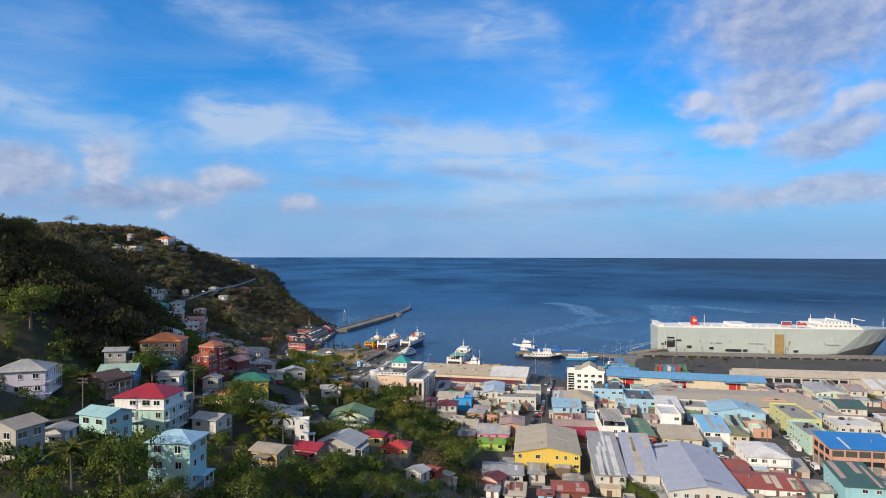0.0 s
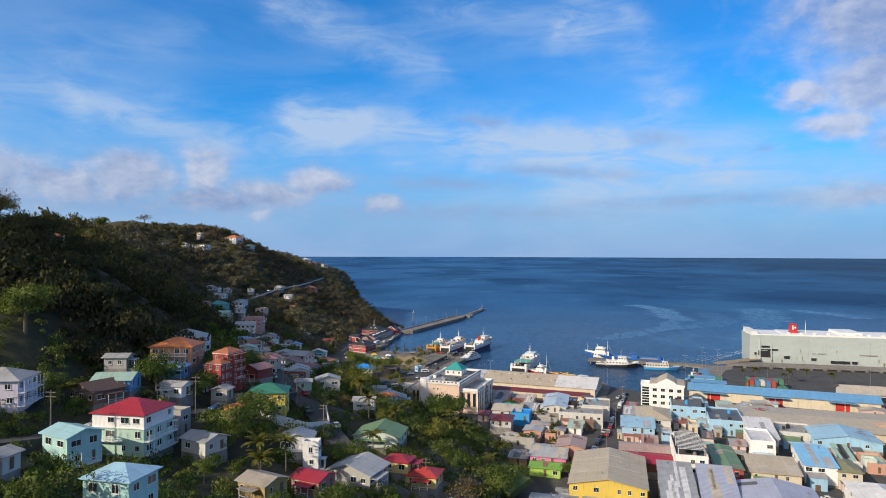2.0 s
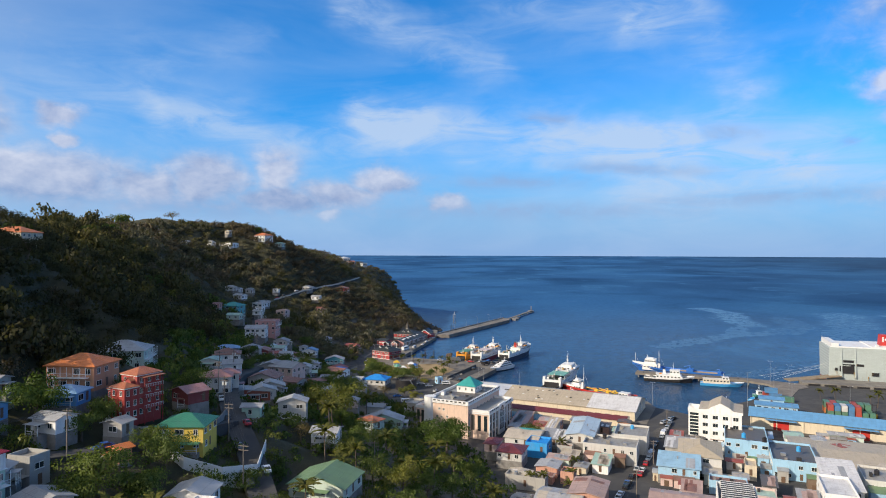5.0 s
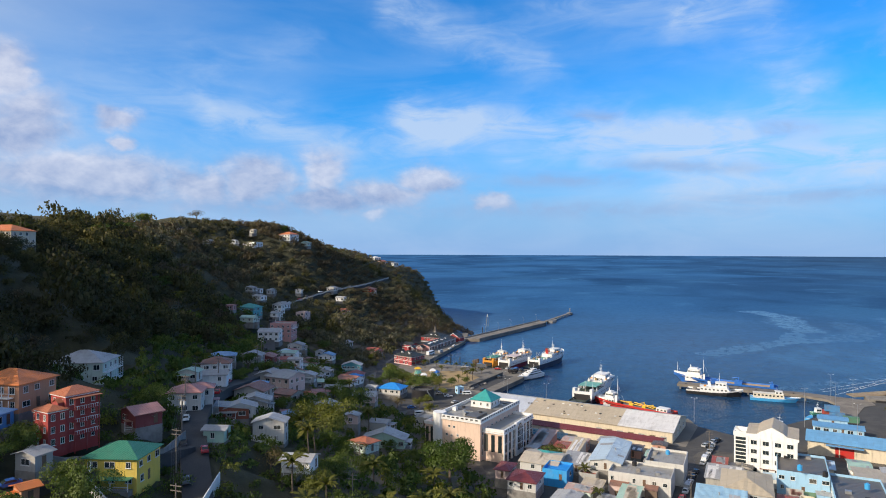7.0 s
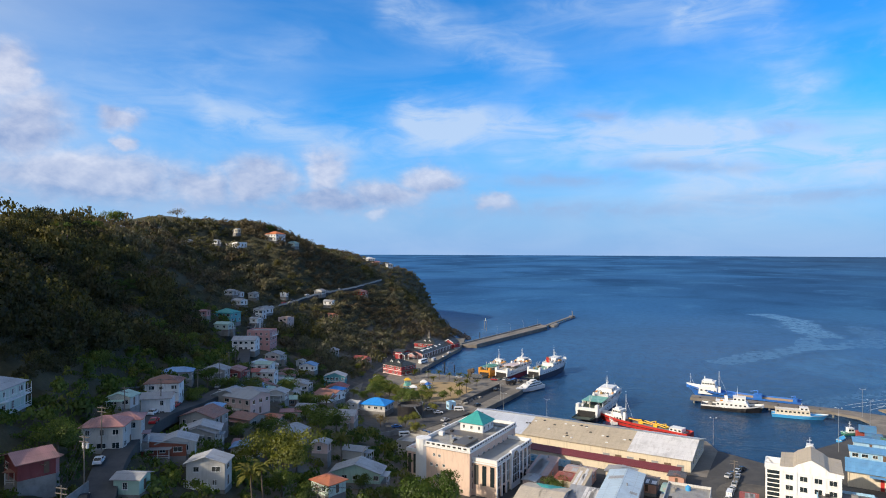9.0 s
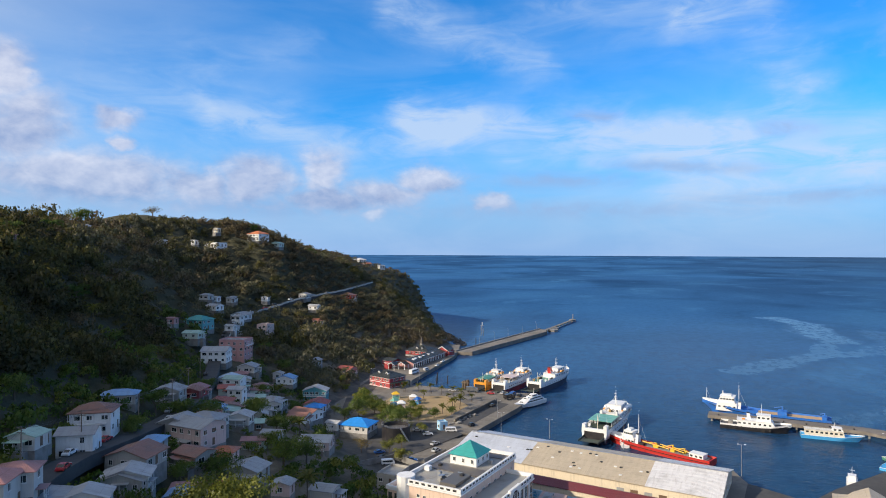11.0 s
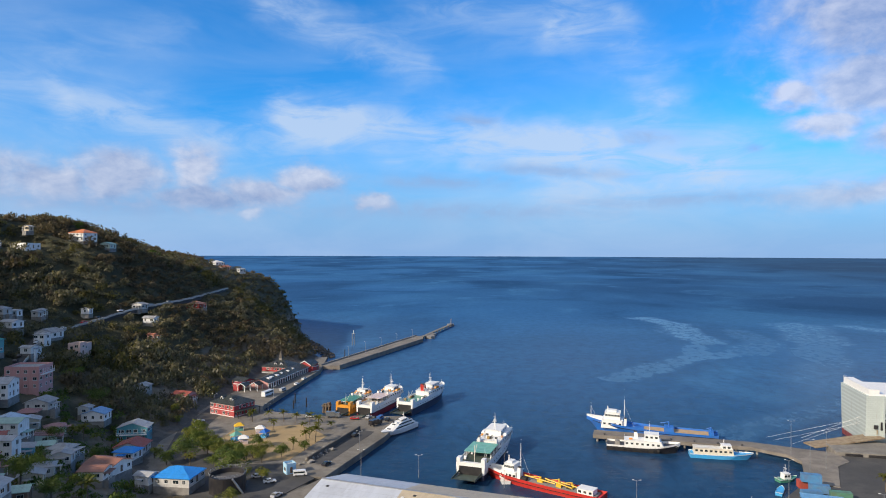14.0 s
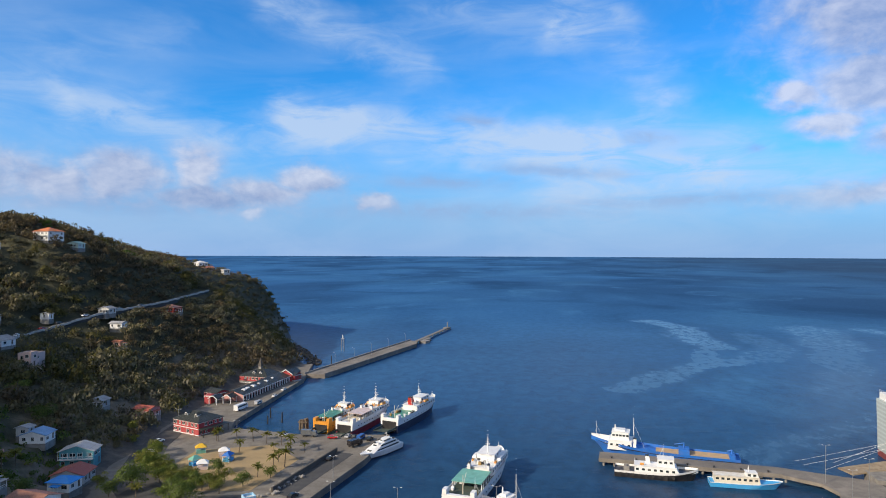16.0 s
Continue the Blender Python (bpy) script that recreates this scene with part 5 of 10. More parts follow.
house(-2.3, 191.4, 15.5, 49, 3.3, 4.1, 4.0, "gableL", "redbrown", "brickred", 1, "small red-roofed shed of the town", foot=10.3)
house(17.4, 206.4, 7.2, 52, 5.7, 7.1, 4.8, "gableR", "maroonroof", "pinkpale", 1, "cottage with a dark maroon roof", foot=2.4)
house(1.9, 195.6, 12.7, 56, 2.5, 3.1, 3.5, "shed", "tan", "cream", 1, "small tan-roofed shed of the town", foot=8.4)
house(-74.8, 127.5, 44.9, 91, 4.0, 4.9, 4.5, "gableR", "zinc", "greywhite", 1, "low grey house with verandas", foot=39.9)
house(28.8, 216.3, 6.4, -6, 5.4, 8.0, 4.0, "shed", "zinc", "greywhite", 1, "small grey shed in the yard", foot=2.4, name="building", category="building")
house(34.2, 200.8, 6.4, -8, 10.7, 9.0, 4.0, "gableR", "redbrown", "brickdark", 1, "shed with a red-brown roof", foot=2.4, name="building", category="building", pitch=0.2)
house(-69.3, 198.1, 41.6, 91, 3.8, 4.7, 5.0, "gableR", "zinc", "concrete", 1, "grey house beside the lane", foot=36.6)
house(-70.9, 229.7, 41.1, 108, 5.2, 6.3, 4.5, "gableR", "rustroof", "maroonpale", 1, "small rusty-roofed house beside the road", foot=36.6)
house(-84.1, 295.9, 32.1, 99, 8.7, 10.5, 5.0, "gableR", "rustroof", "concrete", 1, "house with a patched rusty roof", foot=25.5)
house(-96.3, 277.5, 41.2, 108, 4.7, 5.8, 4.5, "gableR", "mintroof", "greywhite", 1, "small house with a pale green roof", foot=36.1)
house(-99.9, 330.5, 30.1, 101, 7.8, 9.5, 5.0, "gableR", "zinc", "concrete", 1, "long grey house with a metal roof", foot=24.1)
house(-71.7, 322.7, 21.4, 96, 7.4, 9.1, 5.0, "gableR", "zinc", "concrete", 1, "dark grey house behind trees", foot=15.3)
house(-70.0, 175.3, 40.6, 88, 4.4, 5.3, 5.0, "flat", "greyflat", "concrete", 2, "unfinished concrete house shell", foot=35.6)
house(-70.3, 170.4, 40.5, 115, 4.2, 5.1, 5.0, "gableR", "zincpale", "greywhite", 1, "low house with a pale metal roof", foot=35.5)
house(-41.5, 187.7, 32.1, 102, 6.7, 7.9, 5.0, "gableR", "zincpale", "white", 2, "white house below the street", foot=27.1)
house(14.0, 261.7, 7.4, -8, 12.6, 15.0, 5.0, "gableR", "zincpale", "magenta", 1, "bright pink house with a pale metal roof", foot=2.4, name="building", category="building", pitch=0.2)
house(-118.5, 451.3, 6.7, 101, 8.8, 10.6, 4.0, "gableR", "redbrown", "greywhite", 1, "small house with a red metal roof near the quay road", foot=2.5)
house(-130.0, 375.9, 29.0, 106, 6.1, 7.4, 4.0, "gableR", "pinkroof", "red", 1, "red-fronted shop beside the hill street", foot=23.9)
house(-149.7, 429.5, 21.6, 116, 6.0, 11.4, 4.5, "gableR", "skypale", "greywhite", 1, "house with a pale blue roof beside the street", foot=17.0)


def red_house():
    """Tall house in stepped blocks, each with its own small tiled hip roof, and open balconies along one side."""
    t = thing("house", pose(-74.2, 205.6, 39.2, 0, 0, 76) @ Matrix.Scale(0.80, 4), "tall brick-red house with tiled hipped roofs, white window trims and balconies", "house")
    SITES.append((-74.2, 205.6, radians(76), 10.4, 7.0, 39.2))
    red, tile = WALLS["brickred"], ROOFS["terracotta"]
    for x0, y0, x1, y1, top in ((4.6, 1.6, 13.0, 8.6, 13.2), (0.0, 1.0, 4.6, 7.2, 10.2), (0.6, 7.2, 4.6, 9.2, 9.4)):
        w, d = x1 - x0, y1 - y0
        body = part("wall", Shape().box(0, 0, -1.5, w, d, top), red, t)
        body.location = (x0, y0, 0)
        roof = part("roof", roof_shape("hip", w, d, top, 0.50 * min(w, d) / 2, 0.4, 0.14), tile, t)
        roof.location = (x0, y0, 0)
        cornice = part("cornice", Shape().box(-0.2, -0.2, top - 0.45, w + 0.2, d + 0.2, top - 0.2), M_WHITE, t)
        cornice.location = (x0, y0, 0)
        for fl in range(int(top / 3.1)):
            z = top - 1.7 - 3.05 * fl
            for i in range(max(1, int(d / 2.4))):
                put_window(body, face_pose("left", w, d, d * (i + 0.5) / max(1, int(d / 2.4)), z), 1.0, 1.5)
            if y0 < 2:
                for i in range(max(1, int(w / 2.3))):
                    put_window(body, face_pose("front", w, d, w * (i + 0.5) / max(1, int(w / 2.3)), z), 1.0, 1.6)
    # gabled dormer over the front
    dormer = part("dormer", wall_shape("gableR", 1.6, 2.4, 10.2, 11.6, 0.9), red, t)
    dormer.location = (3.2, 2.6, 0)
    cap = part("dormer_roof", roof_shape("gableR", 1.6, 2.4, 11.6, 0.95, 0.25, 0.12), tile, t)
    cap.location = (3.2, 2.6, 0)
    # balconies with white posts on the street side
    for z in (3.2, 6.3, 9.4):
        base = part("balcony", Shape().box(6.0, 0.0, z - 0.2, 12.6, 1.6, z), red, t)
        rail = Shape().box(6.0, 0.02, z + 0.85, 12.6, 0.1, z + 0.95)
        for i in range(12):
            rail.box(6.05 + i * 0.59, 0.03, z, 6.12 + i * 0.59, 0.09, z + 0.85)
        part("railing", rail, M_WHITE, base)
    for a in (6.1, 9.2, 12.4):
        part("post", Shape().box(a - 0.09, 0.0, -1.5, a + 0.09, 0.18, 12.4), red, t)
    part("balcony_roof", Shape().prism([(5.6, -0.4), (13.0, -0.4), (13.0, 1.6), (5.6, 1.6)], 12.4, 12.55), tile, t)
    stairs = Shape()
    for i in range(8):
        stairs.box(-0.6 - 0.3 * (i + 1), 6.0, -1.5, -0.6 - 0.3 * i, 7.6, 1.4 - 0.18 * i)
    part("front_steps", stairs, M_WHITE, t)


red_house()

# the town's streets, kept clear of sheds
STREETS = (((26, 240), (34, 268)), ((34, 268), (45, 307)), ((45, 307), (57, 356)), ((57, 356), (68, 394)), ((127, 200), (138, 248)), ((138, 248), (147, 281)), ((147, 281), (162, 316)), ((86, 200), (97, 246)), ((97, 246), (130, 240)), ((162, 316), (240, 304)), ((52, 215), (60, 270)), ((150, 205), (190, 198)))


def near_street(x, y, gap=4.6):
    for (xa, ya), (xb, yb) in STREETS:
        d = Vector((xb - xa, yb - ya))
        k = max(0.0, min(1.0, ((x - xa) * d.x + (y - ya) * d.y) / d.length_squared))
        if math.hypot(x - xa - d.x * k, y - ya - d.y * k) < gap:
            return True
    return False


# ---- the close-packed back lots of the town: small stores and sheds that fill the blocks ----
def infill():
    rng = random.Random(44)
    taken = list(SITES)
    def free(x, y, m):
        for cx, cy, turn, w, d, _ in taken:
            c, s = math.cos(turn), math.sin(turn)
            u, v = (x - cx) * c + (y - cy) * s, (y - cy) * c - (x - cx) * s
            if -m < u < w + m and -m < v < d + m:
                return False
        return True

    made = 0
    t = radians(-10)
    for _ in range(12000):
        w, d = rng.choice((12, 9, 7, 6, 5, 4)) * rng.uniform(0.85, 1.1), rng.choice((13, 10, 8, 6, 5, 4)) * rng.uniform(0.85, 1.1)
        x, y = rng.uniform(-8, 235), rng.uniform(188, 368)
        if x < 2 and y < 296 or ground_z(x, y) > 3.2:
            continue
        pts = [(x + a * w * math.cos(t) - b * d * math.sin(t), y + a * w * math.sin(t) + b * d * math.cos(t)) for a in (0, 0.5, 1) for b in (0, 0.5, 1)]
        if any(near_street(*p) or not free(*p, 0.5) for p in pts):
            continue
        h = rng.uniform(2.6, 4.6)
        roof = rng.choice(("zinc", "zinc", "zincpale", "zincpale", "tan", "tanpale", "rustroof", "redbrown", "greyflat", "greyflat", "pinktan", "skypale", "mintroof", "white", "darkroof"))
        wall = rng.choice(("greywhite", "greywhite", "white", "concrete", "cream", "pinkpale", "mintpale", "salmon", "skywall"))
        kind = rng.choice(("gableR", "gableL", "shed", "shed", "flat"))
        house(x, y, 2.4 + h, -10, w, d, h, kind, roof, wall, 1, f"small {'flat-roofed' if kind == 'flat' else 'metal-roofed'} town store in a packed block", foot=2.4, name="building", category="building", pitch=0.16 if kind != "flat" else None, sides="f", spacing=7.5)
        taken.append(SITES[-1])
        made += 1
        if made >= 150:
            break


infill()


def lean_tos():
    """Sheds and awnings built against the fronts and sides of the town's stores."""
    rng = random.Random(8)
    taken = list(SITES)
    roofs, walls = ("zinc", "zincpale", "rustroof", "redbrown", "tanpale", "darkroof", "greyflat", "pinktan", "skypale", "greenroof2"), ("concrete", "greywhite", "cream", "woodwall", "pinkpale", "skywall")
    made = 0
    for x, y, turn, w, d, top, z0 in BUILDINGS:
        if not (25 < x < 215 and 190 < y < 372):
            continue
        c, s = math.cos(radians(turn)), math.sin(radians(turn))
        for face, length in (("front", w), ("left", d)):
            a = rng.uniform(0, 1.5)
            while a < length - 2.5 and made < 84:
                wide, deep, h = min(rng.uniform(3, 7.5), length - a), rng.uniform(1.6, 5.0), rng.uniform(2.3, max(2.5, min(4.6, top * 0.7)))
                if rng.random() < 0.2:
                    a += wide
                    continue
                u, v = (a, -deep - 0.06) if face == "front" else (-deep - 0.06, a)
                ww, dd = (wide, deep) if face == "front" else (deep, wide)
                pts = [(x + (u + i * ww) * c - (v + j * dd) * s, y + (u + i * ww) * s + (v + j * dd) * c) for i in (0, 0.5, 1) for j in (0, 0.5, 1)]
                blocked = any(near_street(*p, 3.8) for p in pts)
                for cx, cy, tt, tw, td, _ in taken:
                    cc, ss = math.cos(tt), math.sin(tt)
                    for px, py in pts:
                        uu, vv = (px - cx) * cc + (py - cy) * ss, (py - cy) * cc - (px - cx) * ss
                        if 0.0 < uu < tw and 0.0 < vv < td:
                            blocked = True
                            break
                    if blocked:
                        break
                if not blocked:
                    ox, oy = x + u * c - v * s, y + u * s + v * c
                    t = thing("shed", pose(ox, oy, z0, 0, 0, turn), "weathered lean-to shed with a metal roof against a store", "shed", "town lean-to sheds")
                    if face == "front":
                        part("wall", wall_shape("shed", ww, dd, -0.6, h, 0.12 * dd), WALLS[rng.choice(walls)], t)
                        part("roof", roof_shape("shed", ww, dd - 0.3, h, 0.12 * dd, 0.25, 0.1), ROOFS[rng.choice(roofs)], t)
                    else:
                        part("wall", wall_shape("gableR", ww, dd, -0.6, h, 0.1 * dd), WALLS[rng.choice(walls)], t)
                        part("roof", roof_shape("gableR", ww - 0.3, dd, h, 0.1 * dd, 0.25, 0.1), ROOFS[rng.choice(roofs)], t)
                    part("doorway", Shape().box(ww * 0.3, -0.05, 0.0, ww * 0.3 + min(1.6, ww * 0.4), -0.003, 2.0), M_DOOR, t)
                    taken.append((ox, oy, radians(turn), ww, dd, z0))
                    SITES.append(taken[-1])
                    made += 1
                a += wide + rng.choice((0.0, 0.0, 0.4, 2.0))


lean_tos()

# ---- paint for the harbour ----
def paint(name, colour, rough=0.45, stain=0.22):
    return plain_material(name, colour, rough, 0.0, stain, 0.5, 8.0, 0.1, (0.17, 0.10, 0.06))


P_HULLGREY = hull_material("hull_grey", (0.46, 0.52, 0.51), 0.75)
P_RUST = plain_material("rusty_yellow_steel", (0.38, 0.26, 0.10), 0.7, 0, 0.5, 0.7, 6.0, 0.3, (0.16, 0.07, 0.03))
P_RED, P_MAROON, P_ORANGE = paint("red_paint", (0.52, 0.03, 0.025)), paint("maroon_paint", (0.20, 0.015, 0.04)), paint("orange_paint", (0.72, 0.30, 0.03))
P_BLUE, P_SKY, P_NAVY = paint("blue_paint", (0.02, 0.15, 0.52)), paint("light_blue_paint", (0.05, 0.36, 0.72)), paint("navy_paint", (0.015, 0.03, 0.07))
P_GREEN, P_DECKG, P_YELLOW = paint("green_paint", (0.05, 0.24, 0.17)), paint("pale_green_deck", (0.16, 0.42, 0.33)), paint("yellow_paint", (0.75, 0.46, 0.03))
P_TAN, P_RAMP = paint("sand_deck", (0.48, 0.33, 0.18), 0.8), paint("dark_ramp_steel", (0.055, 0.085, 0.07), 0.8)
P_PINKD = paint("pale_pink_deck", (0.62, 0.50, 0.47))
P_RAMPTAN = plain_material("rusty_ramp_plate", (0.30, 0.24, 0.16), 0.8, 0, 0.6, 0.5, 5.0, 0.3, (0.12, 0.06, 0.03))
P_CREAM = paint("cream_paint", (0.72, 0.66, 0.54))


# ---- vessels ----
def hull_band(length, beam, z0, z1, sheer=0.0, bow=0.3, rake=0.07, depth=None, cap=True, stern=1.0, tumble=1.0):
    """A band of a ship's side between two heights. x runs from the stern (0) to the bow (length); depth: the height of the deck."""
    depth = depth or z1
    s = Shape()
    us = [0, 0.06, 0.2, 0.4, 0.55, 0.64, 0.72, 0.79, 0.85, 0.9, 0.94, 0.97, 0.99, 1.0]

    def half(u, k):
        fine = bow * (1.15 - 0.35 * k)
        w = 1.0 if u < 1 - fine else max(0.0, (1 - u) / fine) ** 0.62
        w *= stern + (1 - stern) * min(1.0, u / 0.15)
        return beam / 2 * w * (0.90 + 0.10 * k)

    def at(u, z, side):
        k = min(1.0, max(0.0, z / depth))
        x = length * (u * (1 - rake * (1 - k)))
        lift = sheer * k * max(0.0, (u - 0.35) / 0.65) ** 2
        return (x, side * half(u, k), z + lift)

    for u, v in zip(us, us[1:]):
        for side in (1, -1):
            q = [at(u, z0, side), at(v, z0, side), at(v, z1, side), at(u, z1, side)]
            s.poly(q if side < 0 else q[::-1])
        if cap:
            s.poly([at(u, z1, -1), at(v, z1, -1), at(v, z1, 1), at(u, z1, 1)])
    s.poly([at(0, z0, 1), at(0, z0, -1), at(0, z1, -1), at(0, z1, 1)])
    return s


def bow_band(length, beam, z0, z1, sheer, start):
    """The raised forward part of a ship's side, from a share of its length to the bow."""
    s = Shape()
    us = [start + (1 - start) * k for k in (0, 0.25, 0.5, 0.7, 0.85, 0.95, 1.0)]

    def at(u, z, side):
        w = 1.0 if u < 0.68 else max(0.0, (1 - u) / 0.34 / 0.94) ** 0.62
        return (length * u, side * beam / 2 * min(1.0, w) * 1.012, z + sheer * max(0.0, (u - 0.35) / 0.65) ** 2)
    for u, v in zip(us, us[1:]):
        for side in (1, -1):
            q = [at(u, z0, side), at(v, z0, side), at(v, z1, side), at(u, z1, side)]
            s.poly(q if side < 0 else q[::-1])
            s.poly([(a, b * 0.97, c) for a, b, c in (q[::-1] if side < 0 else q)])
        s.poly([at(u, z0, -1), at(v, z0, -1), at(v, z0, 1), at(u, z0, 1)])
    return s


def cabin(parent, name, x0, y0, z0, x1, y1, z1, mat, windows=0, wz=0.55, label="", rake=0.0):
    """A deckhouse block with a row of window panes round it."""
    s = Shape()
    ring = [(x0, y0), (x1, y0), (x1, y1), (x0, y1)]
    top = [(x0 + rake * 0.3, y0), (x1 - rake, y0), (x1 - rake, y1), (x0 + rake * 0.3, y1)]
    s.prism(ring, z0, z1, top)
    s.box(x0 - 0.15, y0 - 0.15, z1, x1 - rake + 0.15, y1 + 0.15, z1 + 0.12)
    ob = part(name, s, mat, parent, label)
    zc = z0 + (z1 - z0) * wz
    for i in range(windows):
        x = x0 + (x1 - x0 - rake) * (i + 0.5) / windows
        w = min(0.5, (x1 - x0) / windows * 0.34)
        for y, o in ((y0, -0.03), (y1, 0.0)):
            part("pane", Shape().box(x - w, y + o, zc - 0.38, x + w, y + o + 0.03, zc + 0.38), M_GLASS, ob)
    if windows:
        k = max(2, int((y1 - y0) / 1.5))
        for i in range(k):
            y = y0 + (y1 - y0) * (i + 0.5) / k
            f = rake * (zc - z0) / (z1 - z0)
            part("pane", Shape().box(x1 - f - 0.01, y - 0.42, zc - 0.36, x1 - f + 0.04, y + 0.42, zc + 0.36), M_GLASS, ob)
    return ob


def mast(parent, x, y, z, h, arms=2, mat=None, r=0.11):
    s = Shape().beam((x, y, z), (x, y, z + h), r, 6, r * 0.45)
    for i in range(arms):
        zz = z + h * (0.55 + 0.28 * i)
        s.beam((x, y - 0.9 + 0.25 * i, zz), (x, y + 0.9 - 0.25 * i, zz), 0.06, 5)
    s.beam((x, y, z + h * 0.8), (x - h * 0.35, y, z), 0.03, 4)
    return part("mast", s, mat or M_WHITE, parent)


def railing(parent, pts, z, mat=None, h=1.0, step=1.6):
    s = Shape()
    for (xa, ya), (xb, yb) in zip(pts, pts[1:]):
        k = max(1, int(math.hypot(xb - xa, yb - ya) / step))
        for i in range(k + 1):
            x, y = xa + (xb - xa) * i / k, ya + (yb - ya) * i / k
            s.beam((x, y, z), (x, y, z + h), 0.03, 4)
        for zz in (h, h * 0.55):
            s.beam((xa, ya, z + zz), (xb, yb, z + zz), 0.03, 4)
    return part("railing", s, mat or M_WHITE, parent)


def funnel(parent, x, y, z, w, d, h, mat, lean=0.5):
    s = Shape().prism([(x - w / 2, y - d / 2), (x + w / 2, y - d / 2), (x + w / 2, y + d / 2), (x - w / 2, y + d / 2)], z, z + h,
                      [(x - w / 2 - lean, y - d / 2.4), (x + w / 3 - lean, y - d / 2.4), (x + w / 3 - lean, y + d / 2.4), (x - w / 2 - lean, y + d / 2.4)])
    ob = part("funnel", s, mat, parent)
    part("funnel_cap", Shape().box(x - w / 2 - lean, y - d / 2.6, z + h, x + w / 3 - lean, y + d / 2.6, z + h + 0.4), M_BLACK, ob)
    return ob


def stripe(parent, name, x0, x1, y, z0, z1, mat, out=0.03):
    """A painted or recessed panel on a ship's flat side."""
    return part(name, Shape().box(x0, y - out, z0, x1, y + 0.01, z1), mat, parent)


def car_carrier():
    L, B = 180.0, 29.0
    t = thing("car_carrier", pose(168.5, 505, 0, 0, 0, -7.0) @ pose(0, B / 2, 0), "huge pale grey car carrier ship moored at the quay", "ship")
    hull = part("hull", hull_band(L, B, 2.4, 22.8, 0.6, 0.20, 0.10, 22.8), P_HULLGREY, t)
    part("boot_topping", hull_band(L, B, -1.0, 2.4, 0.0, 0.22, 0.10, 22.8, cap=False), paint("boot_red", (0.20, 0.045, 0.04)), t, "dark red boot topping")
    up = Shape()
    up.box(1, -B / 2 + 0.4, 22.8, 5, B / 2 - 0.4, 25.4).box(5, -B / 2 + 0.4, 22.8, 22, B / 2 - 0.4, 23.5).box(22, -B / 2 + 0.4, 22.8, 98, B / 2 - 0.4, 24.0)
    up.box(57, -B / 2 + 3, 24.0, 71, B / 2 - 3, 25.8).box(98, -B / 2 + 0.4, 22.8, 116, B / 2 - 0.4, 23.4)
    part("upper_deck", up, M_WHITE, t, "white weather deck housing")
    f = part("funnel", Shape().prism([(28, -7), (32.4, -7), (32.4, 0), (28, 0)], 24.0, 30.4, [(28.4, -6.6), (31.6, -6.6), (31.6, -0.6), (28.4, -0.6)]), P_RED, t, "red funnel with a white emblem")
    em = Shape().box(28.9, -7.02, 26.4, 29.7, -6.5, 29.2).box(30.2, -7.02, 27.2, 31.2, -6.5, 28.4)
    part("emblem", em, M_WHITE, f)
    mast(t, 38, -4, 24.0, 8, 3, r=0.2)
    for x in (128, 147):
        part("deck_crane", Shape().beam((x, -5, 26.4), (x, -5, 31.0), 0.5, 8, 0.35).beam((x, -5, 30.6), (x + 8.5, -7, 29.2), 0.28, 6).beam((x, -5, 31.0), (x + 5, -6, 30.0), 0.1, 4), M_WHITE, t)
    for i in range(9):
        x = 24 + i * 8.3
        part("deck_vent", Shape().box(x, -B / 2 + 1.2, 24.0, x + 1.6, -B / 2 + 2.8, 25.2), M_WHITE, t)
    cabin(t, "bridge", 116, -B / 2 + 1, 22.8, 152, B / 2 - 1, 26.4, M_WHITE, 9, 0.72, "white bridge and crew deckhouse", 5.0)
    cabin(t, "deckhouse", 122, -B / 2 + 3, 26.5, 142, B / 2 - 3, 28.6, M_WHITE, 8)
    for x in (93, 104):
        part("lifeboat", Shape().prism([(x, -13.6), (x + 7, -13.6), (x + 8, -12.2), (x + 7, -10.8), (x, -10.8), (x - 0.6, -12.2)], 25.6, 27.2, [(x + 1, -13.2), (x + 6, -13.2), (x + 6.6, -12.2), (x + 6, -11.2), (x + 1, -11.2), (x + 0.4, -12.2)]), P_RED, t)
        part("davit", Shape().beam((x, -12, 22.8), (x, -12, 28.4), 0.2).beam((x + 7, -12, 22.8), (x + 7, -12, 28.4), 0.2).beam((x, -12, 28.4), (x + 7, -12, 28.4), 0.2), M_WHITE, t)
    mast(t, 119, 0, 26.4, 7, 3, r=0.25), mast(t, 137, 0, 28.6, 5, 3, r=0.22), mast(t, 172, 0, 23.4, 7, 2, r=0.2)
    railing(t, [(22, -B / 2 + 0.5), (98, -B / 2 + 0.5)], 24.0, step=4.0), railing(t, [(1, -B / 2 + 0.5), (1, B / 2 - 0.5)], 25.4, step=3.0)
    y = -B / 2 * 1.0
    # openings, doors and the side ramp
    for x0, x1, z0, z1 in ((5.5, 11, 8.6, 12.0), (12.5, 18, 12.0, 13.4), (22, 25.5, 6.8, 8.8), (39, 42, 6.2, 8.0), (51, 62.5, 4.8, 6.6), (64, 67, 4.8, 6.6), (101, 104, 5, 6.6)):
        part("side_opening", Shape().box(x0, y + 0.45, z0, x1, y + 1.25, z1), M_BLACK, hull)
        part("opening_rim", Shape().box(x0 - 0.3, y + 0.3, z1, x1 + 0.3, y + 1.2, z1 + 0.35), P_HULLGREY, hull)
    part("side_ramp", Shape().box(87, y - 0.1, 3.0, 93.4, y + 1.3, 18.6), P_RUST, hull, "rusty yellow folded side ramp")
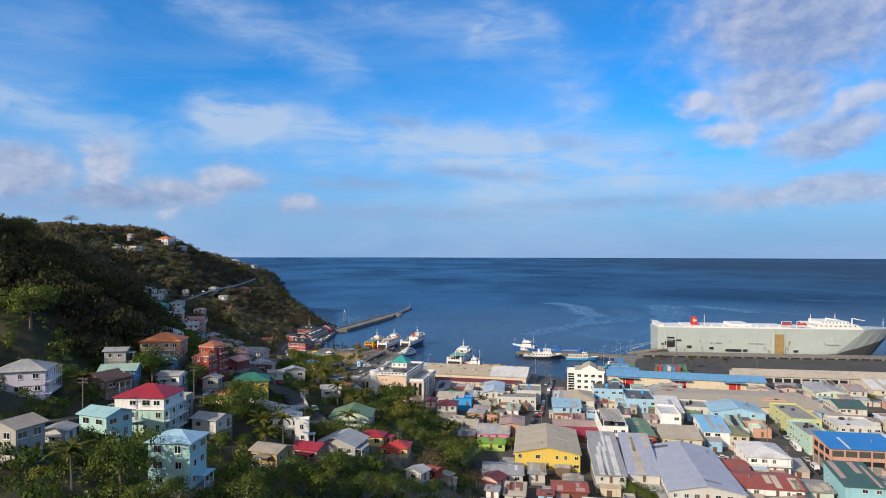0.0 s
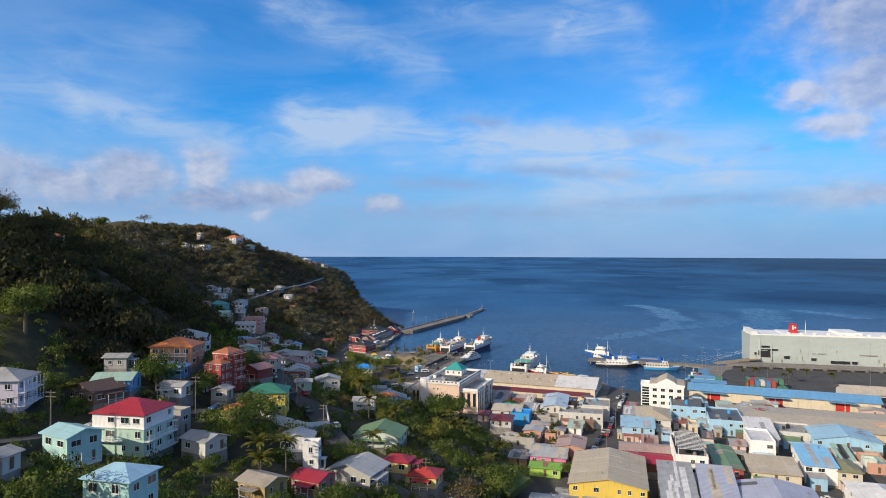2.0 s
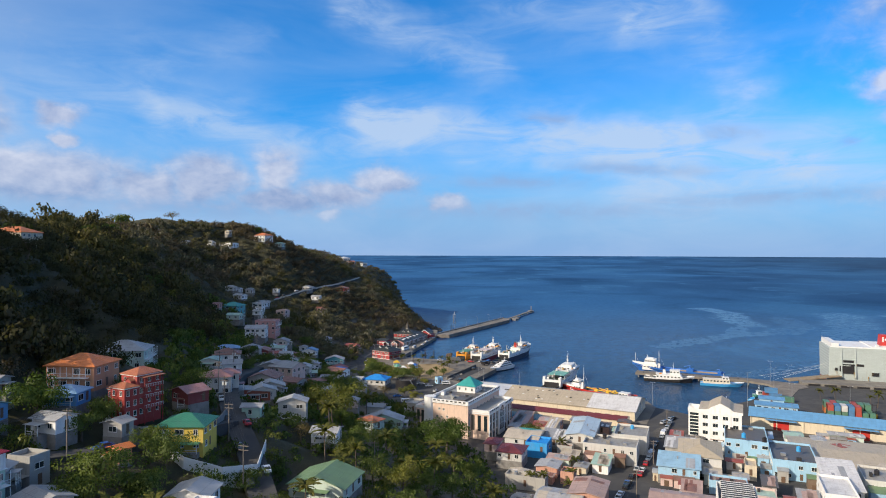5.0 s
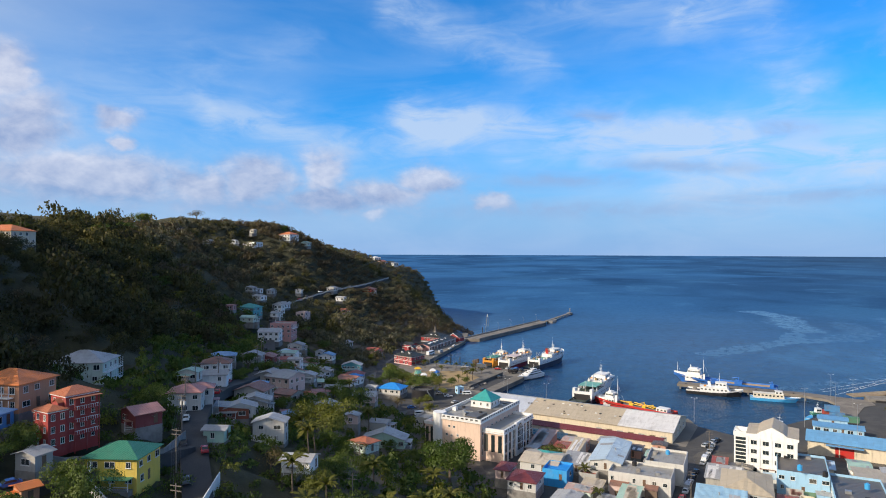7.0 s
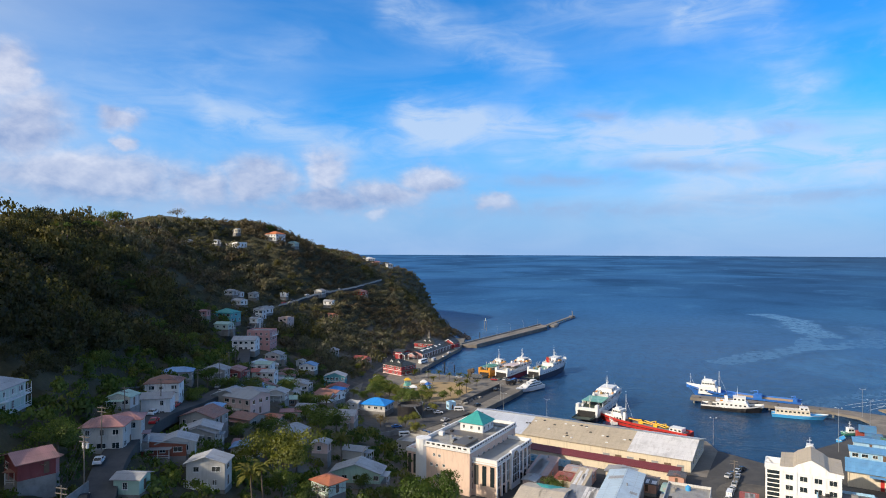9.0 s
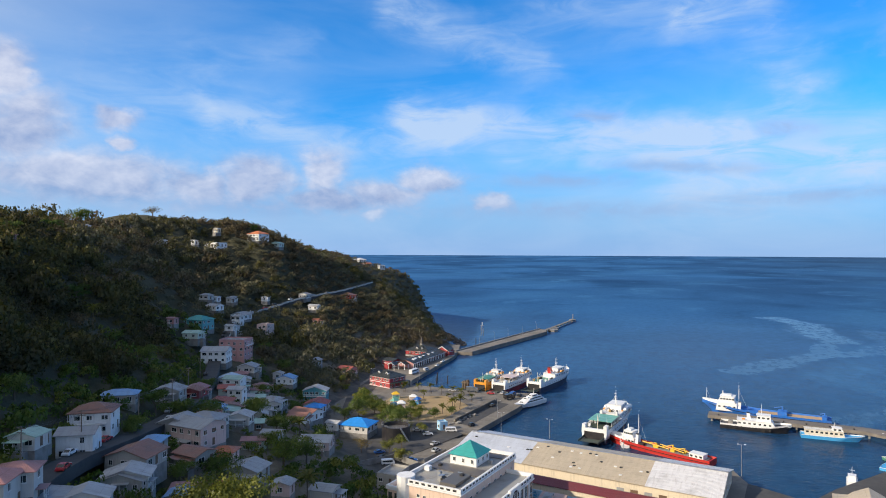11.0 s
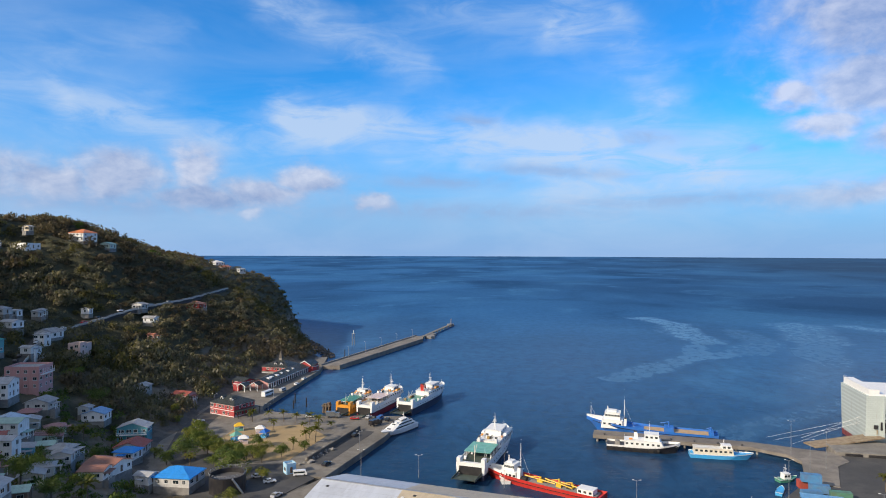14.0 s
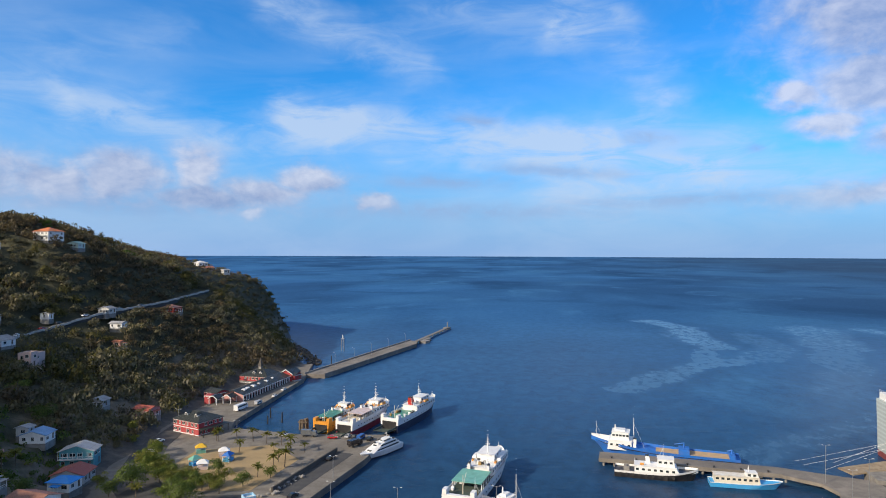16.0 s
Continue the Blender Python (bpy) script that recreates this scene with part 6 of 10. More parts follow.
    part("ramp_frame", Shape().box(86.2, y - 0.25, 2.6, 86.8, y + 1.2, 23).box(93.6, y - 0.25, 2.6, 94.2, y + 1.2, 23), P_HULLGREY, hull)
    for x0, w in ((39.5, 1.6), (43, 5), (68, 11), (124, 10)):
        part("marking", Shape().box(x0, y + 0.28, 10.8, x0 + w, y + 1.2, 11.4), paint("marking_grey", (0.30, 0.31, 0.31)), hull)
    # quarter ramp that is let down on to the quay
    ramp = Shape()
    a, b = Vector((5, y + 2, 5.6)), Vector((-24, y - 9, 2.9))
    side = Vector((1.2, -3.0, 0)).normalized() * 3.6
    for o, h0, h1 in ((Vector((0, 0, 0)), 0.0, 0.5),):
        p = [a - side, a + side, b + side, b - side]
        ramp.poly([q + Vector((0, 0, 0.5)) for q in p]), ramp.poly(p[::-1])
        for i in range(4):
            j = (i + 1) % 4
            ramp.poly([p[i], p[j], p[j] + Vector((0, 0, 0.5)), p[i] + Vector((0, 0, 0.5))])
    part("quarter_ramp", ramp, P_RAMPTAN, t, "rusty cream ramp let down on to the jetty")
    part("ramp_mouth", Shape().box(7.2, y + 0.40, 7.5, 13.0, y + 1.25, 13.0), M_BLACK, hull)
    part("ramp_housing", Shape().box(6.2, y - 0.05, 5.0, 6.8, y + 1.2, 22.8).box(13.4, y - 0.05, 5.0, 14.0, y + 1.2, 22.8).box(6.8, y + 0.1, 13.2, 13.4, y + 1.2, 13.8).box(6.8, y + 0.1, 15.6, 13.4, y + 1.2, 16.0), P_HULLGREY, hull)
    for x0, z0, w, h in ((4.2, 17.6, 1.2, 1.2), (11.8, 18.0, 1.0, 1.0), (7.4, 14.0, 5.4, 1.3), (3.0, 9.0, 1.4, 1.6)):
        part("mooring_port", Shape().box(x0, y + 0.36, z0, x0 + w, y + 1.25, z0 + h), M_BLACK, hull)
    # grimy panels and runs below the ports and along the deck edge
    stains = random.Random(12)
    grime = Shape()
    for i in range(46):
        x0, z1 = stains.choice((stains.uniform(1, 46), stains.uniform(1, 130), stains.uniform(80, 100))), stains.choice((22.6, 22.6, 13.5, 8.6, 6.4))
        wide, deep = stains.uniform(0.15, 0.7), stains.uniform(1.0, 4.5)
        grime.poly([(x0, y + 0.235 - 0.0, z1), (x0 + wide, y + 0.235, z1), (x0 + wide * 0.6, y + 0.28, z1 - deep), (x0 + wide * 0.4, y + 0.28, z1 - deep)][::-1])
    part("rust_runs", grime, P_RUST, hull)
    # flare shadow and boot topping, laid on as dark facets that rise towards the bow
    dark = Shape()

    def edge(u, z):
        k = z / 22.8
        fine = 0.20 * (1.15 - 0.35 * k)
        half = 1.0 if u < 1 - fine else max(0.0, (1 - u) / fine) ** 0.62
        return Vector((L * u * (1 - 0.10 * (1 - k)), -B / 2 * half * (0.90 + 0.10 * k) - 0.08, z + 0.6 * k * max(0.0, (u - 0.35) / 0.65) ** 2))

    us = [0.72, 0.79, 0.85, 0.9, 0.94, 0.97, 0.99, 1.0]
    for ua, ub in zip(us, us[1:]):
        pa, pb, qa, qb = edge(ua, 2.4), edge(ub, 2.4), edge(ua, 22.8), edge(ub, 22.8)
        dark.poly([pa, pb, pb.lerp(qb, 0.02 + 0.62 * ((ub - 0.72) / 0.28) ** 1.5), pa.lerp(qa, 0.02 + 0.62 * ((ua - 0.72) / 0.28) ** 1.5)])
    part("bow_paint", dark, paint("flare_shade_grey", (0.10, 0.105, 0.11)), hull, "dark grey facets for the bow flare's shadow and boot topping")
    lines = Shape()
    for z, tip in ((12, (-38, -14, 2.8)), (10, (-36, -18, 2.8)), (11, (-30, -22, 2.8)), (13, (-24, -12, 2.8))):
        lines.beam((0.5, y + 6, z), tip, 0.045, 4)
    part("mooring_line", lines, M_FRAME, t)
    return t


car_carrier()


def ferry(x, y, turn, L, B, label, lower, upper, deck, z_mid=1.6, z_deck=5.2, house=(0.55, 0.92), roof=None, roof_span=(0.12, 0.55), ramp=True, funnel_mat=None, sheer=1.4, floors=1, group="ferries at the quay"):
    """A roll-on ferry: open stern with a ramp, covered vehicle deck, deckhouse and bridge towards the bow."""
    t = thing("ferry", pose(x, y, 0, 0, 0, turn), label, "ferry", group)
    part("lower_hull", hull_band(L, B, -0.8, z_mid, sheer, 0.33, 0.08, z_deck, cap=False, stern=0.94), lower, t)
    hull = part("hull", hull_band(L, B, z_mid, z_deck, sheer, 0.33, 0.08, z_deck, stern=0.94), upper, t)
    part("bulwark", hull_band(L, B, z_deck, z_deck + 0.9, sheer, 0.33, 0.0, z_deck + 0.9, cap=False, stern=0.94), upper, t)
    part("rubbing_strake", hull_band(L * 1.002, B + 0.25, z_mid - 0.18, z_mid + 0.1, sheer, 0.33, 0.08, z_deck, cap=False, stern=0.94), M_DARK, t)
    part("deck", Shape().box(L * 0.02, -B * 0.42, z_deck + 0.02, L * 0.62, B * 0.42, z_deck + 0.08), deck, t)
    # stern door
    part("stern_opening", Shape().box(-0.06, -B * 0.37, 1.4, 0.6, B * 0.37, z_deck - 0.15), M_BLACK, hull)
    for s in (-1, 1):
        part("stern_tower", Shape().box(0.2, s * B * 0.40 - 0.7, z_deck, 3.0, s * B * 0.40 + 0.7, z_deck + 2.6), upper, t)
    part("stern_beam", Shape().box(0.2, -B * 0.44, z_deck + 0.2, 1.6, B * 0.44, z_deck + 1.1), upper, t)
    if ramp:
        rs = Shape()
        w = B * 0.36
        rs.poly([(0, -w, 1.7), (-8.5, -w, 2.75 - 0.0), (-8.5, w, 2.75), (0, w, 1.7)][::-1]), rs.poly([(0, -w, 1.4), (-8.5, -w, 2.6), (-8.5, w, 2.6), (0, w, 1.4)])
        rs.box(-8.5, -w - 0.15, 2.3, 0, -w, 3.1).box(-8.5, w, 2.3, 0, w + 0.15, 3.1)
        part("stern_ramp", rs, P_RAMP, t, "dark green stern ramp let down to the quay")
    if roof is not None:
        a, b = roof_span
        part("canopy", Shape().box(L * a, -B * 0.44, z_deck + 2.5, L * b, B * 0.44, z_deck + 2.7), roof, t)
        for i in range(6):
            xx = L * (a + (b - a) * (i + 0.5) / 6)
            for s in (-1, 1):
                part("stanchion", Shape().box(xx - 0.08, s * B * 0.43 - 0.08, z_deck, xx + 0.08, s * B * 0.43 + 0.08, z_deck + 2.5), M_WHITE, t)
    h0, h1 = house
    z = z_deck + 0.05
    for i in range(floors):
        k = i * 0.06
        cabin(t, "deckhouse", L * (h0 + k), -B * (0.40 - 0.05 * i), z, L * (h1 - 0.05 - k), B * (0.40 - 0.05 * i), z + 2.5, M_WHITE, max(3, int(L * (h1 - h0) / 2.8)), rake=0.8)
        z += 2.62
    cabin(t, "bridge", L * (h0 + 0.14), -B * 0.28, z, L * (h1 - 0.13), B * 0.28, z + 2.2, M_WHITE, 3, 0.6, rake=0.9)
    mast(t, L * (h0 + 0.2), 0, z + 2.2, 5.6, 4, r=0.2), mast(t, L * (h0 + 0.27), B * 0.1, z + 2.2, 3.0, 2), mast(t, L * (h0 + 0.12), -B * 0.12, z + 2.2, 2.4, 1), mast(t, L * (h0 - 0.03), -B * 0.2, z_deck, 7.5, 2), mast(t, L * 0.95, 0, z_deck + sheer, 3.0, 1)
    for i in range(5):
        part("vent", Shape().beam((L * (h0 + 0.05 + 0.05 * i), B * 0.12 * (-1) ** i, z), (L * (h0 + 0.05 + 0.05 * i), B * 0.12 * (-1) ** i, z + 1.3), 0.3, 6), M_WHITE, t)
    railing(t, [(L * (h0 + 0.02), -B * 0.38), (L * (h1 - 0.08), -B * 0.38)], z - 0.05), railing(t, [(L * (h0 + 0.02), B * 0.38), (L * (h1 - 0.08), B * 0.38)], z - 0.05)
    if funnel_mat:
        funnel(t, L * (h0 + 0.04), 0, z_deck + 2.6, 2.8, 2.2, 3.6, funnel_mat, 0.9)
    else:
        for s in (-1, 1):
            funnel(t, L * (h0 - 0.01), s * B * 0.3, z_deck + 1, 1.6, 1.0, 3.0, M_WHITE, 0.2)
    railing(t, [(L * 0.1, -B * 0.46), (L * h0, -B * 0.46)], z_deck + 0.9, h=0.6), railing(t, [(L * 0.1, B * 0.46), (L * h0, B * 0.46)], z_deck + 0.9, h=0.6)
    railing(t, [(L * (h0 + 0.06), -B * 0.30), (L * (h0 + 0.06), B * 0.30)], z - 0.05)
    # gear on the open decks: lockers, winches, vents, rafts and a derrick
    rg = random.Random(int(L * 10 + B))
    gear = (M_WHITE, M_WHITE, P_CREAM, M_STEEL, P_ORANGE, M_DARK, P_RUST)
    for i in range(16):
        gx, gy, gw = L * rg.uniform(h0 + 0.02, h1 - 0.14), B * rg.uniform(-0.24, 0.24), rg.uniform(0.5, 1.3)
        part("deck_locker", Shape().box(gx, gy, z - 0.05, gx + gw, gy + rg.uniform(0.5, 1.2), z + rg.uniform(0.5, 1.2)), rg.choice(gear), t)
    for i in range(9):
        gx, gy, gw = L * rg.uniform(0.05, h0 - 0.04), B * rg.choice((-0.36, -0.3, 0.3, 0.36)), rg.uniform(0.7, 1.8)
        part("deck_winch", Shape().box(gx, gy - 0.4, z_deck, gx + gw, gy + 0.4, z_deck + 0.8).beam((gx + gw / 2, gy - 0.5, z_deck + 0.9), (gx + gw / 2, gy + 0.5, z_deck + 0.9), 0.35, 8), rg.choice(gear), t)
    derrick = Shape().beam((L * 0.10, 0, z_deck), (L * 0.10, 0, z_deck + 6.0), 0.16, 6, 0.1).beam((L * 0.10, 0, z_deck + 2.2), (L * 0.10 + 6.0, 0.8, z_deck + 4.8), 0.1, 5)
    part("derrick", derrick, P_CREAM, t)
    for s in (-1, 1):
        part("lifeboat", Shape().prism([(L * (h0 + 0.16), s * B * 0.40 - 0.7), (L * (h0 + 0.16) + 4.2, s * B * 0.40 - 0.7), (L * (h0 + 0.16) + 5.0, s * B * 0.40), (L * (h0 + 0.16) + 4.2, s * B * 0.40 + 0.7), (L * (h0 + 0.16), s * B * 0.40 + 0.7)],
                                       z_deck + 2.75, z_deck + 3.7, [(L * (h0 + 0.16) + 0.5, s * B * 0.40 - 0.5), (L * (h0 + 0.16) + 3.8, s * B * 0.40 - 0.5), (L * (h0 + 0.16) + 4.3, s * B * 0.40), (L * (h0 + 0.16) + 3.8, s * B * 0.40 + 0.5), (L * (h0 + 0.16) + 0.5, s * B * 0.40 + 0.5)]), P_ORANGE if B < 10 else M_WHITE, t)
    ports = Shape()
    for i in range(9):
        for y in (-B * 0.5 - 0.02, B * 0.5 - 0.28):
            ports.beam((L * (0.12 + 0.06 * i), y, z_deck - 1.1), (L * (0.12 + 0.06 * i), y + 0.3, z_deck - 1.1), 0.24, 8)
    part("portholes", ports, M_GLASS, hull)
    for s in (-1, 1):
        part("life_raft", Shape().beam((L * (h0 + 0.1), s * B * 0.36, z_deck + 3.1), (L * (h0 + 0.1) + 1.4, s * B * 0.36, z_deck + 3.1), 0.4, 8), P_ORANGE, t)
    return t


ferry(7.6, 450.5, 77, 52, 11.5, "white ferry with pale green deck, stern ramp on the quay", P_NAVY, M_WHITE, P_RAMP, 1.9, 4.9, (0.46, 0.94), P_DECKG, (0.16, 0.40), floors=1)
ferry(-61.6, 531, 78, 32, 8.4, "orange-hulled ferry with a grey-green deck, stern to the quay", P_ORANGE, P_ORANGE, P_GREEN, 1.2, 4.6, (0.5, 0.9), P_GREEN, (0.1, 0.5))
ferry(-50.4, 529, 75, 43, 9.2, "white ferry with a maroon lower hull and pinkish deck", P_MAROON, M_WHITE, P_CREAM, 2.8, 5.4, (0.50, 0.93), P_PINKD, (0.22, 0.50))
ferry(-31.8, 538, 73, 49, 9.6, "dark-hulled ferry with white upperworks and a red funnel", P_NAVY, M_WHITE, P_GREEN, 3.4, 5.4, (0.42, 0.9), None, (0.15, 0.4), funnel_mat=P_RED)


def motor_yacht():
    t = thing("motor_yacht", pose(-24.0, 517.6, 0, 0, 0, 244) @ Matrix.Scale(0.79, 4), "sleek white passenger catamaran moored at the quay end", "yacht")
    part("hull", hull_band(31, 7.4, 0.6, 3.2, 0.9, 0.42, 0.14, 3.2), M_WHITE, t)
    part("boot_topping", hull_band(31, 7.4, -0.6, 0.6, 0.0, 0.42, 0.14, 3.2, cap=False), M_BLACK, t)
    for z0, z1, x0, x1, half, rake in ((3.2, 4.7, 2.5, 26.5, 3.3, 4.5), (4.75, 6.3, 4.5, 21.5, 2.9, 3.6), (6.35, 7.5, 8.0, 15.5, 2.0, 1.8)):
        deck = part("deckhouse", Shape().prism([(x0, -half), (x1 - 2, -half), (x1, -half * 0.45), (x1, half * 0.45), (x1 - 2, half), (x0, half)], z0, z1,
                                               [(x0 + 0.4, -half * 0.92), (x1 - 2 - rake, -half * 0.92), (x1 - rake, -half * 0.4), (x1 - rake, half * 0.4), (x1 - 2 - rake, half * 0.92), (x0 + 0.4, half * 0.92)]), M_WHITE, t)
        zc, k = (z0 + z1) / 2, (x1 - x0) * 0.72
        for side in (-1, 1):
            y = side * half * 0.965
            part("window_band", Shape().box(x0 + 1.2, y - 0.06, zc - 0.32, x0 + 1.2 + k, y + 0.06, zc + 0.34), M_GLASS, deck)
        part("windscreen", Shape().prism([(x1 - rake * 0.62, -half * 0.40), (x1 - rake * 0.40, -half * 0.40), (x1 - rake * 0.40, half * 0.40), (x1 - rake * 0.62, half * 0.40)], zc - 0.25, zc + 0.35,
                                         [(x1 - rake * 0.86, -half * 0.38), (x1 - rake * 0.62, -half * 0.38), (x1 - rake * 0.62, half * 0.38), (x1 - rake * 0.86, half * 0.38)]), M_GLASS, deck)
    mast(t, 10, 0, 7.5, 3.0, 3), railing(t, [(2, -3.2), (2, 3.2)], 3.2), railing(t, [(4.5, -2.8), (4.5, 2.8)], 4.75)
    railing(t, [(26, -2.2), (29.5, 0), (26, 2.2)], 3.9)
    for i, (gx, gy) in enumerate(((5.5, -1.6), (5.5, 1.6), (7.0, 0.0), (17.5, -1.2), (17.5, 1.2))):
        part("deck_locker", Shape().box(gx, gy - 0.4, 6.3, gx + 1.1, gy + 0.4, 6.9), M_DARK if i % 2 else M_WHITE, t)


def work_boat(x, y, turn, L, B, label, lower, upper, z_mid, z_deck, bridge, deck_mat, gear=None, sheer=1.6, mast_h=7.0, category="supply vessel", lift=0.0, booms=False):
    """A work vessel with its bridge near the bow and a long open deck behind."""
    t = thing("work_boat", pose(x, y, 0, 0, 0, turn), label, category)
    part("lower_hull", hull_band(L, B, -0.7, z_mid, sheer, 0.34, 0.1, z_deck, cap=False, stern=0.95), lower, t)
    part("hull", hull_band(L, B, z_mid, z_deck, sheer, 0.34, 0.1, z_deck, stern=0.95), lower, t)
    part("fender_strake", hull_band(L * 1.002, B + 0.3, z_deck - 0.35, z_deck - 0.1, sheer, 0.34, 0.1, z_deck, cap=False, stern=0.95), M_DARK, t)
    a, b = bridge
    part("deck", Shape().box(L * 0.04, -B * 0.42, z_deck + 0.02, L * (a - 0.02), B * 0.42, z_deck + 0.3), deck_mat, t)
    part("bulwark", hull_band(L, B, z_deck, z_deck + 0.9, sheer, 0.34, 0.0, z_deck + 0.9, stern=0.95, cap=False), lower, t)
    part("forecastle", bow_band(L, B, z_deck + 0.3, z_deck + 1.6, sheer, b - 0.06), upper, t)
    cabin(t, "deckhouse", L * a, -B * 0.40, z_deck, L * b, B * 0.40, z_deck + 2.7 + lift * 0.6, M_WHITE, 4, rake=0.5)
    cabin(t, "bridge", L * (a + 0.02), -B * 0.32, z_deck + 2.8 + lift * 0.6, L * (b - 0.02), B * 0.32, z_deck + 5.2 + lift, M_WHITE, 5, 0.62, rake=0.6)
    part("monkey_deck", Shape().box(L * (a + 0.05), -B * 0.2, z_deck + 5.3 + lift, L * (b - 0.05), B * 0.2, z_deck + 6.0 + lift).beam((L * (b - 0.05), 0, z_deck + 5.3 + lift), (L * (b - 0.05), 0, z_deck + 7.6 + lift), 0.35, 6, 0.2), M_WHITE, t)
    mast(t, L * (a - 0.01), 0, z_deck + 0.5, mast_h + 5, 4, r=0.2), mast(t, L * 0.965, 0, z_deck + sheer, 7.0, 0)
    funnel(t, L * (a - 0.015), B * 0.26, z_deck, 1.4, 1.2, 4.6, upper, 0.2)
    railing(t, [(L * b, -B * 0.36), (L * 0.93, -B * 0.12), (L * 0.93, B * 0.12), (L * b, B * 0.36)], z_deck + 1.6)
    if gear is not None:
        mat, spots = gear
        for gx, gy, gw, gd, gh in spots:
            p = Shape().box(L * gx - gw / 2, gy - gd / 2, z_deck + 0.3, L * gx + gw / 2, gy + gd / 2, z_deck + 0.3 + gh * 0.45)
            p.beam((L * gx, gy, z_deck + gh * 0.4), (L * gx, gy, z_deck + gh), 0.28, 8).beam((L * gx, gy, z_deck + gh), (L * gx + gw * 0.9, gy, z_deck + gh * 0.8), 0.2, 6)
            if booms:
                p = Shape().beam((L * gx - gw, gy, z_deck + 0.9), (L * gx + gw * 0.6, gy + 0.6, z_deck + 0.4 + gh * 0.5), 0.22, 6).beam((L * gx - gw * 0.2, gy - 0.5, z_deck), (L * gx - gw * 0.2, gy - 0.5, z_deck + gh * 0.7), 0.35, 8)
                p.beam((L * gx - gw * 0.2, gy - 0.5, z_deck + gh * 0.7), (L * gx + gw * 0.7, gy - 1.2, z_deck + 0.8), 0.16, 6).box(L * gx - gw * 0.35, gy - 1.1, z_deck + 0.3, L * gx - gw * 0.05, gy + 0.3, z_deck + 1.4)
            part("deck_crane", p, mat, t)
    return t


motor_yacht()
work_boat(111, 510.5, 167.5, 56, 9.5, "blue and white work vessel with sandy deck behind the jetty", P_BLUE, M_WHITE, 1.0, 2.6, (0.71, 0.88), P_TAN,
          (P_BLUE, ((0.36, 0, 4, 6, 4.2), (0.05, 0, 2.0, 6, 3.2))), sheer=3.2, lift=1.6)
red_vessel = work_boat(52.6, 435.2, 152, 47, 7.2, "red supply vessel with yellow deck gear, moored behind the warehouse", P_RED, M_WHITE, 0.5, 1.5, (0.66, 0.80), M_CONC,
          (P_YELLOW, ((0.52, 0, 7, 4, 3.0), (0.36, 0.6, 6, 4, 4.2), (0.27, -0.8, 5, 3, 3.0))), booms=True)
cabin(red_vessel, "aft_house", 3.0, -2.0, 1.6, 8.5, 2.0, 3.4, M_WHITE, 3)
part("cargo", Shape().box(11.5, -1.6, 1.8, 13.2, 0.4, 3.0).box(21.0, -2.4, 1.8, 23.2, -0.6, 3.1).box(27.5, 0.2, 1.8, 29.6, 2.2, 2.9), M_DARK, red_vessel, "dark crates lashed to the deck")


def tug():
    t = thing("tug", pose(62.0, 496.6, 0, 0, 0, -10), "black-hulled tug with a white deckhouse and tyre fenders beside the jetty", "tug")
    part("hull", hull_band(29, 8.0, -0.5, 1.7, 1.9, 0.30, 0.06, 1.7), M_BLACK, t)
    part("bulwark", hull_band(29, 8.0, 1.7, 2.5, 1.9, 0.30, 0.0, 2.5, cap=False), M_WHITE, t)
    cabin(t, "deckhouse", 7, -2.9, 1.7, 23, 2.9, 4.4, M_WHITE, 7, rake=1.5)
    cabin(t, "wheelhouse", 15, -2.3, 4.5, 21, 2.3, 7.2, M_WHITE, 3, 0.6, rake=0.4)
    mast(t, 17, 0, 7.3, 4.2, 3), funnel(t, 11.8, 1.2, 4.5, 1.6, 1.4, 2.6, M_WHITE, 0.2)
    for i in range(9):
        a = 2.0 + i * 2.3
        part("tyre", Shape().beam((a, -3.85, 1.3), (a, -4.3, 1.3), 0.55, 8), M_DARK, t)
    railing(t, [(7, -2.6), (7, 2.6)], 4.5)
    part("towing_winch", Shape().beam((4.2, -1.4, 2.6), (4.2, 1.4, 2.6), 0.7, 10).box(3.2, -1.7, 1.7, 5.2, -1.4, 3.4).box(3.2, 1.4, 1.7, 5.2, 1.7, 3.4), M_CONC, t)
    part("life_raft", Shape().beam((9.0, -2.0, 4.9), (10.3, -2.0, 4.9), 0.38, 8), P_ORANGE, t)


def cabin_boat():
    t = thing("cabin_boat", pose(93.5, 489.0, 0, 0, 0, -6), "light blue passenger boat with a white windowed cabin beside the jetty", "boat")
    part("hull", hull_band(24, 5.6, -0.4, 1.5, 1.1, 0.36, 0.1, 1.5), P_SKY, t)
    part("gunwale", hull_band(24.1, 5.7, 1.5, 1.75, 1.1, 0.36, 0.0, 1.75, cap=False), M_WHITE, t)
    cabin(t, "cabin", 1.5, -2.2, 1.5, 16.5, 2.2, 3.9, P_CREAM, 8, 0.62, rake=0.5)
    cabin(t, "wheelhouse", 12, -1.7, 3.95, 16, 1.7, 5.3, M_WHITE, 2, 0.5, rake=0.5)
    mast(t, 13, 0, 5.3, 2.2, 1), railing(t, [(2, -2.1), (11, -2.1)], 3.95, h=0.7)


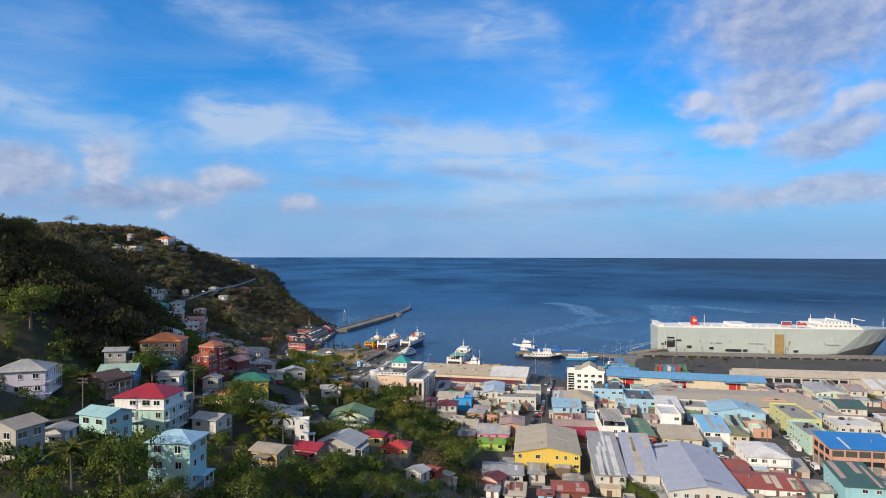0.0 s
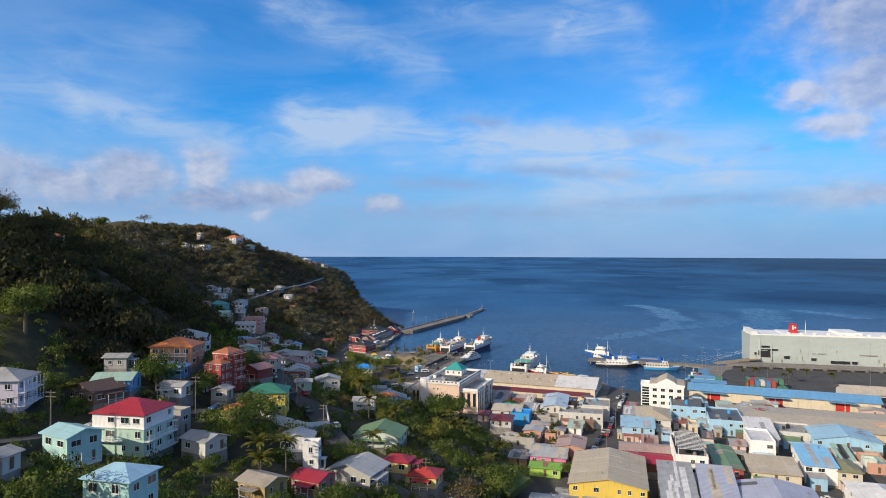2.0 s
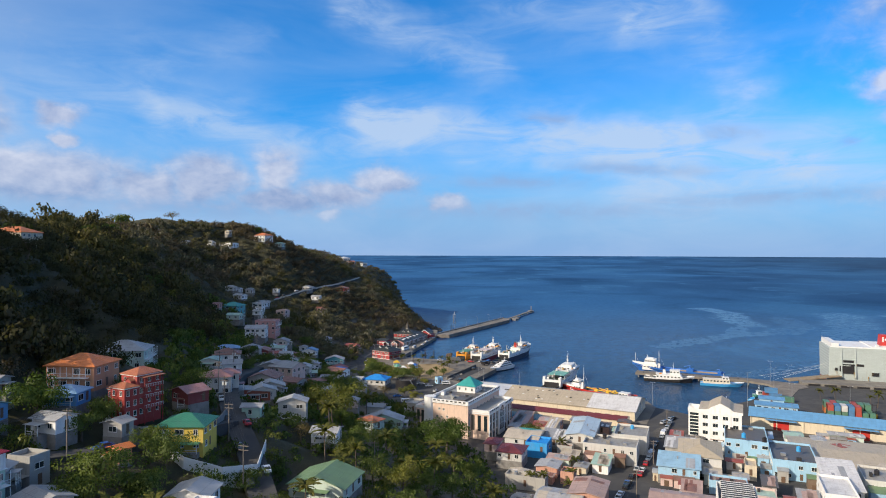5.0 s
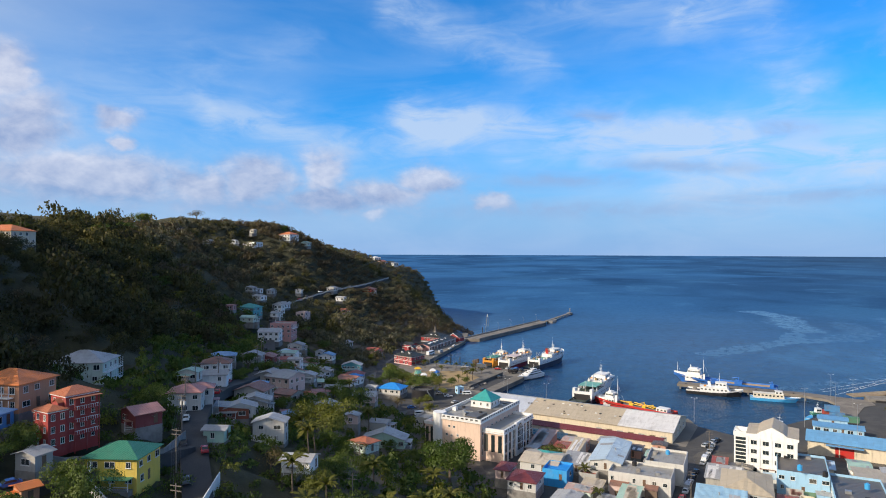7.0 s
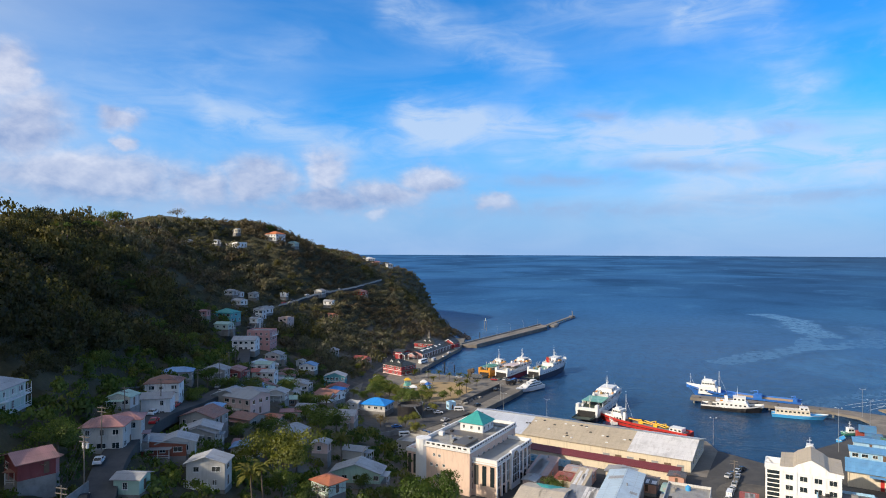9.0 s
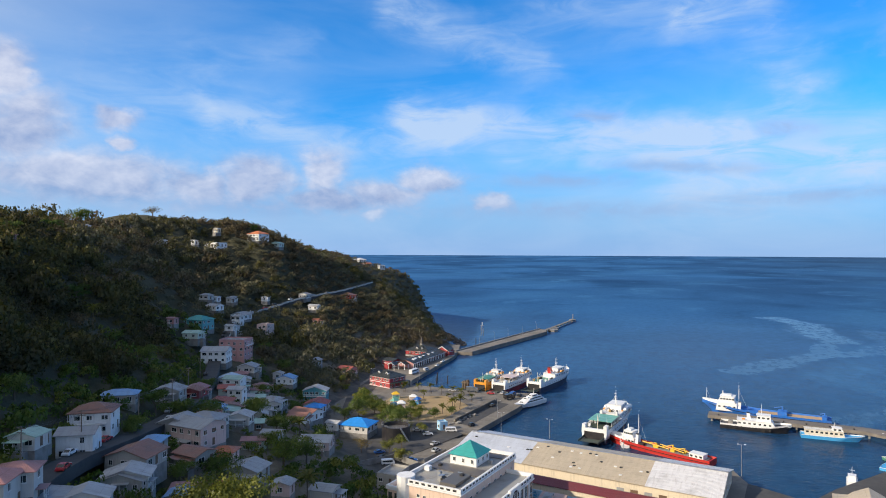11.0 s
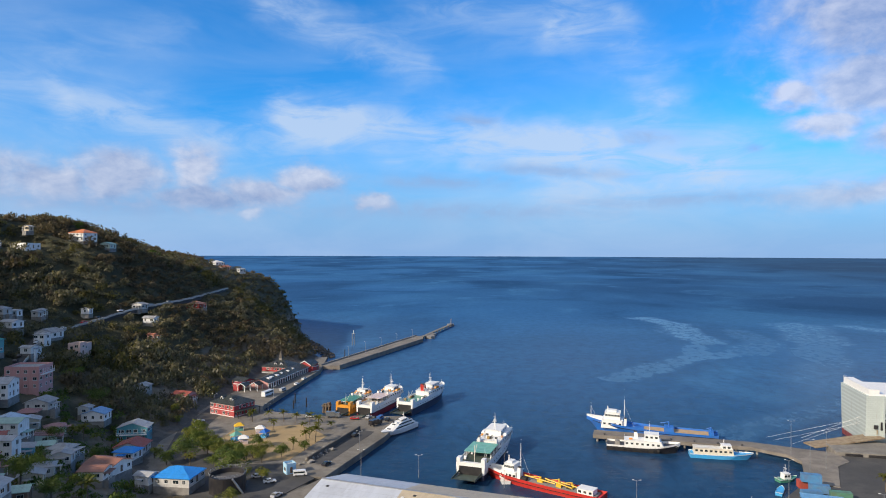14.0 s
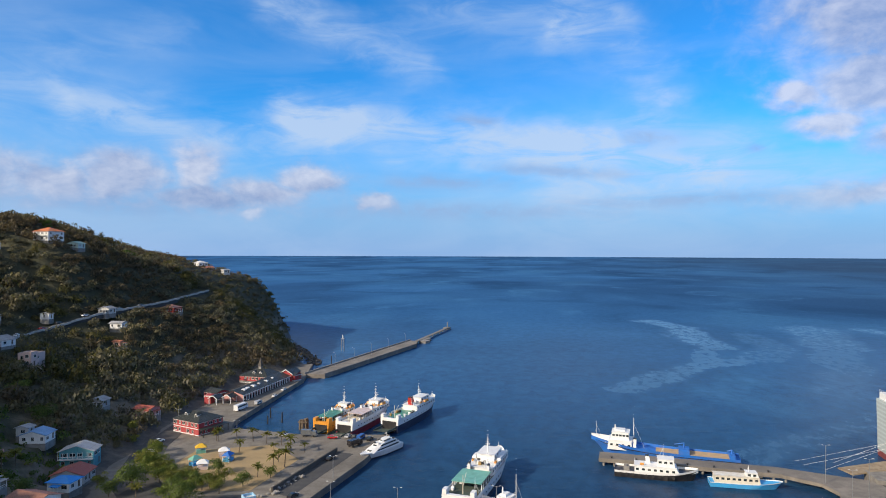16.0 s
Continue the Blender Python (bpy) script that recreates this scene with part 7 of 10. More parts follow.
def small_boat(x, y, turn, L, B, mat, label, house=True):
    t = thing("small_boat", pose(x, y, 0, 0, 0, turn), label, "boat", "small boats in the basin")
    part("hull", hull_band(L, B, -0.3, 1.0, 0.6, 0.42, 0.12, 1.0), mat, t)
    part("gunwale", hull_band(L * 1.01, B + 0.15, 0.95, 1.12, 0.6, 0.42, 0.0, 1.1, cap=False), M_WHITE, t)
    if house:
        cabin(t, "wheelhouse", L * 0.25, -B * 0.33, 1.0, L * 0.62, B * 0.33, 2.9, M_WHITE, 2, rake=0.5)
        mast(t, L * 0.4, 0, 2.9, 3.2, 1)


tug()
cabin_boat()
small_boat(96, 426, 75, 9.5, 3.4, M_WHITE, "small white cabin boat on its mooring")
small_boat(112, 448, 60, 6.5, 2.2, P_SKY, "small open blue boat", False)
small_boat(117, 462, 20, 8, 3.0, P_GREEN, "small green and yellow fishing boat")
small_boat(20.5, 447.5, 100, 9, 3.2, M_WHITE, "small white launch beside the ferry")

# ---- jetty, pier and quay walls ----
def jetty():
    t = thing("jetty", pose(0, 0, 0), "grey concrete jetty on piles with mooring bollards", "jetty")
    ring = [(57, 504), (120, 493.5), (130, 486), (132, 478), (124, 456), (133, 451), (143, 474), (150, 480), (150, 491), (139, 495), (121, 502.5), (58.5, 513)]
    part("deck", Shape().prism(ring, 1.5, 2.7), M_PIER, t)
    part("kerb", Shape().prism([(57, 504), (120, 493.5), (120.1, 494.2), (57.1, 504.7)], 2.7, 3.0), M_PIER, t)
    for i in range(17):
        x = 59 + i * 3.9
        y = 504 - (x - 57) * 10.5 / 63
        part("pile", Shape().beam((x, y + 0.9, -4), (x, y + 0.9, 1.6), 0.45, 8), M_CONC, t)
    for i in range(7):
        x = 62 + i * 9
        y = 504 - (x - 57) * 10.5 / 63
        part("bollard", Shape().beam((x, y + 1.6, 2.7), (x, y + 1.6, 3.3), 0.28, 8).beam((x, y + 1.6, 3.3), (x, y + 1.6, 3.42), 0.42, 8), M_DARK, t)


def pier():
    t = thing("pier", pose(0, 0, 0), "long concrete breakwater pier with lamp posts running out from the headland", "pier")
    part("deck", Shape().prism([(-112, 655), (-98, 655), (-60.5, 799), (-64, 818), (-71, 822)], -6, 2.6), M_PIER, t)
    part("kerb", Shape().prism([(-98, 655), (-60.5, 799), (-61.3, 799.2), (-98.8, 655.2)], 2.6, 3.2), M_PIER, t)
    part("parapet", Shape().prism([(-112, 655), (-111.2, 655), (-70.2, 822), (-71, 822)], 2.6, 3.5), M_CONC, t)
    part("walkway", Shape().prism([(-66, 818), (-62.5, 817), (-46.5, 926), (-49.5, 927)], 1.8, 2.6), M_PIER, t)
    for x, y, r in ((-58, 826, 5.0), (-57.5, 842, 3.6), (-49, 930, 4.0), (-60, 836, 3.5)):
        part("dolphin", Shape().prism([(x + r * math.cos(a), y + r * math.sin(a)) for a in [i * math.pi / 4 + 0.4 for i in range(8)]], -6, 2.3), M_CONC, t)
    for i in range(9):
        k = i / 8.5
        x, y = -64 + 16 * k, 822 + 104 * k
        part("pile", Shape().beam((x, y, -5), (x, y, 1.9), 0.6, 8), M_CONC, t)
    part("beacon", Shape().beam((-48.5, 929, 2.3), (-48.5, 929, 7.4), 0.55, 8, 0.4).beam((-48.5, 929, 7.4), (-48.5, 929, 7.9), 0.8, 8), M_CONC, t, "pale pier-head light")


jetty()
pier()


def lamp_post(x, y, z, h, label="tall grey lamp post", arms=1, group="lamp posts", mat=None):
    t = thing("lamp_post", pose(x, y, z), label, "lamp post", group)
    part("pole", Shape().beam((0, 0, 0), (0, 0, h), 0.11, 7, 0.06), mat or M_STEEL, t)
    for i in range(arms):
        s = 1 if i % 2 else -1
        a = part("arm", Shape().beam((0, 0, h - 0.1), (s * 1.2, 0, h + 0.15), 0.04, 5), mat or M_STEEL, t)
        part("lamp_head", Shape().box(s * 1.1 - 0.28, -0.11, h + 0.10, s * 1.1 + 0.28, 0.11, h + 0.22), M_FRAME, a)


for k in (0.12, 0.3, 0.48, 0.68, 0.9):
    lamp_post(-105 + 39 * k, 670 + 140 * k, 2.6, 9, "slender pier lamp post")
for x, y, z, h in ((105.7, 424, 2.5, 17), (126.3, 458, 2.6, 14), (131.6, 487, 2.7, 13), (118.7, 398, 2.5, 17), (137, 470, 2.6, 14), (60, 418, 2.5, 11), (150, 420, 2.5, 13), (20, 437, 2.5, 12), (-10, 443, 2.5, 8),
                   (-38, 470, 2.5, 8), (-30, 440, 2.5, 10), (205, 420, 2.5, 14), (-124, 522, 2.5, 9), (-104, 548, 2.5, 8), (-95, 518, 2.5, 6)):
    lamp_post(x, y, z, h, arms=2)


def dolphin_post(x, y, h, label="dark mooring post in the water"):
    t = thing("mooring_post", pose(x, y, 0), label, "mooring post", "mooring posts")
    part("post", Shape().beam((0, 0, -4), (0, 0, h), 0.45, 7, 0.3), M_DARK, t)


dolphin_post(-95, 556, 5), dolphin_post(-86, 548, 5), dolphin_post(-104, 690, 9), dolphin_post(-92, 545, 4)


def beacon_frame(x, y):
    t = thing("channel_marker", pose(x, y, 0), "steel lattice channel marker standing in the sea", "marker")
    s = Shape()
    for a, b in ((-1, -1), (1, -1), (1, 1), (-1, 1)):
        s.beam((a * 1.2, b * 1.2, -4), (a * 0.8, b * 0.8, 10), 0.18, 5)
    part("frame", s, M_STEEL, t)
    part("platform", Shape().box(-1.5, -1.5, 10, 1.5, 1.5, 10.4), M_STEEL, t)
    part("lantern", Shape().beam((0, 0, 10.4), (0, 0, 13), 0.35, 6), M_FRAME, t)


beacon_frame(-118, 770)


def mooring_dolphin():
    t = thing("mooring_dolphin", pose(-72, 538, 0), "dark timber mooring dolphin off the ferry quay", "mooring dolphin")
    for i, (a, b) in enumerate(((-1.6, -1), (0, -1.4), (1.6, -0.8), (-1.2, 0.8), (0.6, 1.1), (1.9, 0.9))):
        part("pile", Shape().beam((a, b, -4), (a * 0.8, b * 0.8, 4.6 + 0.3 * (i % 3)), 0.55, 7), M_WOOD, t)
    part("cap", Shape().box(-2.2, -1.6, 3.4, 2.2, 1.6, 4.0), M_WOOD, t)


mooring_dolphin()

# ---- bank building with the green pyramid roof ----
def bank_building():
    t = thing("bank_building", pose(-19.2, 336.5, 2.4, 0, 0, 77.5), "large cream-pink four-storey building with white parapets and a green pyramid roof", "building")
    H, W, D = 14.2, 36.0, 19.0
    SITES.append((-19.2, 336.5, radians(77.5), W, D, 2.4))
    pink = WALLS["pinkcream"]
    body = part("wall", Shape().box(0, 0, -1, W, D, H), pink, t)
    part("roof", roof_shape("flat", W, D, H + 0.02, 0), ROOFS["greyflat"], t)
    for a in ((0, -0.25, W + 0.25, 0.35), (0, D - 0.35, W, D + 0.25), (-0.25, -0.25, 0.35, D + 0.25), (W - 0.35, 0.35, W + 0.25, D - 0.35)):
        part("parapet", Shape().box(a[0], a[1], H, a[2], a[3], H + 1.1), M_WHITE, t)
    part("cornice", Shape().box(-0.5, -0.5, H - 0.5, W + 0.5, 0, H - 0.1).box(-0.5, 0, H - 0.5, 0, D + 0.5, H - 0.1), M_WHITE, t)
    for i in range(18):
        part("parapet_opening", Shape().box(1 + i * 1.95, -0.28, H + 0.3, 2.1 + i * 1.95, -0.24, H + 0.85), M_DARK, t)
    # stair drum at the far corner of the blank wall
    part("stair_drum", Shape().prism([(1.5 + 2.6 * math.cos(i * math.pi / 6), D - 1 + 2.6 * math.sin(i * math.pi / 6)) for i in range(12)], -1, H + 1.6), M_WHITE, t)
    # small windows on the blank side
    for a, z in ((8, 11.2), (6, 11.3), (9.6, 8.3), (7, 8.0), (5, 8.1), (10.5, 5.2), (7.5, 5.0)):
        put_window(body, face_pose("left", W, D, a, z), 0.9, 0.9)
    for i in range(9):
        for z in (3.0, 6.6, 10.4):
            put_window(body, face_pose("front", W, D, 2.2 + i * 3.9, z), 1.5, 2.4)
    # lower wing with tall bays along the street front
    wing = part("wing", Shape().box(2, -8.4, -1, 30, 0, 11.0), pink, t)
    part("wing_roof", Shape().box(2.4, -8.0, 11.0, 29.6, -0.2, 11.05), ROOFS["greyflat"], t)
    for a in ((1.8, -8.65, 30.2, -8.15), (1.8, -8.15, 2.3, 0), (29.7, -8.15, 30.2, 0)):
        part("wing_parapet", Shape().box(a[0], a[1], 11.0, a[2], a[3], 12.1), M_WHITE, t)
    part("wing_cornice", Shape().box(1.5, -8.9, 10.4, 30.4, -8.4, 10.8).box(1.5, -8.4, 10.4, 2.0, 0, 10.8), M_WHITE, t)
    for i in range(8):
        x = 3.9 + i * 3.5
        part("pilaster", Shape().box(x - 1.95, -8.75, -0.5, x - 1.35, -8.4, 10.4), M_WHITE, t)
        if i in (3, 4):
            continue
        part("bay_glass", Shape().box(x - 0.85, -8.5, 3.6, x + 0.85, -8.38, 10.0), M_GLASS, wing)
        part("bay_frame", Shape().box(x - 0.06, -8.56, 3.6, x + 0.06, -8.5, 10.0).box(x - 0.85, -8.56, 6.6, x + 0.85, -8.5, 6.8), M_FRAME, wing)
        arch = Shape()
        ring = [(x - 0.95, 0.2), (x + 0.95, 0.2)] + [(x + 0.95 * math.cos(a), 2.0 + 0.95 * math.sin(a)) for a in [i2 * math.pi / 8 for i2 in range(9)]]
        arch.poly([(p, -8.46, q) for p, q in ring])
        arch.poly([(p, -8.42, q) for p, q in ring][::-1])
        part("arch_opening", arch, M_GLASS, wing)
    # arched entrance bay that rises above the parapet
    part("entrance_bay", Shape().box(12.2, -9.1, 0, 19.4, -8.3, 12.6), M_WHITE, t)
    big = Shape()
    ring = [(13.4, 2.0), (18.2, 2.0)] + [(15.8 + 2.4 * math.cos(a), 9.4 + 2.4 * math.sin(a)) for a in [i2 * math.pi / 10 for i2 in range(11)]]
    big.poly([(p, -9.14, q) for p, q in ring]), big.poly([(p, -9.10, q) for p, q in ring][::-1])
    part("arch_glass", big, M_GLASS, t)
    bars = Shape()
    for x in (14.6, 15.8, 17.0):
        bars.box(x - 0.08, -9.2, 2.0, x + 0.08, -9.14, 11.4)
    for z in (4.5, 7.0, 9.4):
        bars.box(13.4, -9.2, z - 0.08, 18.2, -9.14, z + 0.08)
    part("arch_frame", bars, M_FRAME, t)
    for y in (-7.0, -4.2, -1.4):
        part("bay_glass", Shape().box(1.88, y - 0.7, 3.6, 2.0 - 0.01, y + 0.7, 9.8), M_GLASS, wing)
    # far wing
    part("rear_wing", Shape().box(4, D, -1, 26, D + 7, 9.6), pink, t)
    part("rear_parapet", Shape().box(3.7, D + 6.6, 9.6, 26.3, D + 7.3, 10.7).box(3.7, D, 9.6, 4.3, D + 6.6, 10.7).box(25.7, D, 9.6, 26.3, D + 6.6, 10.7), M_WHITE, t)
    for i in range(3):
        part("bay_glass", Shape().box(3.94, D + 1.2 + i * 2.1, 2.4, 3.99, D + 2.4 + i * 2.1, 8.8), M_GLASS, t)
    # roof pavilion
    pav = part("pavilion", Shape().box(20.6, 5.6, H, 29.4, 14.4, H + 2.9), M_WHITE, t)
    for i in range(3):
        put_window(pav, pose(22 + i * 3, 5.6 - 0.004, H + 1.5), 0.9, 1.2)
        put_window(pav, pose(20.6 - 0.004, 7 + i * 3, H + 1.5, 0, 0, -90), 0.9, 1.2)
    py = Shape()
    apex = Vector((25, 10, H + 6.6))
    ring = [Vector(p) for p in ((20, 5, H + 2.9), (30, 5, H + 2.9), (30, 15, H + 2.9), (20, 15, H + 2.9))]
    for i in range(4):
        a, b = ring[i], ring[(i + 1) % 4]
        py.poly([a, b, apex], [(0, 0), (12, 0), (6, 7)])
    py.poly(ring[::-1])
    part("pyramid_roof", py, ROOFS["greenpyr"], t, "green pyramid roof")
    part("roof_light", Shape().box(3, 3, H, 12, 8, H + 0.9), ROOFS["darkroof"], t)
    part("roof_deck", Shape().box(13.5, 1.2, H, 19.2, D - 1.2, H + 0.25), ROOFS["darkroof"], t)
    part("roof_terrace", Shape().box(31.2, 1.2, H, 35, D - 1.2, H + 0.3), ROOFS["darkroof"], t)
    for i in range(9):
        part("parapet_opening", Shape().box(-0.28, 1.0 + i * 1.95, H + 0.3, -0.24, 2.1 + i * 1.95, H + 0.85), M_DARK, t)
    for i in range(13):
        part("wing_opening", Shape().box(3.0 + i * 2.0, -8.68, 11.25, 4.2 + i * 2.0, -8.64, 11.8), M_DARK, t)
    rng = random.Random(5)
    for i in range(14):
        x, y = rng.uniform(5, 34), rng.uniform(2, 17)
        if 18.5 < x < 31.5 and 3.5 < y < 16.5:
            continue
        part("roof_plant", Shape().box(x, y, H, x + rng.uniform(0.8, 2.0), y + rng.uniform(0.8, 1.6), H + rng.uniform(0.6, 1.4)), rng.choice((M_STEEL, M_WHITE, M_DARK)), t)


bank_building()


# ---- long quay warehouse ----
def quay_warehouse():
    w, d, h = 91.0, 30.0, 4.6
    t = thing("warehouse", pose(-39.5, 401.5, 2.4, 0, 0, -13.1), "long cream warehouse with patched grey and tan metal roof", "warehouse")
    SITES.append((-39.5, 401.5, radians(-13.1), w, d, 2.4))
    rise = 3.6
    part("wall", wall_shape("gableR", w, d, -1, h, rise), WALLS["cream"], t)

    def stretch(x0, x1, mat):
        s = Shape()
        for a, b in (((x0, -0.6), (x1, d / 2)), ((x1, d + 0.6), (x0, d / 2))):
            p = [Vector((a[0], a[1], h)), Vector((b[0], a[1], h)), Vector((b[0], b[1], h + rise)), Vector((a[0], b[1], h + rise))]
            k = (p[3] - p[0]).length
            wd = (p[1] - p[0]).length
            s.poly(p, [(0, 0), (wd, 0), (wd, k), (0, k)])
            s.poly([q - Vector((0, 0, 0.15)) for q in p][::-1])
            for i in range(4):
                j = (i + 1) % 4
                s.poly([p[i], p[i] - Vector((0, 0, 0.15)), p[j] - Vector((0, 0, 0.15)), p[j]])
        return part("roof", s, mat, t)

    stretch(-0.6, 27, ROOFS["palemetal"]), stretch(27, 69, ROOFS["tan"]), stretch(69, w + 0.6, ROOFS["white"])
    rng = random.Random(3)
    for i in range(26):
        x, k = rng.uniform(2, 68), rng.uniform(0.15, 0.9)
        y, z = -0.6 + (d / 2 + 0.6) * k, h + rise * k
        part("roof_light", Shape().box(x, y - 0.35, z - 0.1, x + 0.9, y + 0.5, z + 0.16), M_DARK if i % 2 else M_FRAME, t)
    part("ridge_cap", Shape().box(-0.6, d / 2 - 0.35, h + rise - 0.05, w + 0.6, d / 2 + 0.35, h + rise + 0.14), M_STEEL, t)
    for i in range(7):
        part("door", Shape().box(60 + i * 4.4, -0.06, -0.5, 62.4 + i * 4.4, 0.0, 2.4), M_DOOR if i % 2 else paint("door_grey", (0.3, 0.32, 0.33)), t)
    for i in range(4):
        put_window(t, face_pose("right", w, d, 5 + i * 6.5, 2.6), 1.5, 1.8)
    put_window(t, face_pose("right", w, d, d / 2, 5.2), 1.8, 1.6)


quay_warehouse()


def white_building():
    w, d, h = 15.2, 16.0, 13.2
    t = thing("white_building", pose(72.3, 351.5, 2.4, 0, 0, -12), "white four-storey office building with square windows and a cream gabled roof", "building")
    SITES.append((72.3, 351.5, radians(-12), w, d, 2.4))
    body = part("wall", Shape().box(0, 0, -1, w, d, h), WALLS["white"], t)
    s = Shape()
    pts = [(-0.5, h), (-0.5, h + 0.9), (3.0, h + 1.2), (4.2, h + 2.2), (w / 2, h + 3.9), (w - 4.2, h + 2.2), (w - 3.0, h + 1.2), (w + 0.5, h + 0.9), (w + 0.5, h)]
    run = 0.0
    for (xa, za), (xb, zb) in zip(pts, pts[1:]):
        k = math.hypot(xb - xa, zb - za)
        s.poly([(xa, 0.1, za), (xb, 0.1, zb), (xb, d, zb), (xa, d, za)], [(0, run), (0, run + k), (d, run + k), (d, run)])
        run += k
    s.poly([(x, d, z) for x, z in pts])
    part("roof", s, ROOFS["tan"], t, "cream gabled roof")
    g = Shape()
    g.poly([(x, -0.02, z) for x, z in pts]), g.poly([(x, 0.1, z) for x, z in pts][::-1])
    part("gable", g, WALLS["white"], t)
    for fl in range(4):
        z = 1.9 + fl * 3.1
        for i in range(4):
            put_window(body, pose(2.0 + i * 3.7, -0.004, z + 0.2), 2.0, 1.5)
        part("band", Shape().box(-0.1, -0.12, z + 1.35, w + 0.1, 0, z + 1.55), M_WHITE, t)
        for i in range(3):
            put_window(body, face_pose("right", w, d, 3 + i * 4.5, z + 0.2), 1.5, 1.5)
    for i in range(5):
        part("pilaster", Shape().box(-0.1 + i * 3.72, -0.18, 0, 0.32 + i * 3.72, 0, h), M_WHITE, t)
    tower = part("stair_tower", Shape().box(-4.4, 2, -1, -0.005, 9, h - 0.6), WALLS["white"], t)
    for fl in range(9):
        part("pane", Shape().box(-3.9, 1.95, 0.6 + fl * 1.32, -0.6, 1.99, 1.6 + fl * 1.32), M_GLASS, tower)
    part("roof_frame", Shape().box(-4.6, 1.8, h - 0.6, 0, 2.2, h + 0.9).box(-4.6, 8.8, h - 0.6, 0, 9.2, h + 0.9).box(-4.6, 2.2, h + 0.6, -4.2, 8.8, h + 0.9), M_WHITE, t)


white_building()


def long_store(x, y, turn, w, d, h, rise, roof, wall, label, doors=(), kind="shed", canopy=False):
    t = thing("quay_store", pose(x, y, 2.4, 0, 0, turn), label, "warehouse")
    SITES.append((x, y, radians(turn), w, d, 2.4))
    part("wall", wall_shape(kind, w, d, -1, h, rise), WALLS[wall], t)
    part("roof", roof_shape(kind, w, d, h, rise, 0.8), ROOFS[roof], t)
    for a in doors:
        part("loading_door", Shape().box(a, -0.1, -0.4, a + 6.0, -0.005, 4.4), P_RED, t, "red loading door")
        part("door_canopy", Shape().prism([(a - 3, -2.6), (a + 9, -2.6), (a + 9, -0.3), (a - 3, -0.3)], h - 0.75, h - 0.6, [(a - 3, -2.6), (a + 9, -2.6), (a + 9, -0.3), (a - 3, -0.3)]), ROOFS[roof], t)
    k = int(w / 5)
    for i in range(k):
        part("pilaster", Shape().box(i * w / k, -0.22, -0.5, i * w / k + 0.4, -0.002, h - 0.2), WALLS[wall], t)
        if canopy:
            # flat black panel on the wall puts in the shade of an open bay
            part("bay_opening", Shape().box(i * w / k + 0.8, -0.03, -0.2, (i + 1) * w / k - 0.3, -0.004, h - 1.2), M_BLACK, t)
    return t


long_store(98, 383.5, -14.6, 86, 13, 5.4, 2.6, "bluequay", "cream", "long blue-roofed quay warehouse with red loading doors", (9, 38, 67), "gableR")
long_store(100, 322, -9.5, 83, 37, 3.8, 1.4, "tan", "cream", "long low store with a beige roof", (), "gableR")
long_store(179, 392, -9.5, 88, 17, 4.0, 3.0, "tanpale", "greywhite", "long open-fronted quay store with a stained grey-beige roof", (), "gableR", True)

# lean-to and mural wall in front of the warehouse
def lean_to():
    t = thing("lean_to", pose(-12, 383.5, 2.4, 0, 0, -13.1), "long shed with a faded maroon roof before the warehouse", "shed")
    part("wall", Shape().box(0, 0, -1, 58, 6.5, 3.0), WALLS["cream"], t)
    part("roof", roof_shape("gableR", 58, 6.5, 3.0, 1.2), ROOFS["maroonroof"], t)
    mural = part("mural", Shape().box(6, -5.0, -1, 22, -4.7, 2.6), WALLS["skywall"], t, "painted seascape wall")
    m2 = Shape()
    rng = random.Random(9)
    for i in range(22):
        x, z = rng.uniform(6.4, 21), rng.uniform(-0.4, 2.2)
        m2.poly([(x, -5.01, z), (x + rng.uniform(0.5, 1.6), -5.01, z - 0.2), (x + rng.uniform(0.5, 1.6), -5.01, z + rng.uniform(0.2, 0.7))])
    part("painted_waves", m2, P_SKY, mural)


lean_to()

# ---- ferry terminal ----
def terminal(x, y, turn, w, d, h, label, roof="slate", wall="red", floors=2, kind="hip", name="terminal_building"):
    t = house(x, y, 2.4 + h, turn, w, d, h, kind, roof, wall, floors, label, foot=2.4, name=name, category="terminal", spacing=2.6)
    s = Shape()
    for z in (0.3, h - 0.5) if floors < 2 else (0.3, h / 2 - 0.1, h - 0.5):
        s.box(-0.12, -0.12, z, w + 0.12, 0, z + 0.3).box(-0.12, 0, z, 0, d, z + 0.3)
    part("trim_band", s, M_WHITE, t)
    return t


def dormer(parent, x, y, z, w=1.8, deep=2.4, h=1.2, trim=None):
    """A small gabled dormer on a roof; its front looks along local -x."""
    ob = part("dormer", wall_shape("gableR", deep, w, z, z + h, 0.5 * w), trim or M_WHITE, parent)
    ob.location = (x, y, 0)
    cap = part("dormer_roof", roof_shape("gableR", deep, w, z + h, 0.5 * w, 0.2, 0.1), ROOFS["slate"], parent)
    cap.location = (x, y, 0)
    part("pane", Shape().box(-0.04, w * 0.25, z + 0.3, -0.005, w * 0.75, z + h), M_GLASS, ob)


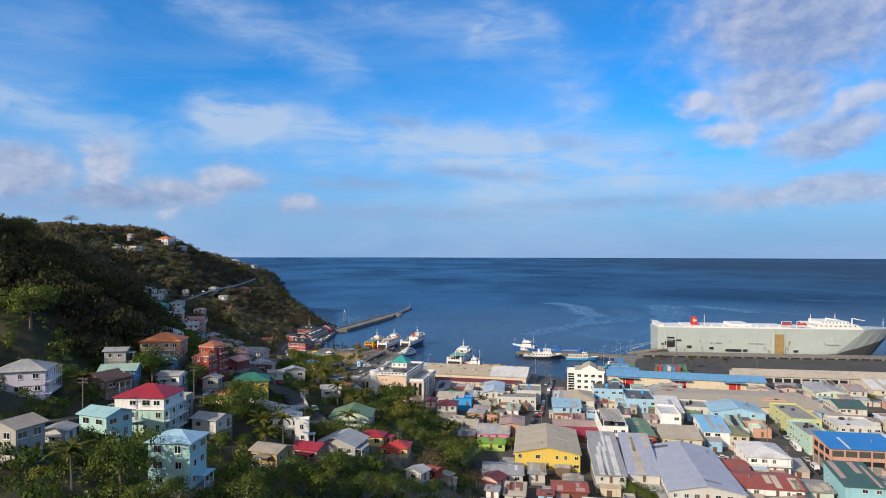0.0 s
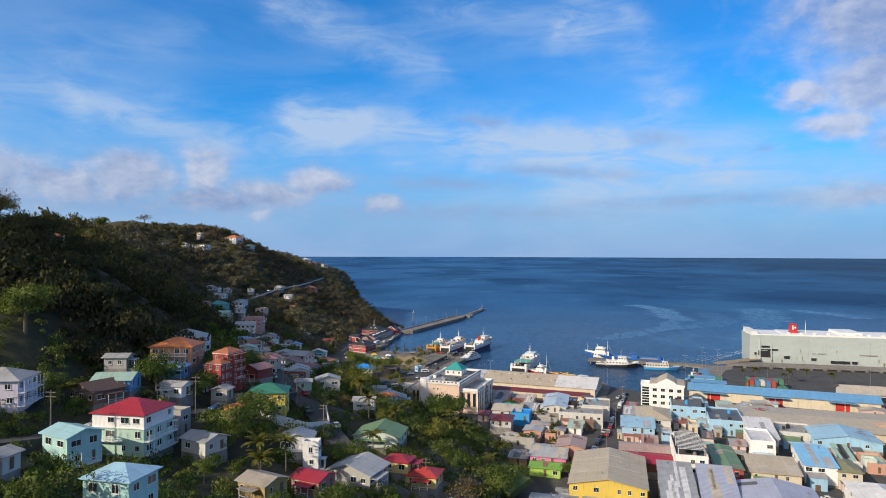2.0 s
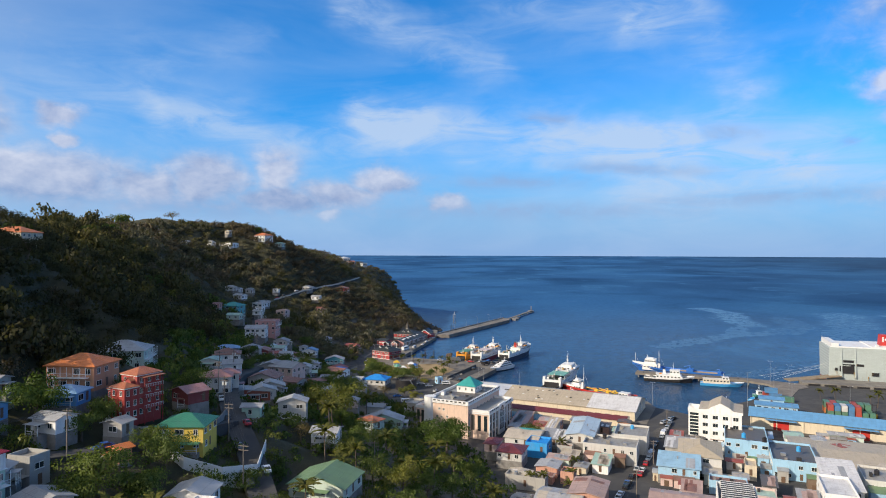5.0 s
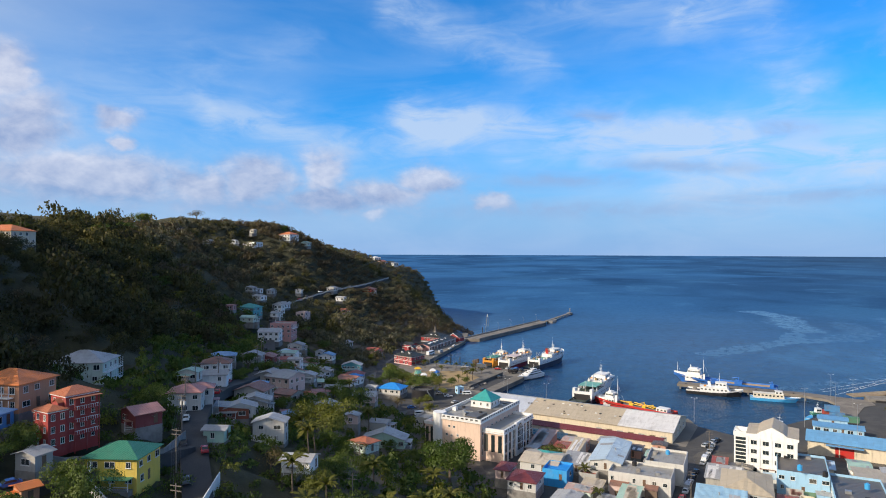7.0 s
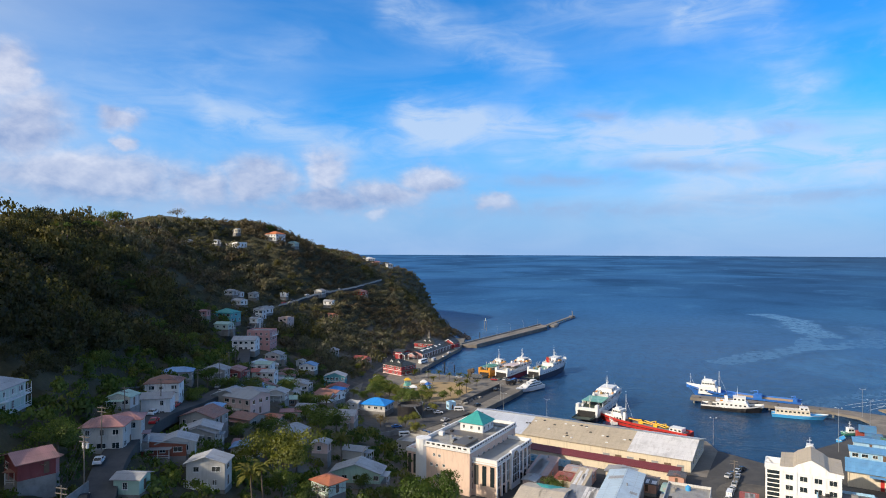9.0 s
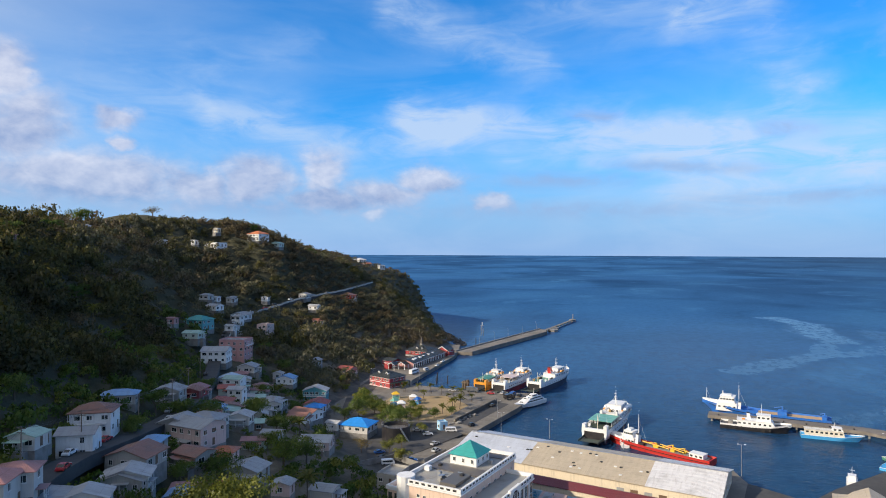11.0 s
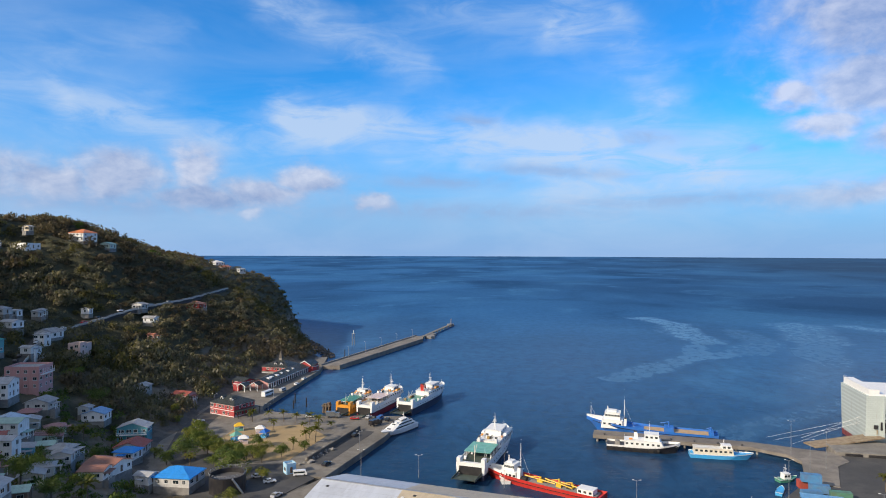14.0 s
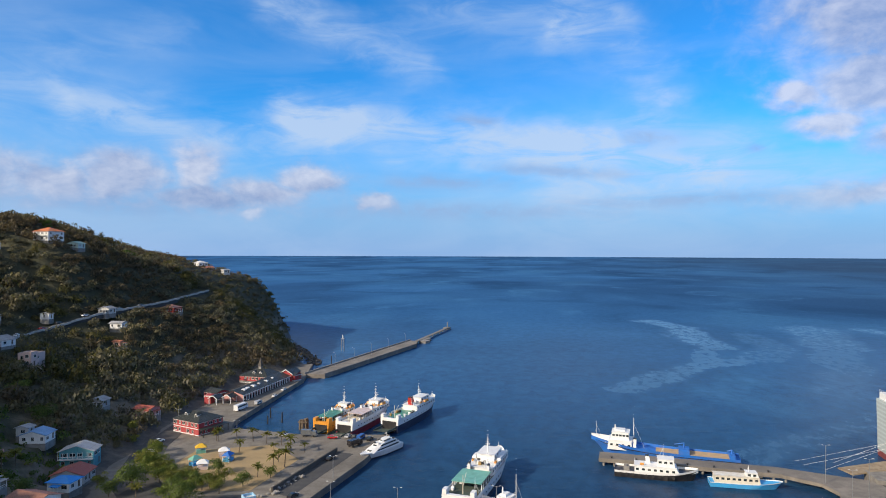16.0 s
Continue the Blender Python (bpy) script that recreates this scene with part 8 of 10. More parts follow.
def terminal_hall():
    """Long low hall along the quay: white arcade, dark roof with roof lights, gabled entrance and end pavilion."""
    t = thing("terminal_building", pose(-118.5, 577.0, 2.4, 0, 0, 84), "long pink terminal hall with a white arcade and dark gabled roofs", "terminal")
    SITES.append((-118.5, 577.0, radians(84), 66.0, 12.0, 2.4))
    w, d, h = 54.0, 11.0, 3.6
    part("wall", wall_shape("gableR", w, d, -1, h, 2.2), WALLS["pink"], t)
    part("roof", roof_shape("gableR", w, d, h, 2.2, 0.9, 0.16), ROOFS["slate"], t)
    for i in range(19):
        x = 0.4 + i * 2.95
        part("pilaster", Shape().box(x - 0.22, -0.35, -0.5, x + 0.22, -0.004, h - 0.3), M_WHITE, t)
        if i < 18:
            ring = [(x + 0.55, 0.0), (x + 2.4, 0.0)] + [(x + 1.475 + 0.925 * math.cos(a), 1.8 + 0.8 * math.sin(a)) for a in [k * math.pi / 6 for k in range(7)]]
            arch = Shape()
            arch.poly([(p, -0.03, q) for p, q in ring]), arch.poly([(p, -0.006, q) for p, q in ring][::-1])
            part("arch_opening", arch, M_GLASS, t)
    part("fascia", Shape().box(-0.9, -0.95, h - 0.32, w + 0.9, -0.75, h - 0.02), M_WHITE, t)
    for i, x in enumerate((5, 9, 15, 22, 30, 38)):
        part("roof_light", Shape().box(x, 2.0 + 0.6 * (i % 2), h + 0.55, x + (2.6 if i < 3 else 1.4), 4.4, h + 1.75), M_WHITE, t)
    # end pavilion with a white-edged red gable
    body = part("pavilion_wall", wall_shape("gableL", 8.0, 12.0, -1, 4.4, 2.6), WALLS["red"], t)
    body.rotation_euler, body.location = (0, 0, radians(90)), (66.4, -1.6, 0)
    cap = part("pavilion_roof", roof_shape("gableL", 8.0, 12.0, 4.4, 2.6, 0.5, 0.14), ROOFS["slate"], t)
    cap.rotation_euler, cap.location = (0, 0, radians(90)), (66.4, -1.6, 0)
    edge = Shape()
    for y0, y1 in ((-2.2, 2.4), (7.0, 2.4)):
        edge.poly([(53.80, y0, 4.2), (53.80, y1, 7.0), (53.80, y1, 7.5), (53.80, y0, 4.7)][::1 if y0 < 0 else -1]), edge.poly([(53.88, y0, 4.2), (53.88, y0, 4.7), (53.88, y1, 7.5), (53.88, y1, 7.0)][::1 if y0 < 0 else -1])
    part("barge_board", edge, M_WHITE, t)
    # open gabled porch towards the park
    for y in (3.0, 8.6):
        porch = part("porch_roof", roof_shape("gableR", 6.0, 4.6, 3.4, 1.5, 0.4, 0.14), ROOFS["slate"], t)
        porch.location = (-7.0 - (y > 5) * 4.0, y, 0)
        x0 = -7.0 - (y > 5) * 4.0
        gable = Shape()
        for ya, yb in ((y - 0.4, y + 2.3), (y + 5.0, y + 2.3)):
            gable.poly([(x0 - 0.45, ya, 3.2), (x0 - 0.45, yb, 4.75), (x0 - 0.45, yb, 5.15), (x0 - 0.45, ya, 3.6)]), gable.poly([(x0 - 0.40, ya, 3.6), (x0 - 0.40, yb, 5.15), (x0 - 0.40, yb, 4.75), (x0 - 0.40, ya, 3.2)])
        part("barge_board", gable, M_WHITE, t)
        for px in (x0, x0 + 5.8):
            for py in (y + 0.1, y + 4.3):
                part("post", Shape().box(px, py, -0.5, px + 0.3, py + 0.3, 3.4), M_WHITE, t)
    part("side_room", Shape().box(-9.0, 13.4, -0.5, -5.0, 17.0, 4.6), WALLS["red"], t)
    part("side_trim", Shape().box(-9.15, 13.25, 3.9, -4.85, 17.15, 4.3), M_WHITE, t)


front_terminal = terminal(-109.9, 512.9, 67, 13.1, 16.2, 6.0, "red and white ferry terminal with a dark hipped roof", wall="red", floors=2, kind="hip")
terminal_hall()
annexe = terminal(-122.8, 620.7, 80, 15.7, 19.2, 4.5, "red terminal annexe with a dark dormered roof", wall="red", floors=1, kind="hip")
for y in (5.4, 9.8):
    dormer(annexe, 2.4, y, 5.2)
for y in (4.0, 10.4):
    dormer(front_terminal, 2.6, y, 7.0, 1.7)
part("loading_canopy", Shape().box(-0.5, -3.4, 3.2, 13.6, -0.3, 3.45).box(-0.3, -3.3, -0.2, -0.05, -3.05, 3.2).box(13.2, -3.3, -0.2, 13.45, -3.05, 3.2), ROOFS["slate"], front_terminal)
terminal(-133.4, 576.2, 60, 8.5, 10.5, 4.0, "small red gable-fronted gatehouse", wall="red", floors=1, kind="gableL")
terminal(-109.7, 631.2, 62, 5.5, 6.8, 4.0, "small red kiosk at the foot of the pier", wall="red", floors=1, kind="gableL")
house(-267.3, 623.1, 94.4, 76, 11.0, 13.6, 8.0, "hip", "orangeroof", "white", 2, "large white hilltop villa with an orange roof", foot=86.4, balconies=(("left", 0.1, 0.9, 0),))
house(-213.8, 310.0, 87.5, 93, 12.0, 18.0, 7.0, "hip", "orangeroof", "cream", 2, "long hilltop house with an orange roof and balconies", foot=78.2, balconies=(("left", 0.0, 1.0, 0), ("left", 0.0, 1.0, 1)))
house(-262.0, 805.0, 71.4, 60, 9.0, 10.0, 5.0, "hip", "white", "white", 1, "white villa with a pale hipped roof on the far headland", foot=65.2)
house(-251.0, 796.0, 67.4, 55, 8.0, 7.0, 3.0, "gableR", "terracotta", "pinkpale", 1, "low pink house with a terracotta roof on the headland", foot=64.0)
house(-236.0, 800.0, 65.4, 50, 6.0, 6.0, 3.0, "shed", "zinc", "greywhite", 1, "small grey hut on the grassy headland", foot=62.0)



def spire():
    t = thing("clock_turret", pose(-130.9, 630.1, 2.4, 0, 0, 80), "small grey pointed turret on the red terminal's dark roof", "turret")
    part("base", Shape().box(-0.9, -0.9, 6.6, 0.9, 0.9, 9.2), M_CONC, t)
    part("spire", Shape().prism([(-1.2, -1.2), (1.2, -1.2), (1.2, 1.2), (-1.2, 1.2)], 9.2, 14.6, [(-0.05, -0.05), (0.05, -0.05), (0.05, 0.05), (-0.05, 0.05)]), M_ROCK, t)


spire()


def storage_tank():
    t = thing("storage_tank", pose(-71.2, 423.5, 2.4), "large open-topped dark steel storage tank with a rim walkway", "tank")
    SITES.append((-77.5, 417, 0.0, 13, 13, 2.4))
    r, h, n = 5.9, 5.8, 32
    ring = [(r * math.cos(2 * math.pi * i / n), r * math.sin(2 * math.pi * i / n)) for i in range(n)]
    rim = [(0.96 * x, 0.96 * y) for x, y in ring]
    s = Shape()
    for i in range(n):
        j = (i + 1) % n
        s.poly([(*ring[i], 0), (*ring[j], 0), (*ring[j], h), (*ring[i], h)]), s.poly([(*rim[i], h), (*rim[i], h - 1.6), (*rim[j], h - 1.6), (*rim[j], h)][::-1])
        s.poly([(*ring[i], h), (*ring[j], h), (*rim[j], h), (*rim[i], h)])
    part("shell", s, M_BLACK, t)
    part("floating_roof", Shape().prism(rim, h - 1.7, h - 1.5), ROOFS["darkroof"], t)
    railing(t, [(x * 1.02, y * 1.02) for x, y in ring[::2]] + [(ring[0][0] * 1.02, ring[0][1] * 1.02)], h, M_STEEL)
    part("stair", Shape().beam((r + 0.4, -2, 0), (r * 0.6 + 0.4, -r * 0.85, h), 0.35, 4), M_STEEL, t)


storage_tank()


def yard_wall(ring, z, h, label):
    s = Shape()
    for (xa, ya), (xb, yb) in zip(ring, ring[1:]):
        d = Vector((xb - xa, yb - ya, 0)).normalized()
        n = Vector((-d.y, d.x, 0)) * 0.12
        q = [(xa - n.x, ya - n.y), (xb - n.x, yb - n.y), (xb + n.x, yb + n.y), (xa + n.x, ya + n.y)]
        s.prism(q, z - 0.6, z + h)
    solid("yard_wall", s, M_CONC, label, "wall", kind="structure")


yard_wall([(-74, 382), (-62, 398), (-50, 392), (-58, 374)], 2.5, 2.2, "grey block wall round the car yard")
yard_wall([(-50, 398), (-46, 412)], 2.6, 1.4, "low grey wall beside the harbour road")

# ---- surfaces of the ferry quay and the town ----
def sheet(name, ring, z, mat, label, category, thick=0.25):
    return slab(name, ring, z - thick, z, mat, label, category)


sheet("sand", [(-101, 495), (-74, 505), (-57, 489), (-62, 456), (-86, 452), (-101, 476)], 2.58, M_SAND, "ochre sand of the small seaside park", "sand")
sheet("road", [(-45, 500), (-38, 498), (-47, 452), (-54, 455)], 2.57, M_ASPHALT, "dark asphalt ramp road beside the quay", "road")
sheet("road", [(-62, 452), (-46, 438), (-58, 404), (-48, 384), (-20, 380), (-24, 372), (-56, 376), (-72, 396), (-90, 432), (-112, 455), (-126, 492), (-132, 540), (-124, 542), (-116, 500), (-104, 468), (-84, 448)],
      2.60, M_ASPHALT, "dark asphalt harbour road and car park", "road")
sheet("road", [(22, 190), (340, 120), (340, 345), (290, 338), (90, 375), (54, 380), (-20, 388), (-20, 372), (-45, 372), (-16, 310), (12, 268), (20, 228)], 2.46, M_ASPHALT, "dark asphalt of the town streets", "road")
sheet("lawn", [(-8, 236), (6, 250), (14, 236), (8, 222)], float(ground_z(2, 236)) + 0.8, M_GRASS, "sunlit lawn between houses", "lawn", 2.0)
slab("pavement", [(149, 488), (349, 466), (350.5, 481.5), (168.6, 503.6), (150, 499)], -5, 4.0, M_QUAY, "worn concrete apron along the ship's berth", "quay")
# black panels on the solid apron face put in shaded gaps under its edge
for i in range(24):
    gx = 152 + i * 8.1
    gap = part("pier_opening", Shape().box(0, -0.06, 2.55, 6.2, -0.004, 3.55), M_BLACK, bpy.data.objects["pavement.003"])
    gap.matrix_local = pose(gx, 488 - (gx - 149) * 0.11, 0, 0, 0, -6.28)
wallp = Shape()
wallp.prism([(-45.6, 500), (-45, 500), (-54, 455), (-54.6, 455)], 2.5, 4.3)
solid("retaining_wall", wallp, M_ROCK, "dark stone retaining wall beside the ramp road", "wall", kind="structure")


# ---- roads up the hill ----
def ribbon(name, pts, width, mat, label, wall_side=0, verge=0.0, lift=0.35):
    """A road over the slope: a ribbon through the points, banked level across, with a retaining wall on its outer side."""
    fine = []
    for (xa, ya), (xb, yb) in zip(pts, pts[1:]):
        k = max(1, int(math.hypot(xb - xa, yb - ya) / 4))
        fine += [(xa + (xb - xa) * i / k, ya + (yb - ya) * i / k) for i in range(k)]
    fine.append(pts[-1])
    arr = np.array(fine)
    for _ in range(4):
        arr[1:-1] = (arr[:-2] + 2 * arr[1:-1] + arr[2:]) / 4
    z = ground_z(arr[:, 0], arr[:, 1])
    for _ in range(6):
        z[1:-1] = (z[:-2] + 2 * z[1:-1] + z[2:]) / 4
    tan = np.gradient(arr, axis=0)
    tan /= np.linalg.norm(tan, axis=1)[:, None]
    nrm = np.stack([-tan[:, 1], tan[:, 0]], 1)
    s, wl = Shape(), Shape()
    for i in range(len(arr) - 1):
        SITES.append((arr[i][0] - nrm[i][0] * verge, arr[i][1] - nrm[i][1] * verge, math.atan2(tan[i][1], tan[i][0]), 4.0, 0.1 + verge + min(verge, 3.0), z[i] - 0.3 + lift))
        q = []
        for j, sd in ((i, -1), (i, 1), (i + 1, 1), (i + 1, -1)):
            p = arr[j] + nrm[j] * sd * width / 2
            q.append((p[0], p[1], z[j] + lift))
        q = [q[0], q[3], q[2], q[1]]
        s.poly(q)
        low = [(a, b, c - 3.0) for a, b, c in q]
        s.poly([q[1], q[0], low[0], low[1]]), s.poly([q[3], q[2], low[2], low[3]])
        if wall_side:
            a, b = arr[i] + nrm[i] * wall_side * (width / 2 + 0.15), arr[i + 1] + nrm[i + 1] * wall_side * (width / 2 + 0.15)
            ia, ib = a + nrm[i] * wall_side * 0.3, b + nrm[i + 1] * wall_side * 0.3
            zt = 0.62 if i % 3 else 0.34
            ring = [(a[0], a[1]), (b[0], b[1]), (ib[0], ib[1]), (ia[0], ia[1])]
            za, zb = z[i] + lift, z[i + 1] + lift
            top = [(a[0], a[1], za + zt), (b[0], b[1], zb + zt), (ib[0], ib[1], zb + zt), (ia[0], ia[1], za + zt)]
            bot = [(p[0], p[1], p[2] - 1.15) for p in top]
            wl.poly(top if wall_side > 0 else top[::-1])
            for m in range(4):
                k = (m + 1) % 4
                f = [bot[m], bot[k], top[k], top[m]]
                wl.poly(f if wall_side > 0 else f[::-1])
    solid(name, s, mat, label, "road", kind="structure")
    if wall_side:
        solid("parapet", wl, M_PARAPET, "weathered pale concrete parapet along the hill road", "wall", kind="structure")
    return arr, z + lift


HILL_ROAD = ribbon("road", [(-178, 448), (-205, 495), (-224, 530), (-226, 560), (-221, 590), (-214, 625), (-210, 660), (-209, 695), (-213, 722)], 3.8, M_ASPHALT, "asphalt road climbing along the hillside", -1, 3.0)
STREET = ribbon("road", [(-30, 192), (-37, 202), (-50, 219), (-64, 235), (-74, 248), (-84, 264), (-95, 285), (-104, 312), (-115, 342), (-127, 366), (-143, 393), (-163, 425), (-178, 448)], 6.0, M_ASPHALT, "dark asphalt street up the slope", 0, 3.0)
LANE = ribbon("road", [(-64, 233), (-66, 215), (-68, 198), (-78, 181), (-85, 160), (-90, 120), (-92, 60)], 5.0, M_ASPHALT, "narrow asphalt lane between hillside houses", 0, 2.0)

def street_homes():
    """Small close-set homes and shacks below the street."""
    rng = random.Random(31)
    pts, zz = STREET
    made = 0
    for _ in range(900):
        i = rng.randrange(24, len(pts) - 2)
        way = pts[i + 1] - pts[i]
        way = way / np.linalg.norm(way)
        off = -rng.uniform(6.5, 30.0)
        x, y = float(pts[i][0] - way[1] * off), float(pts[i][1] + way[0] * off)
        w, d = rng.uniform(4.2, 6.6), rng.uniform(5.0, 8.0)
        turn = math.degrees(math.atan2(way[1], way[0])) + rng.choice((-12, 0, 0, 10))
        c, s = math.cos(radians(turn)), math.sin(radians(turn))
        corners = [(x + u * w * c - v * d * s, y + u * w * s + v * d * c) for u in (0, 0.5, 1) for v in (0, 0.5, 1)]
        blocked = False
        for cx, cy, t, sw, sd, _z in SITES:
            cc, ss = math.cos(t), math.sin(t)
            for px, py in corners:
                u, v = (px - cx) * cc + (py - cy) * ss, (py - cy) * cc - (px - cx) * ss
                if -1.2 < u < sw + 1.2 and -1.2 < v < sd + 1.2:
                    blocked = True
                    break
            if blocked:
                break
        foot = float(min(ground_z(px, py) for px, py in corners))
        if blocked or foot < 3.0 or foot > 44:
            continue
        h = rng.uniform(2.9, 4.4)
        roof = rng.choice(("zinc", "zincpale", "zincpale", "rustroof", "blueroof", "pinkroof", "mintroof", "redbrown"))
        wall = rng.choice(("greywhite", "white", "concrete", "mintpale", "pinkpale", "cream", "tealwall", "woodwall"))
        house(x, y, foot + h, turn, w, d, h, rng.choice(("gableR", "gableL", "shed", "hip")), roof, wall, 1, "small close-set hillside home with a metal roof", foot=foot - 0.4, group="small hillside homes", spacing=3.2)
        made += 1
        if made >= 20:
            break


street_homes()
make_land()

# ---- plants ----
L_BROAD = leaf_material("leaves_broad", (0.040, 0.068, 0.018), (0.156, 0.204, 0.056), dry_amount=0.08)
L_ROUND = leaf_material("leaves_dense", (0.028, 0.054, 0.013), (0.094, 0.146, 0.036), dry_amount=0.05)
L_YELLOW = leaf_material("leaves_yellow_green", (0.068, 0.086, 0.018), (0.215, 0.228, 0.060), dry_amount=0.08)
L_DRY = leaf_material("leaves_dry", (0.095, 0.075, 0.034), (0.21, 0.165, 0.08), (0.20, 0.13, 0.06), 0.5)
L_PALM = leaf_material("palm_fronds", (0.050, 0.065, 0.015), (0.150, 0.150, 0.042), dry_amount=0.3)
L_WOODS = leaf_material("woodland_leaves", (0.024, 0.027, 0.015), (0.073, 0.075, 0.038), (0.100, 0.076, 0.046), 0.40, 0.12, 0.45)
# leaf colour greyed and lightened to put distance haze on the far woods
L_HAZED = leaf_material("hazed_leaves", (0.068, 0.069, 0.050), (0.180, 0.170, 0.118), (0.170, 0.138, 0.104), 0.45, 0.12, 0.4)
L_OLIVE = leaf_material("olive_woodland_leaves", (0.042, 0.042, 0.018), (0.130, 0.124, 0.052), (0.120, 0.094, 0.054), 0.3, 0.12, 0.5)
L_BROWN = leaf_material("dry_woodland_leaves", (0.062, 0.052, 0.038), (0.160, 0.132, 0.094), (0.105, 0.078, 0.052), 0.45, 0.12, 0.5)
M_BARK = plain_material("bark", (0.13, 0.10, 0.075), 0.95, 0, 0.4, 1.2, 9.0, 0.6)


def crown_arrays(seed, leaves, radius, height, leaf, lobes=7, squash=0.8, hollow=0.55):
    """Corners of leaf clumps spread over uneven lobes; each clump is a bent four-sided blade."""
    rng = np.random.default_rng(seed)
    cs = np.c_[rng.normal(0, 0.42 * radius, (lobes, 2)), rng.uniform(0.25, 0.85, lobes) * height]
    cs[0] = (0, 0, height * 0.6)
    rs = rng.uniform(0.38, 0.62, lobes) * radius
    k = rng.integers(0, lobes, leaves)
    d = rng.normal(size=(leaves, 3))
    d /= np.linalg.norm(d, axis=1)[:, None]
    d[:, 2] = np.abs(d[:, 2]) * 0.9 - 0.25 * (rng.random(leaves) < 0.45)
    p = cs[k] + d * (rs[k] * (hollow + (1 - hollow) * rng.random(leaves) ** 0.5))[:, None] * np.array([1, 1, squash])
    a = np.cross(d + rng.normal(0, 0.5, (leaves, 3)), rng.normal(size=(leaves, 3)))
    a /= np.linalg.norm(a, axis=1)[:, None] + 1e-9
    b = np.cross(d + rng.normal(0, 0.45, (leaves, 3)), a)
    b /= np.linalg.norm(b, axis=1)[:, None] + 1e-9
    s = (leaf * rng.uniform(0.55, 1.25, leaves))[:, None]
    droop = np.array([0, 0, -0.25]) * s
    q = np.stack([p - a * s * 0.5, p + b * s * 0.42 + droop * 0.3, p + a * s * 0.5 + droop, p - b * s * 0.42], 1)
    face = np.cross(q[:, 2] - q[:, 0], q[:, 3] - q[:, 1])
    face /= np.linalg.norm(face, axis=1)[:, None] + 1e-9
    back = (face * d).sum(1) < 0
    q[back] = q[back][:, ::-1]
    face[back] *= -1
    # leaves turn outward from their clump, so that a crown shades as a soft mass
    soft = d * 0.85 + 0.55 * face + np.array([0, 0, 0.22])
    soft /= np.linalg.norm(soft, axis=1)[:, None]
    return np.concatenate([q, soft[:, None]], 1)


def quads_mesh(name, q, mat):
    """A mesh of separate four-sided leaves; a fifth row holds the direction that a leaf faces."""
    me = bpy.data.meshes.new(name)
    way = np.repeat(q[:, 4], 4, axis=0) if q.shape[1] == 5 else None
    q = q[:, :4]
    m = len(q)
    me.vertices.add(4 * m)
    me.vertices.foreach_set("co", np.ascontiguousarray(q, dtype=np.float32).ravel())
    me.loops.add(4 * m)
    me.loops.foreach_set("vertex_index", np.arange(4 * m, dtype=np.int32))
    me.polygons.add(m)
    me.polygons.foreach_set("loop_start", np.arange(0, 4 * m, 4, dtype=np.int32))
    me.materials.append(mat)
    me.update(calc_edges=True)
    me.validate()
    if way is not None:
        me.attributes.new("custom_normal", "FLOAT_VECTOR", "POINT").data.foreach_set("vector", np.ascontiguousarray(way, dtype=np.float32).ravel())
        me.update()
    return me


def trunk_shape(h, r, seed, spread):
    rng = random.Random(seed)
    s = Shape()
    s.beam((0, 0, -0.8), (0.1, 0.05, h * 0.45), r, 7, r * 0.65)
    for i in range(5):
        a = i * 1.26 + rng.uniform(-0.4, 0.4)
        e = (math.cos(a) * spread * rng.uniform(0.4, 0.75), math.sin(a) * spread * rng.uniform(0.4, 0.75), h * rng.uniform(0.62, 0.86))
        s.beam((0.1, 0.05, h * rng.uniform(0.33, 0.44)), e, r * 0.42, 5, r * 0.12)
    return s


def frond(length, seed):
    """One palm frond: an arched rib with leaflets on both sides."""
    rng = np.random.default_rng(seed)
    out = []
    n = 9
    pts = [np.array((length * (i / n) * (1 - 0.18 * (i / n)), 0, 0.9 * math.sin(i / n * 2.0) * length * 0.22 - (i / n) ** 2 * length * 0.42)) for i in range(n + 1)]
    for i in range(n):
        for side in (-1, 1):
            w = length * 0.13 * math.sin(math.pi * min(0.95, (i + 0.8) / (n + 0.6))) + 0.12
            tip = np.array((length * 0.10, side * w, -w * rng.uniform(0.25, 0.6)))
            out.append([pts[i], pts[i + 1], pts[i + 1] + tip * 0.95, pts[i] + tip * rng.uniform(0.85, 1.05)])
    return np.array(out)


def palm_kind(seed):
    rng = np.random.default_rng(seed)
    quads = []
    for i in range(19):
        f = frond(rng.uniform(3.4, 4.4) if i < 14 else 2.8, seed * 40 + i)
        az, el = i * 2.4 + rng.uniform(-0.2, 0.2), rng.uniform(-0.55, 1.1)
        ry = np.array([[math.cos(-el), 0, math.sin(-el)], [0, 1, 0], [-math.sin(-el), 0, math.cos(-el)]])
        rz = np.array([[math.cos(az), -math.sin(az), 0], [math.sin(az), math.cos(az), 0], [0, 0, 1]])
        quads.append(f @ ry.T @ rz.T)
    return np.concatenate(quads)


